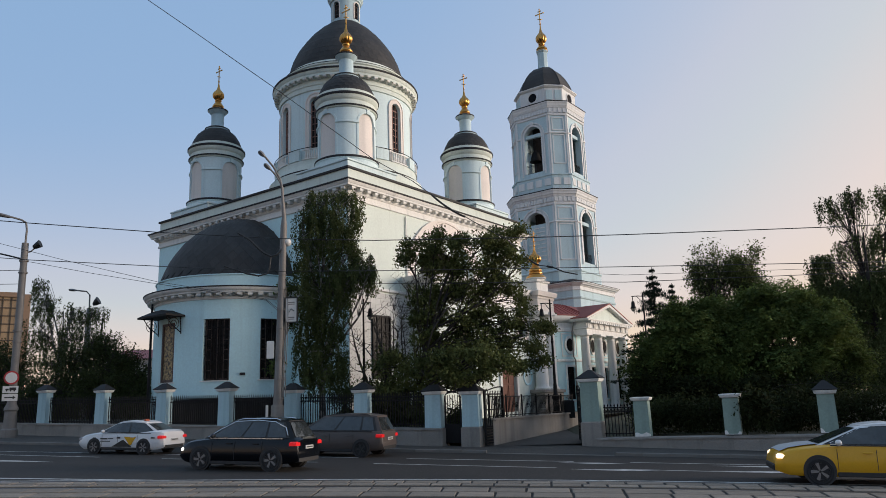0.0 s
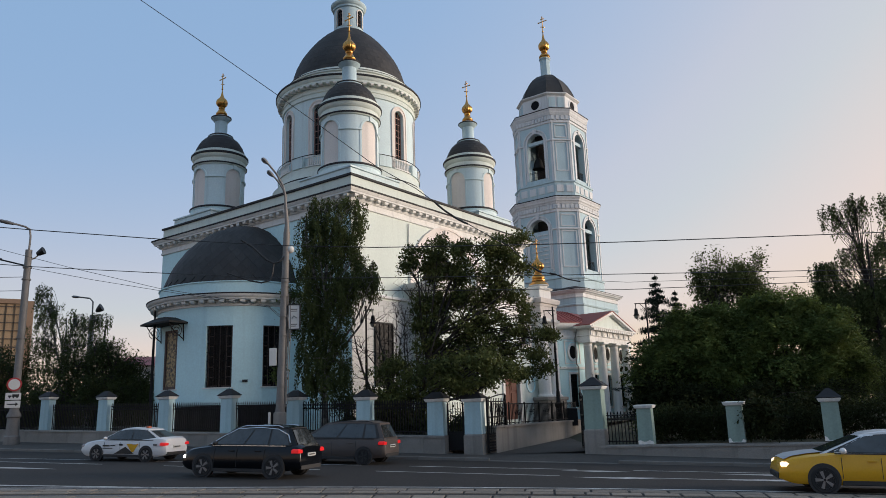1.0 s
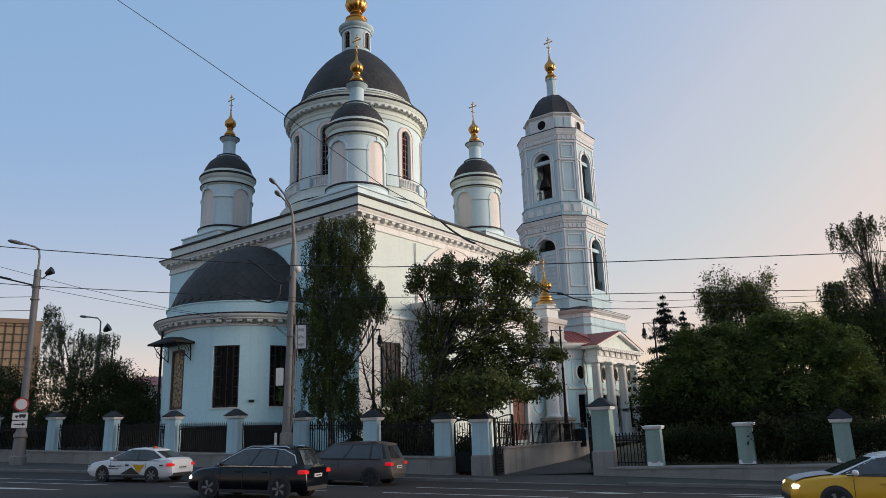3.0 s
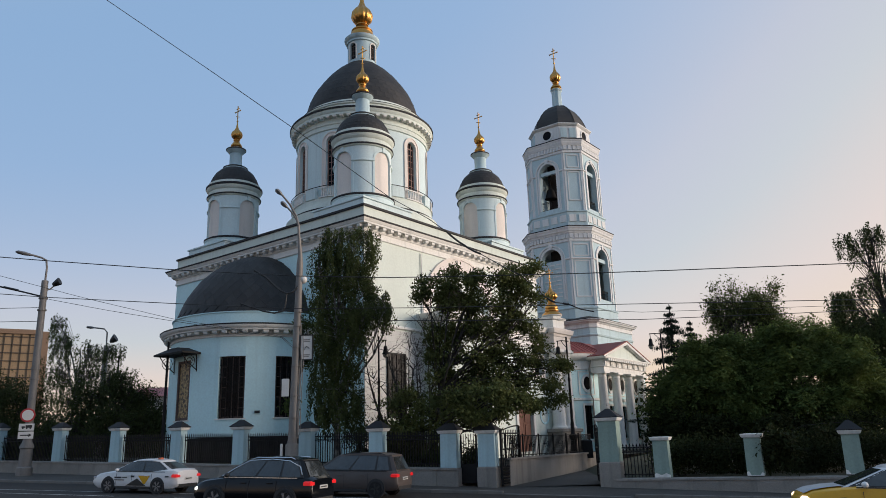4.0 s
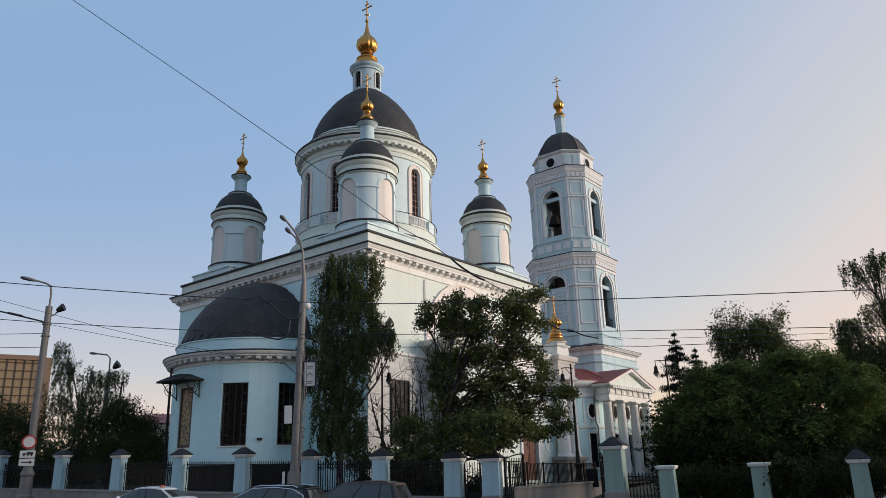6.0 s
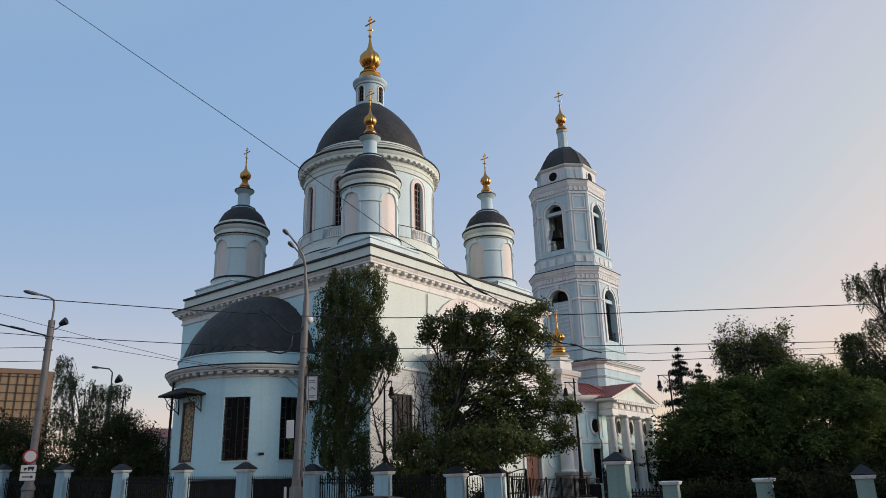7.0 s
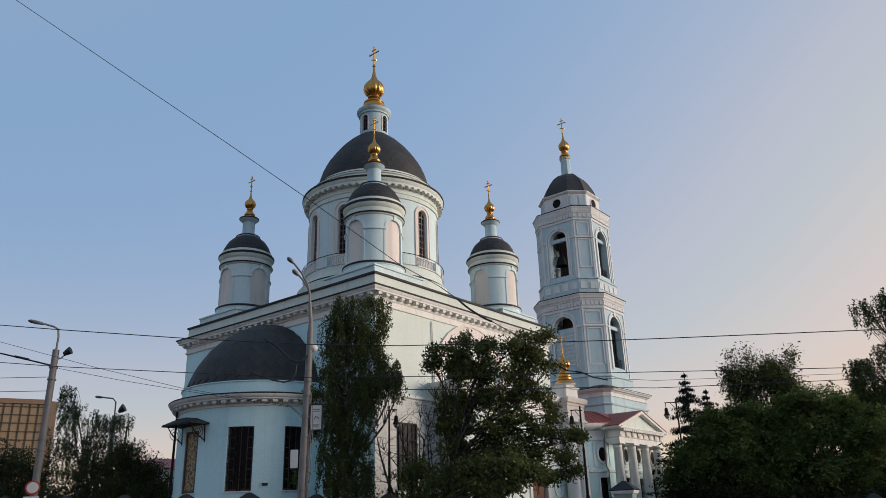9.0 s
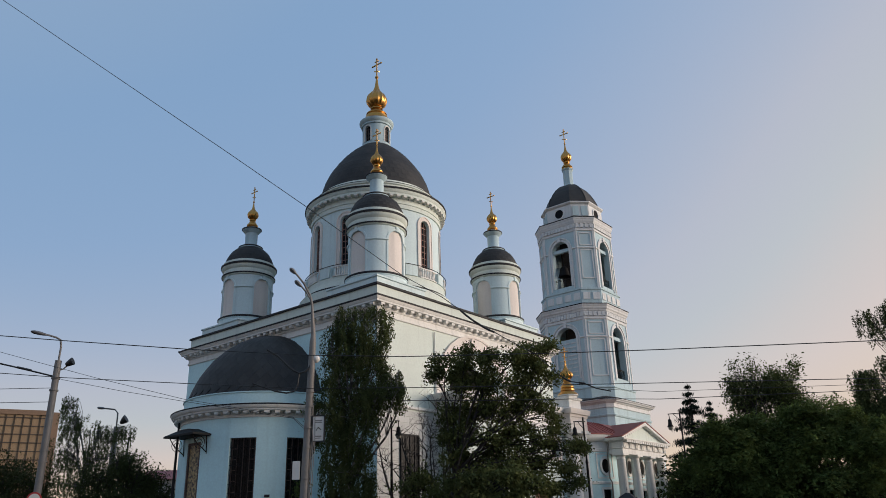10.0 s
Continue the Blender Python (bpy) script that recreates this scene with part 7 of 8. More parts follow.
# bushes behind the fence
for k, (x, y, rx, rz) in enumerate([(-3.3, 36.3, 0.9, 0.9), (-5.0, 36.6, 0.6, 1.2), (-3.7, 37.0, 0.8, 1.35), (-2.7, 36.9, 0.8, 1.2), (-2.2, 35.6, 0.8, 0.7), (-0.9, 34.6, 0.8, 0.6), (0.4, 33.6, 0.35, 0.5)]):
    tree("bush", (x, y, 1.15), [(x, y, 1.15 + rz * 0.9, rx, 0.7, rz, 1)], int(2000 + 2400 * rx * rz), LEAF_D, 0.12, 40 + k, BARK, "low dark bush behind the iron fence", "bush", "fence bushes", 0.04, 2, per=20, spread=0.2)
# park trees right of the gate
tree("ash_tree", (12.0, 36.5, 0.55), [(9.9, 36.0, 4.5, 0.8, 0.9, 0.6, 0.7), (9.7, 36.0, 3.6, 0.7, 0.8, 0.6, 0.6), (10.9, 36.0, 4.3, 1.2, 1.4, 0.9, 1.3), (12.0, 36.4, 5.6, 1.1, 1.3, 0.8, 1.2), (13.2, 36.2, 6.1, 0.8, 1.0, 0.6, 0.7), (12.7, 35.6, 3.9, 1.7, 1.4, 1.3, 2.0), (13.6, 36.2, 5.0, 1.2, 1.2, 0.9, 1.3), (14.0, 36.6, 4.2, 1.1, 1.1, 1.0, 1.2), (12.9, 36.8, 4.9, 1.0, 1.0, 0.9, 1.0)],
     66000, LEAF_L, 0.20, 21, BARK, "dense low ash tree with drooping leaflets beside the gate", group="park trees", trunk_r=0.14, stems=2, per=16, spread=0.09, slim=0.40, clump=7, loose_share=0.12, twigs=12, frond=0.7)
tree("ash_tree", (15.8, 36.0, 0.55), [(14.9, 36.4, 6.3, 1.0, 1.3, 0.8, 1.2), (16.6, 36.2, 6.6, 1.1, 1.3, 0.8, 1.3), (17.9, 36.0, 5.9, 0.9, 1.1, 0.8, 0.9), (15.6, 35.8, 5.0, 1.5, 1.3, 1.0, 1.5), (18.7, 36.0, 4.6, 0.9, 1.1, 0.9, 0.9), (15.0, 35.0, 3.6, 1.6, 1.3, 1.2, 1.8), (17.5, 35.0, 3.5, 1.5, 1.3, 1.3, 1.8), (17.4, 34.6, 4.9, 1.0, 1.0, 0.7, 0.9)],
     78000, LEAF_L, 0.20, 22, BARK, "dense rounded ash tree with lighter yellow-green tips", group="park trees", trunk_r=0.16, stems=2, per=16, spread=0.09, slim=0.40, clump=7, loose_share=0.12, twigs=12, frond=0.7)
# lower ash lobes in darker leaves: the crown's shade is put into the colour
tree("shaded_lower_ash", (13.6, 34.6, 0.55), [(10.2, 35.6, 3.0, 1.05, 1.2, 1.0, 1.3), (11.3, 34.6, 2.1, 1.5, 1.1, 0.9, 1.2), (9.6, 35.2, 2.0, 0.7, 0.7, 0.7, 0.5), (11.75, fence_y(11.75) - 0.1, 1.9, 0.5, 0.4, 0.7, 0.35), (14.0, 33.8, 2.2, 1.4, 1.0, 0.9, 1.0), (16.5, 33.4, 2.0, 1.6, 1.0, 0.9, 1.0)],
     42000, LEAF_S, 0.17, 29, BARK, "lower leaves of the ash trees, coloured dark for shade", "bush", "", 0.07, 4, per=16, spread=0.1, slim=0.45, clump=7, loose_share=0.12, twigs=8, frond=0.5)
tree("poplar", (21.3, 55.0, 0.6), [*[(18.9 + 0.55 * k, 55, 11.6 + 0.9 * math.sin(k * 2.3), 0.16, 0.3, 1.3, 0.13) for k in range(10)], (19.2, 55, 10.6, 0.6, 0.8, 1.4, 0.6), (20.3, 55, 10.6, 0.5, 0.8, 1.5, 0.5), (21.6, 55, 10.8, 0.7, 0.9, 1.5, 0.8), (22.5, 55, 10.8, 0.6, 0.9, 1.3, 0.6), (23.4, 55, 10.0, 1.2, 1.2, 1.4, 1.1), (20.6, 55, 8.2, 2.2, 1.6, 1.8, 1.8), (23.6, 55, 7.8, 2.0, 1.6, 1.6, 1.4), (26.2, 55, 8.8, 1.2, 1.2, 1.2, 0.7), (17.4, 55, 7.6, 1.6, 1.4, 1.2, 0.9), (28, 55, 7.0, 2.0, 1.6, 2.0, 1.0)],
     30000, LEAF_P, 0.2, 23, BARK, "tall ragged park tree behind the limes", trunk_r=0.22, per=24, spread=0.32)
spruce((15.9, 55.5, 1.0), 10.9, 4.2, 24)
spruce((18.1, 58.0, 1.0), 10.0, 4.0, 25)
tree("weeping_birch", (23.6, 40.0, 0.6), [(21.6, 40, 12.4, 0.8, 0.9, 0.5, 0.12), (23.0, 40, 12.9, 0.9, 0.9, 0.6, 0.15), (25.2, 40, 13.1, 1.2, 1.0, 0.7, 0.3), (24.6, 40, 10.6, 1.5, 1.4, 1.1, 0.4), (22.4, 40, 10.2, 0.8, 1.0, 0.7, 0.13), (20.6, 40, 9.2, 0.8, 0.8, 0.5, 0.3), (20.9, 40, 7.6, 1.0, 1.0, 1.1, 1.0), (20.5, 40, 5.8, 1.0, 1.0, 1.2, 1.0),
     (24.6, 40, 8.0, 2.0, 1.6, 1.6, 2.4), (22.2, 40, 7.4, 1.2, 1.2, 1.4, 1.4), (24.2, 40, 5.4, 2.4, 1.6, 1.6, 2.4), (21.9, 39.6, 4.4, 1.6, 1.2, 1.5, 1.4), (24.5, 39.5, 3.0, 2.2, 1.4, 1.2, 1.6)],
     120000, LEAF_B, 0.125, 26, BARK, "tall weeping birch with drooping tips at the park edge", trunk_r=0.2, weep=1.3, per=28)
tree("bush", (20.8, 31.0, 0.6), [(20.6, 32.5, 2.6, 1.8, 1.2, 1.6, 1), (23.4, 31.5, 2.4, 1.8, 1.2, 1.6, 1)], 9000, LEAF_D, 0.14, 27, BARK, "dark tall bush behind the park wall", "bush", "", 0.06, 2, per=22, spread=0.26)
tree("bush", (9.2, 33.2, 0.5), [(9.1, 33.2, 1.3, 0.9, 0.7, 0.7, 1)], 3000, LEAF_D, 0.12, 28, BARK, "low dark bush behind the iron fence", "bush", "fence bushes", 0.04, 2, per=20, spread=0.2)
# left of the apse
tree("weeping_birch", (-27.0, 50.5, 1.8), [(-28.0, 50, 11.2, 0.6, 0.7, 0.7, 0.5), (-27.3, 50, 9.8, 1.0, 1.0, 0.8, 0.9), (-25.6, 50, 9.3, 0.9, 0.9, 0.6, 0.7), (-24.0, 50, 9.1, 1.0, 0.9, 0.6, 0.8), (-27.6, 50, 8.0, 1.5, 1.3, 1.3, 1.6), (-25.4, 50, 7.4, 1.6, 1.3, 1.2, 1.7), (-23.3, 50, 7.2, 1.0, 1.0, 1.1, 0.9), (-26.5, 50, 5.6, 2.4, 1.5, 1.3, 2.0)],
     17000, LEAF_B, 0.125, 31, BIRCHB, "weeping birch with pale drooping tips beyond the apse", trunk_r=0.16, weep=1.2, per=28)
tree("lime_tree", (-29.8, 49.5, 1.9), [(-31.5, 50, 6.4, 1.8, 1.4, 1.3, 1.4), (-34.2, 50, 6.6, 1.6, 1.3, 1.2, 1.0), (-29.2, 49, 5.6, 1.6, 1.3, 1.4, 1.4), (-30.5, 48.4, 3.8, 2.4, 1.4, 1.6, 2.0), (-33.5, 49.5, 4.6, 2.0, 1.4, 2.0, 1.6)],
     18000, LEAF_D, 0.17, 32, BARK, "dark lime tree behind the churchyard fence", group="yard trees", trunk_r=0.16, stems=2, per=24, spread=0.3)
tree("lilac", (-22.0, 46.8, 1.75), [(-23.8, 47.5, 5.6, 1.5, 1.2, 1.2, 1.3), (-21.6, 47, 6.2, 1.4, 1.2, 1.1, 1.2), (-20.2, 46.5, 5.5, 0.8, 0.9, 0.8, 0.6), (-19.2, 46, 4.0, 0.9, 1.0, 1.1, 0.9), *[(-22.4 + 0.75 * k, 46.6, 6.9 - 0.42 * k, 0.14, 0.2, 0.7, 0.07) for k in range(6)], (-21.4, 45.8, 3.8, 2.0, 1.2, 1.5, 1.8), (-24.4, 46.6, 3.6, 1.8, 1.2, 1.5, 1.6), (-19.0, 45.2, 3.0, 1.0, 0.9, 1.0, 0.9)],
     24000, LEAF_D, 0.15, 33, BARK, "tall dark lilac thicket beside the apse", "shrub", "yard trees", 0.09, 4, per=22, spread=0.28)
tree("bush", (-26.5, 46.6, 1.75), [(-26.8, 47, 3.2, 2.0, 1.1, 1.5, 1.2), (-29.2, 48, 3.2, 1.8, 1.1, 1.5, 1.0)], 9000, LEAF_D, 0.14, 34, BARK, "dark bush filling the fence panels", "bush", "fence bushes", 0.05, 3, per=22, spread=0.26)
tree("creeper", (-8.3, 37.4, 1.2), [(-8.15, 37.4, 8.0, 0.35, 0.4, 0.8, 1.0), (-8.0, 37.4, 6.6, 0.4, 0.4, 0.6, 0.8), (-8.5, 37.4, 4.3, 0.35, 0.4, 0.5, 0.5)], 1700, LEAF_L, 0.13, 35, BARK, "young green sapling beside the tram pole", "tree", "", 0.04, 1, per=16, spread=0.16)


# ---- far woods, added to block the bright horizon under the crowns ----
def far_woods(x0, x1, y0, y1, z, h, n, seed, label):
    rng = np.random.default_rng(seed)
    k = n // 24
    c = np.stack([rng.uniform(x0, x1, k), rng.uniform(0, 1, k), rng.uniform(0, 1, k) ** 0.8], 1)
    top = h * (0.75 + 0.25 * np.sin(c[:, 0] * 0.55 + seed) * np.cos(c[:, 0] * 0.23))
    pts = np.stack([c[:, 0], y0 + (y1 - y0) * c[:, 1], z + c[:, 2] * top], 1)
    pts = (pts[:, None, :] + rng.normal(size=(k, 24, 3)) * 0.55).reshape(-1, 3)
    ob = new("far_woods", leaf_mesh("far_woods", pts, rng.normal(size=(len(pts), 3)), 0.5, rng, LEAF_D))
    return tagged(ob, label, "woods", "", "stuff")


far_woods(16.0, 95, 60, 72, 0.6, 7.0, 42000, 3, "added woods blocking the bright horizon behind the trees")
far_woods(-75, -17, 58, 66, 1.0, 5.0, 30000, 4, "added shrubs blocking the bright horizon behind the fence")
# these leaves carry the shade under the trees in their colour
tree("bush", (11.0, 33.4, 0.55), [(9.6, 32.2, 1.2, 1.3, 0.6, 0.8, 1), (10.9, 31.6, 1.3, 1.3, 0.6, 0.9, 1), (12.3, 30.9, 1.3, 1.3, 0.6, 0.9, 1), (13.7, 30.2, 1.3, 1.3, 0.6, 0.9, 1), (15.1, 29.5, 1.3, 1.3, 0.6, 0.9, 1), (16.6, 28.7, 1.3, 1.3, 0.6, 0.9, 1), (18.1, 27.9, 1.3, 1.3, 0.6, 0.9, 1), (19.6, 27.2, 1.3, 1.3, 0.6, 0.9, 1)], 30000, LEAF_S, 0.12, 29, BARK, "low undergrowth in shade-dark leaves behind the park wall", "bush", "", 0.03, 3, per=22, spread=0.24, twigs=2)
# added to close bright gaps under the crowns; shade is in the leaf colour
tree("gap_filling_thicket", (14.0, 40.5, 0.6), [(10.9, 40.0, 2.0, 1.2, 0.8, 1.2, 1), (12.6, 40.0, 2.4, 1.4, 0.8, 1.5, 1), (14.6, 40.0, 2.5, 1.5, 0.8, 1.6, 1), (16.8, 40.0, 2.5, 1.6, 0.8, 1.6, 1), (19.0, 40.0, 2.5, 1.6, 0.8, 1.6, 1)], 26000, LEAF_S, 0.17, 37, BARK, "added thicket in shade-dark leaves closing bright gaps under the ash trees", "shrub", "", 0.05, 4, per=22, spread=0.28)
tree("lilac", (14.6, 52.0, 0.8), [(14.5, 52, 4.2, 0.8, 1.0, 1.0, 0.8), (14.7, 52, 2.6, 0.9, 1.0, 1.2, 1.0), (15.6, 52, 5.0, 1.0, 1.0, 1.0, 0.9)], 9000, LEAF_D, 0.16, 36, BARK, "dark shrub filling the gap beside the columned porch", "shrub", "yard trees", 0.06, 3, per=22, spread=0.26)


# ---- vehicles standing in the lanes ----
def paint(name, col, rough=0.25):
    m = mat(name, col, rough, 0.0, vary=0.04, scale=1.5, fine=20, bump=0.0, spec=0.3)
    m.node_tree.nodes["Principled BSDF"].inputs["Coat Weight"].default_value = 0.06
    return m


def glow(name, col, strength):
    m = mat(name, col, 0.3, 0.0, vary=0.05, bump=0.0)
    b = m.node_tree.nodes["Principled BSDF"]
    b.inputs["Emission Color"].default_value, b.inputs["Emission Strength"].default_value = (*col, 1), strength
    return m


TYRE = mat("black_tyre", (0.015, 0.015, 0.016), 0.8, vary=0.15, bump=0.3)
RIMM = mat("grey_alloy", (0.22, 0.22, 0.225), 0.4, 0.7, vary=0.1)
RIMD = mat("dark_steel_rim", (0.05, 0.05, 0.05), 0.5, 0.5, vary=0.1)
TRIM = mat("black_plastic_trim", (0.02, 0.02, 0.021), 0.6, vary=0.1)
CHROME = mat("chrome_strip", (0.6, 0.6, 0.6), 0.2, 1.0, vary=0.05)
CARGLASS = mat("tinted_car_glass", (0.035, 0.042, 0.047), 0.04, 0.0, vary=0.3, scale=2.5, fine=4, bump=0.0, spec=0.8)
TAIL = glow("lit_tail_lamp", (0.5, 0.01, 0.012), 0.12)
TAILOFF = mat("red_tail_lamp", (0.22, 0.01, 0.012), 0.2, vary=0.1)
HEADW = glow("lit_white_headlamp", (1.0, 0.95, 0.8), 0.6)
HEADY = glow("lit_warm_headlamp", (1.0, 0.72, 0.4), 0.45)
HEADOFF = mat("clear_headlamp", (0.4, 0.4, 0.42), 0.15, 0.3, vary=0.1)
ORANGE = mat("orange_taxi_lamp", (0.42, 0.10, 0.04), 0.4, vary=0.1)
YELLOW = paint("taxi_yellow", (0.62, 0.33, 0.02))
WHITEP = paint("car_white", (0.66, 0.66, 0.66))
PLATE = mat("number_plate", (0.5, 0.5, 0.48), 0.5)


def car(name, loc, yaw, pitch, L, W, H, deck, base, roof, belt, body_m, label, wheels, wr=0.325, head=HEADOFF, tail=TAILOFF, rim=RIMM, roof_m=None, lower_m=None, rails=False, chrome=False, taxi=None, pillars=(), fork=10, size=1.0):
    """x runs forward. deck: body top along the length; base, roof: (rear, front, half width) of the glasshouse."""
    ob = new(name)
    ob.matrix_world = pose(*loc, 0, 0, yaw) @ pose(0, 0, 0, 0, pitch, 0) @ Matrix.Scale(size, 4)
    tagged(ob, label, "car", "cars in the street")
    hw = W / 2
    bm = bmesh.new()
    rings = []
    for x, z in deck:
        e = min(1, (L / 2 - abs(x)) / 0.55)
        k = 1 - 0.16 * (1 - max(0, e)) ** 2
        lo = 0.2 + 0.14 * (1 - max(0, e)) ** 2
        z = max(z, lo + 0.2)
        half = [(hw * k - 0.10, lo), (hw * k - 0.01, lo + 0.10), (hw * k, lo + (z - lo) * 0.45), (hw * k - 0.015, lo + (z - lo) * 0.72), (hw * k - 0.06, z - 0.05), (hw * k - 0.17, z), (hw * k * 0.4, z + 0.025)]
        rings.append([(x, -y, q) for y, q in half] + [(x, y, q) for y, q in reversed(half)])
    loft(bm, rings)
    body = part("body", bm, body_m, ob, "", True)

    def edge(t, u, side):
        """Glasshouse surface: t along from rear to front, u up."""
        b0, b1, bw = base
        r0, r1, rw = roof
        x = (b0 + (b1 - b0) * t) * (1 - u) + (r0 + (r1 - r0) * t) * u
        w = bw * (1 - u) + rw * u - (0.10 * (abs(2 * t - 1) ** 3))
        z = belt * (1 - u) + (H - 0.06 + 0.05 * (1 - (2 * t - 1) ** 2)) * u
        return (x, side * w, z)

    T = [i / 10 for i in range(11)]
    rm = roof_m or body_m
    bm = bmesh.new()
    loft(bm, [[edge(t, u, -1) for t in T] + [edge(t, u, 1) for t in reversed(T)] for u in (-0.12, 0.25, 0.5, 0.75, 1.0)])
    part("cabin", bm, rm, ob, "painted window frames and pillars", True)
    bm = bmesh.new()
    ro = [edge(t, 1.0, -1) for t in T] + [edge(t, 1.0, 1) for t in reversed(T)]
    cx = (roof[0] + roof[1]) / 2

    def grow(k, dz):
        return [(cx + (x - cx) * k, y * k, z + dz) for x, y, z in ro]

    loft(bm, [grow(0.995, -0.05), grow(1.012, -0.015), grow(1.0, 0.015), grow(0.9, 0.04), grow(0.7, 0.055), grow(0.4, 0.062)])
    part("roof", bm, rm, ob, "", True)

    def side_pane(name, a, b, u0, u1, off, material, side, label):
        """A pane lying on the cabin's side, between shares a and b of its length."""
        bm = bmesh.new()
        grid = [[edge(a + (b - a) * i / 5, u0 + (u1 - u0) * k / 3, side) for i in range(6)] for k in range(4)]
        loft(bm, [[(x, y + side * off, z) for x, y, z in row] for row in grid], False, None, False)
        part(name, bm, material, ob, label, True)

    def end_pane(name, t, out, label):
        """The windscreen or the rear window."""
        bm = bmesh.new()
        rows_ = []
        for k in range(5):
            u = 0.04 + 0.86 * k / 4
            x, y, z = edge(t, u, 1)
            rows_.append([(x + out * (1 + 1.2 * (1 - q * q)), y * 0.92 * q, z + 0.006) for q in (-1, -0.5, 0, 0.5, 1)])
        loft(bm, rows_, False, None, False)
        part(name, bm, CARGLASS, ob, label, True)

    end_pane("windscreen", 1.0, 0.016, "tinted windscreen")
    end_pane("rear_window", 0.0, -0.016, "tinted rear window")
    stops = [0.07, *sorted(pillars), 0.95]
    for side in (-1, 1):
        side_pane("window_surround", 0.05, 0.97, 0.0, 0.93, 0.006, TRIM, side, "black window surround")
        for a, b in zip(stops, stops[1:]):
            side_pane("side_window", a + 0.012, b - 0.012, 0.04, 0.88, 0.012, CARGLASS, side, "tinted side window")
        bm = bmesh.new()
        loft(bm, [[(x, side * (hw - 0.055 + o), belt - 0.03 + q) for o, q in ((0, 0), (0.012, 0), (0.012, 0.03), (0, 0.03))] for x in (base[0] + 0.35, 0, base[1] - 0.25)])
        part("waist_strip", bm, CHROME if chrome else TRIM, ob)
        bm = bmesh.new()
        loft(bm, [[(x, side * (hw + o), z) for o, z in ((-0.05, 0.2), (0.008, 0.22), (0.008, 0.31), (-0.05, 0.33))] for x in (wheels[0] + 0.4, wheels[1] - 0.4)])
        part("sill", bm, TRIM, ob)
        mx = base[1] - 0.42
        bm = bmesh.new()
        bmesh.ops.create_uvsphere(bm, u_segments=12, v_segments=8, radius=0.1, matrix=pose(mx, side * (hw + 0.07), belt + 0.06) @ Matrix.Diagonal((0.8, 1.1, 0.75, 1)))
        part("mirror", bm, rm if taxi else TRIM, ob, "", True)
        for x in (0.25, -0.75):
            bm = bmesh.new()
            bbox(bm, x - 0.1, x + 0.1, side * (hw + 0.012) - 0.012, side * (hw + 0.012) + 0.012, belt - 0.2, belt - 0.165, 0.008)
            part("door_handle", bm, body_m, ob)
        for x in (wheels[1] - 0.42, 0.05, wheels[0] + 0.35):
            bm = bmesh.new()
            box(bm, x - 0.006, x + 0.006, side * (hw - 0.003) - 0.004, side * (hw - 0.003) + 0.004, 0.36, belt - 0.1)
            part("door_seam", bm, TRIM, ob)
        # lamps
        bm = bmesh.new()
        bbox(bm, L / 2 - 0.42, L / 2 - 0.07, side * (hw - 0.18) - 0.1, side * (hw - 0.18) + 0.1, 0.62, 0.73, 0.04)
        part("headlight", bm, head, ob, "headlamp", True)
        bm = bmesh.new()
        bbox(bm, -L / 2 + 0.0, -L / 2 + 0.26, side * (hw - 0.16) - 0.15, side * (hw - 0.16) + 0.135, belt - 0.24, belt - 0.11, 0.035)
        part("tail_light", bm, tail, ob, "red tail lamp", True)
        for x in wheels:
            bm = bmesh.new()
            mm = pose(x, side * (hw - 0.06), wr + 0.02, 90)
            bmesh.ops.create_cone(bm, cap_ends=True, segments=32, radius1=wr + 0.05, radius2=wr + 0.05, depth=0.13, matrix=mm)
            part("wheel_arch", bm, TRIM, ob)
            bm = bmesh.new()
            prof = [(wr * 0.62, -0.10), (wr * 0.9, -0.11), (wr * 0.98, -0.08), (wr, -0.03), (wr, 0.03), (wr * 0.98, 0.08), (wr * 0.9, 0.11), (wr * 0.62, 0.10)]
            lathe(bm, prof, 32)
            for v in bm.verts:
                v.co = pose(x, side * (hw - 0.085), wr, 90) @ v.co
            wh = part("wheel", bm, TYRE, ob, "black tyre", True)
            bm = bmesh.new()
            for k in range(fork):
                a = 2 * math.pi * k / fork
                loft(bm, [[tuple(pose(x, side * (hw + 0.012), wr, 90, 0, 0) @ Vector((r * math.cos(a + s * w), r * math.sin(a + s * w), h))) for s, h in ((-1, -0.015), (1, -0.015), (1, 0.012), (-1, 0.012))] for r, w in ((wr * 0.10, 0.5), (wr * 0.3, 0.30), (wr * 0.66, 0.19))])
            rg = [[tuple(pose(x, side * hw, wr, 90) @ Vector((r * math.cos(k * math.pi / 14), r * math.sin(k * math.pi / 14), h))) for k in range(28)] for r, h in ((wr * 0.60, -0.03), (wr * 0.60, 0.03), (wr * 0.69, 0.03), (wr * 0.69, -0.03))]
            loft(bm, rg, False)
            part("rim", bm, rim, wh, "spoked rim")
        if rails:
            bm = bmesh.new()
            tube(bm, [edge(0.12, 1.0, side), *[(edge(t, 1.0, side)[0], edge(t, 1.0, side)[1] * 0.94, H + 0.02) for t in (0.2, 0.5, 0.8)], edge(0.9, 1.0, side)], 0.018, 6)
            part("roof_rail", bm, CHROME if chrome else TRIM, ob)
        if chrome:
            bm = bmesh.new()
            tube(bm, [(p[0], p[1] + side * 0.015, p[2]) for p in [edge(t, u, side) for t, u in ((0.98, 0.02), (0.97, 0.5), (0.9, 0.93), (0.5, 0.96), (0.2, 0.9), (0.06, 0.6), (0.06, 0.15))]], 0.02, 6)
            part("window_trim", bm, CHROME, ob)
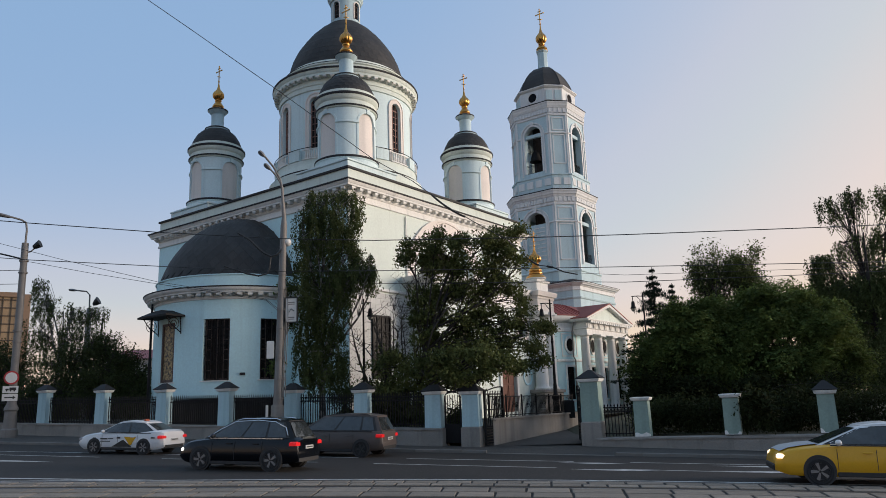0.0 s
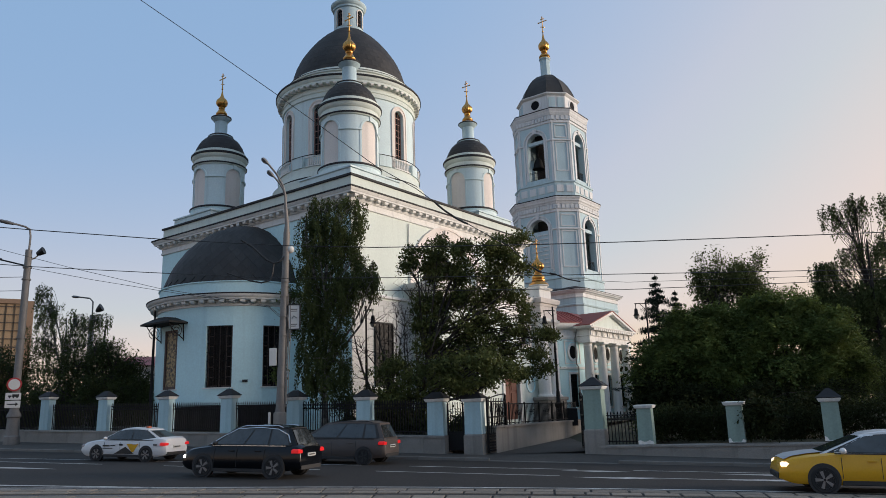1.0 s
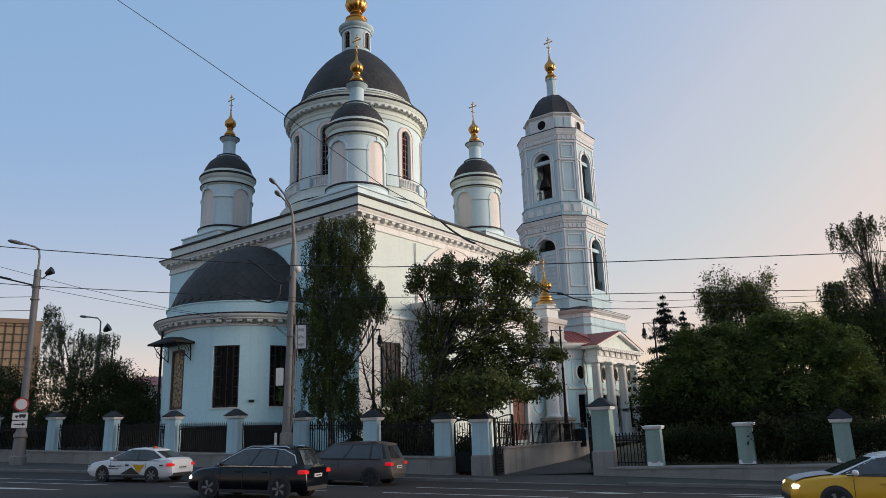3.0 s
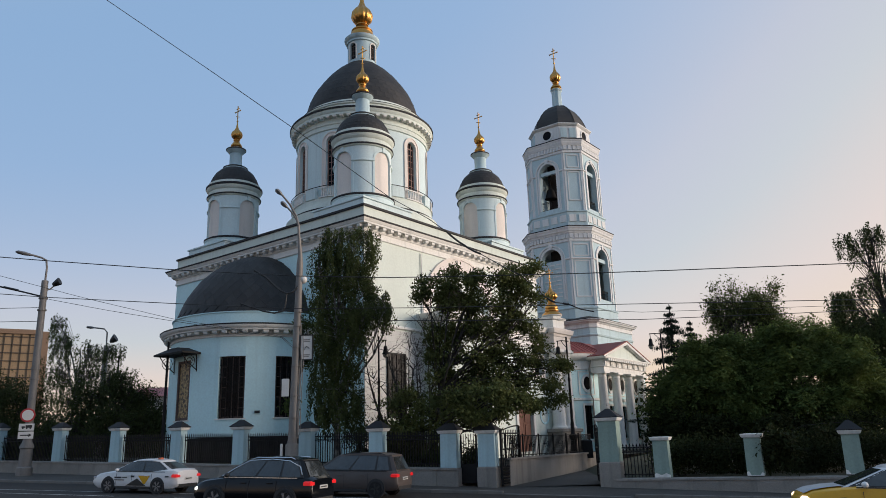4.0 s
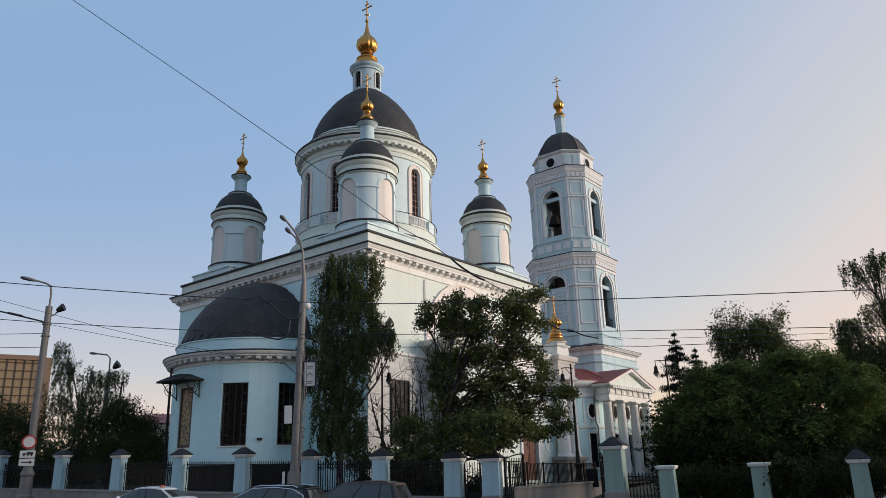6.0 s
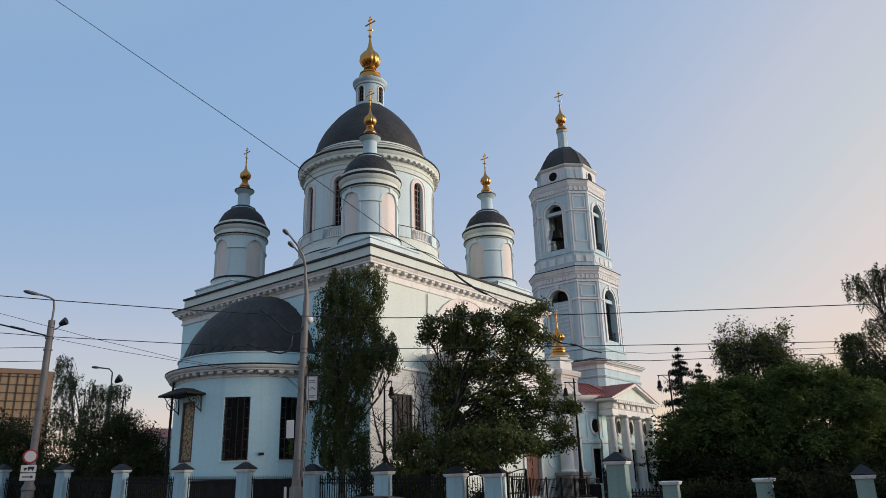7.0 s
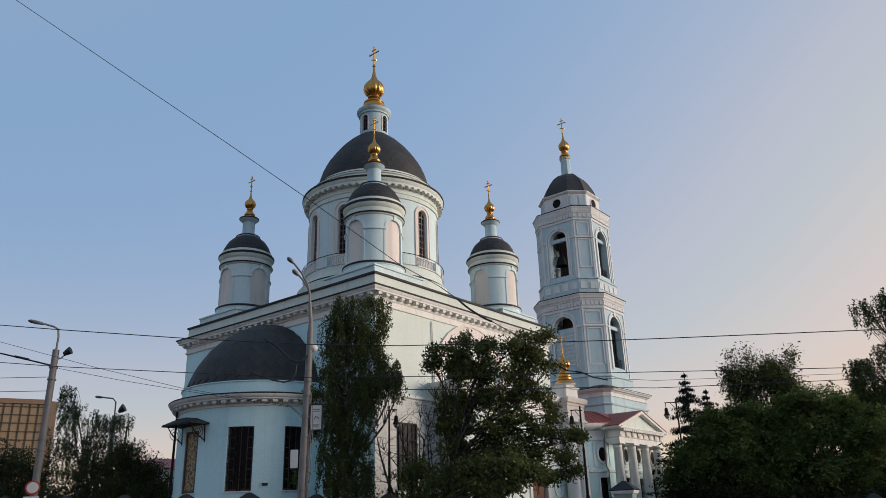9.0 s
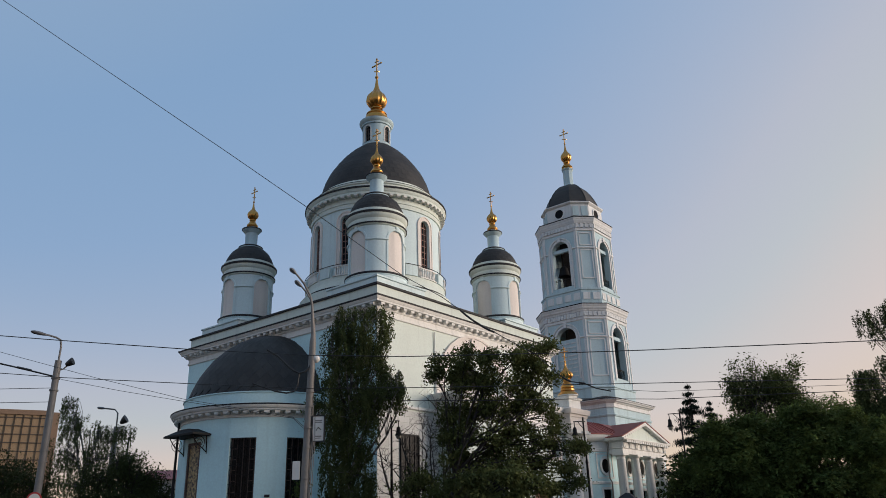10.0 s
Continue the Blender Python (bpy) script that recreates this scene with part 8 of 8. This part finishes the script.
    for x0, x1, zz, m in ((L / 2 - 0.10, L / 2 + 0.01, 0.32, TRIM), (-L / 2 - 0.01, -L / 2 + 0.12, 0.30, TRIM)):
        bm = bmesh.new()
        bbox(bm, x0, x1, -hw * 0.74, hw * 0.74, zz, zz + 0.16, 0.04)
        part("bumper_trim", bm, m, ob)
    bm = bmesh.new()
    bbox(bm, -L / 2 - 0.025, -L / 2 + 0.05, -0.26, 0.26, belt - 0.36, belt - 0.25, 0.01)
    pl2 = part("number_plate", bm, PLATE, ob)
    bm = bmesh.new()
    box(bm, -L / 2 - 0.03, -L / 2 - 0.026, -0.2, 0.2, belt - 0.325, belt - 0.285)
    part("plate_bar", bm, BLACK, pl2)
    if taxi:
        bm = bmesh.new()
        bbox(bm, taxi - 0.06, taxi + 0.06, -0.12, 0.12, H + 0.01, H + 0.09, 0.03)
        part("taxi_sign", bm, ORANGE, ob, "orange roof sign", True)
    return ob


YAW, PIT = 162.8, -1.66


def ground_at(x, y):
    return (x, y, road_z(x, y))


SED = [(-2.33, 0.74), (-2.3, 0.98), (-2.12, 1.06), (-1.7, 1.05), (-1.0, 0.99), (0.0, 0.97), (0.85, 0.97), (1.1, 0.96), (1.6, 0.91), (2.0, 0.84), (2.22, 0.75), (2.33, 0.6)]
oc = car("taxi_car", ground_at(-13.25, 31.5), 163.5, PIT, 4.66, 1.80, 1.46, SED, (-2.05, 1.25, 0.80), (-1.15, 0.3, 0.62), 0.96, WHITEP, "white liftback taxi with yellow and black door graphics", (-1.36, 1.34), tail=TAIL, rim=RIMM, taxi=-0.75, pillars=(0.47,), fork=6, size=0.89)
for side in (-1, 1):
    bm = bmesh.new()
    y = side * 0.909
    loft(bm, [[(x, yy, z) for x, z in ((-0.75, 0.34), (0.35, 0.34), (-0.25, 0.66))] for yy in (y - 0.004, y + 0.004)])
    part("door_graphic", bm, BLACK, oc, "black triangle graphic")
    bm = bmesh.new()
    loft(bm, [[(x, yy, z) for x, z in ((-0.95, 0.78), (-0.30, 0.78), (-0.62, 0.42), (-0.7, 0.42))] for yy in (y - 0.002, y + 0.006)])
    part("door_graphic", bm, YELLOW, oc, "yellow wedge graphic")
    for x0, x1, z0, z1 in ((0.62, 1.0, 0.66, 0.72), (0.3, 0.58, 0.68, 0.72), (0.45, 1.0, 0.56, 0.6), (-1.95, -1.75, 0.72, 0.78), (-0.1, 0.1, 0.7, 0.78), (1.25, 1.42, 0.68, 0.74)):
        bm = bmesh.new()
        box(bm, x0, x1, y - 0.003, y + 0.004, z0, z1)
        part("lettering_bar", bm, TRIM, oc, "dark lettering bar")
MPV = [(-2.2, 0.62), (-2.18, 0.95), (-2.05, 1.04), (-1.2, 1.03), (0.0, 1.01), (0.9, 0.99), (1.25, 0.97), (1.7, 0.91), (2.0, 0.83), (2.15, 0.72), (2.2, 0.55)]
car("mpv_car", ground_at(-4.3, 29.6), YAW, PIT, 4.4, 1.79, 1.64, MPV, (-2.12, 1.45, 0.80), (-1.85, 0.45, 0.62), 1.01, paint("brown_grey_metallic", (0.085, 0.070, 0.064), 0.38), "brown-grey compact people carrier with headlights on", (-1.33, 1.34), 0.32, HEADY, TAIL, RIMD, rails=True, pillars=(0.24, 0.56), fork=5, size=0.95)
SUV = [(-2.25, 0.7), (-2.23, 0.98), (-2.1, 1.08), (-1.2, 1.08), (0.0, 1.05), (0.9, 1.04), (1.2, 1.03), (1.7, 0.97), (2.05, 0.88), (2.2, 0.74), (2.25, 0.55)]
car("suv_car", ground_at(-6.4, 24.25), YAW, PIT, 4.49, 1.84, 1.66, SUV, (-2.1, 1.25, 0.82), (-1.75, 0.35, 0.63), 1.06, paint("black_metallic", (0.003, 0.004, 0.006), 0.18), "black compact off-roader with chrome window trim", (-1.34, 1.34), 0.36, HEADW, TAIL, RIMM, rails=True, chrome=True, pillars=(0.3, 0.58), fork=5, size=0.93)
tx = car("taxi_car", ground_at(10.6, 19.4), YAW + 2, PIT, 4.7, 1.82, 1.46, SED, (-1.95, 1.3, 0.80), (-1.0, 0.25, 0.60), 0.96, YELLOW, "yellow saloon taxi with white roof and bonnet", (-1.36, 1.34), head=HEADY, taxi=-0.7, roof_m=WHITEP, pillars=(0.47,), fork=5)
bm = bmesh.new()
loft(bm, [[(x, y, z + 0.012) for y in (-0.68, -0.3, 0.3, 0.68)] for x, z in ((1.1, 0.985), (1.6, 0.935), (2.0, 0.865), (2.2, 0.78))], False, None, False)
part("bonnet", bm, WHITEP, tx, "white bonnet panel", True)
bm = bmesh.new()
loft(bm, [[(x, y, z + 0.012) for y in (-0.68, -0.3, 0.3, 0.68)] for x, z in ((-2.27, 1.03), (-2.1, 1.085), (-1.7, 1.075))], False, None, False)
part("boot_lid", bm, WHITEP, tx, "white boot lid", True)
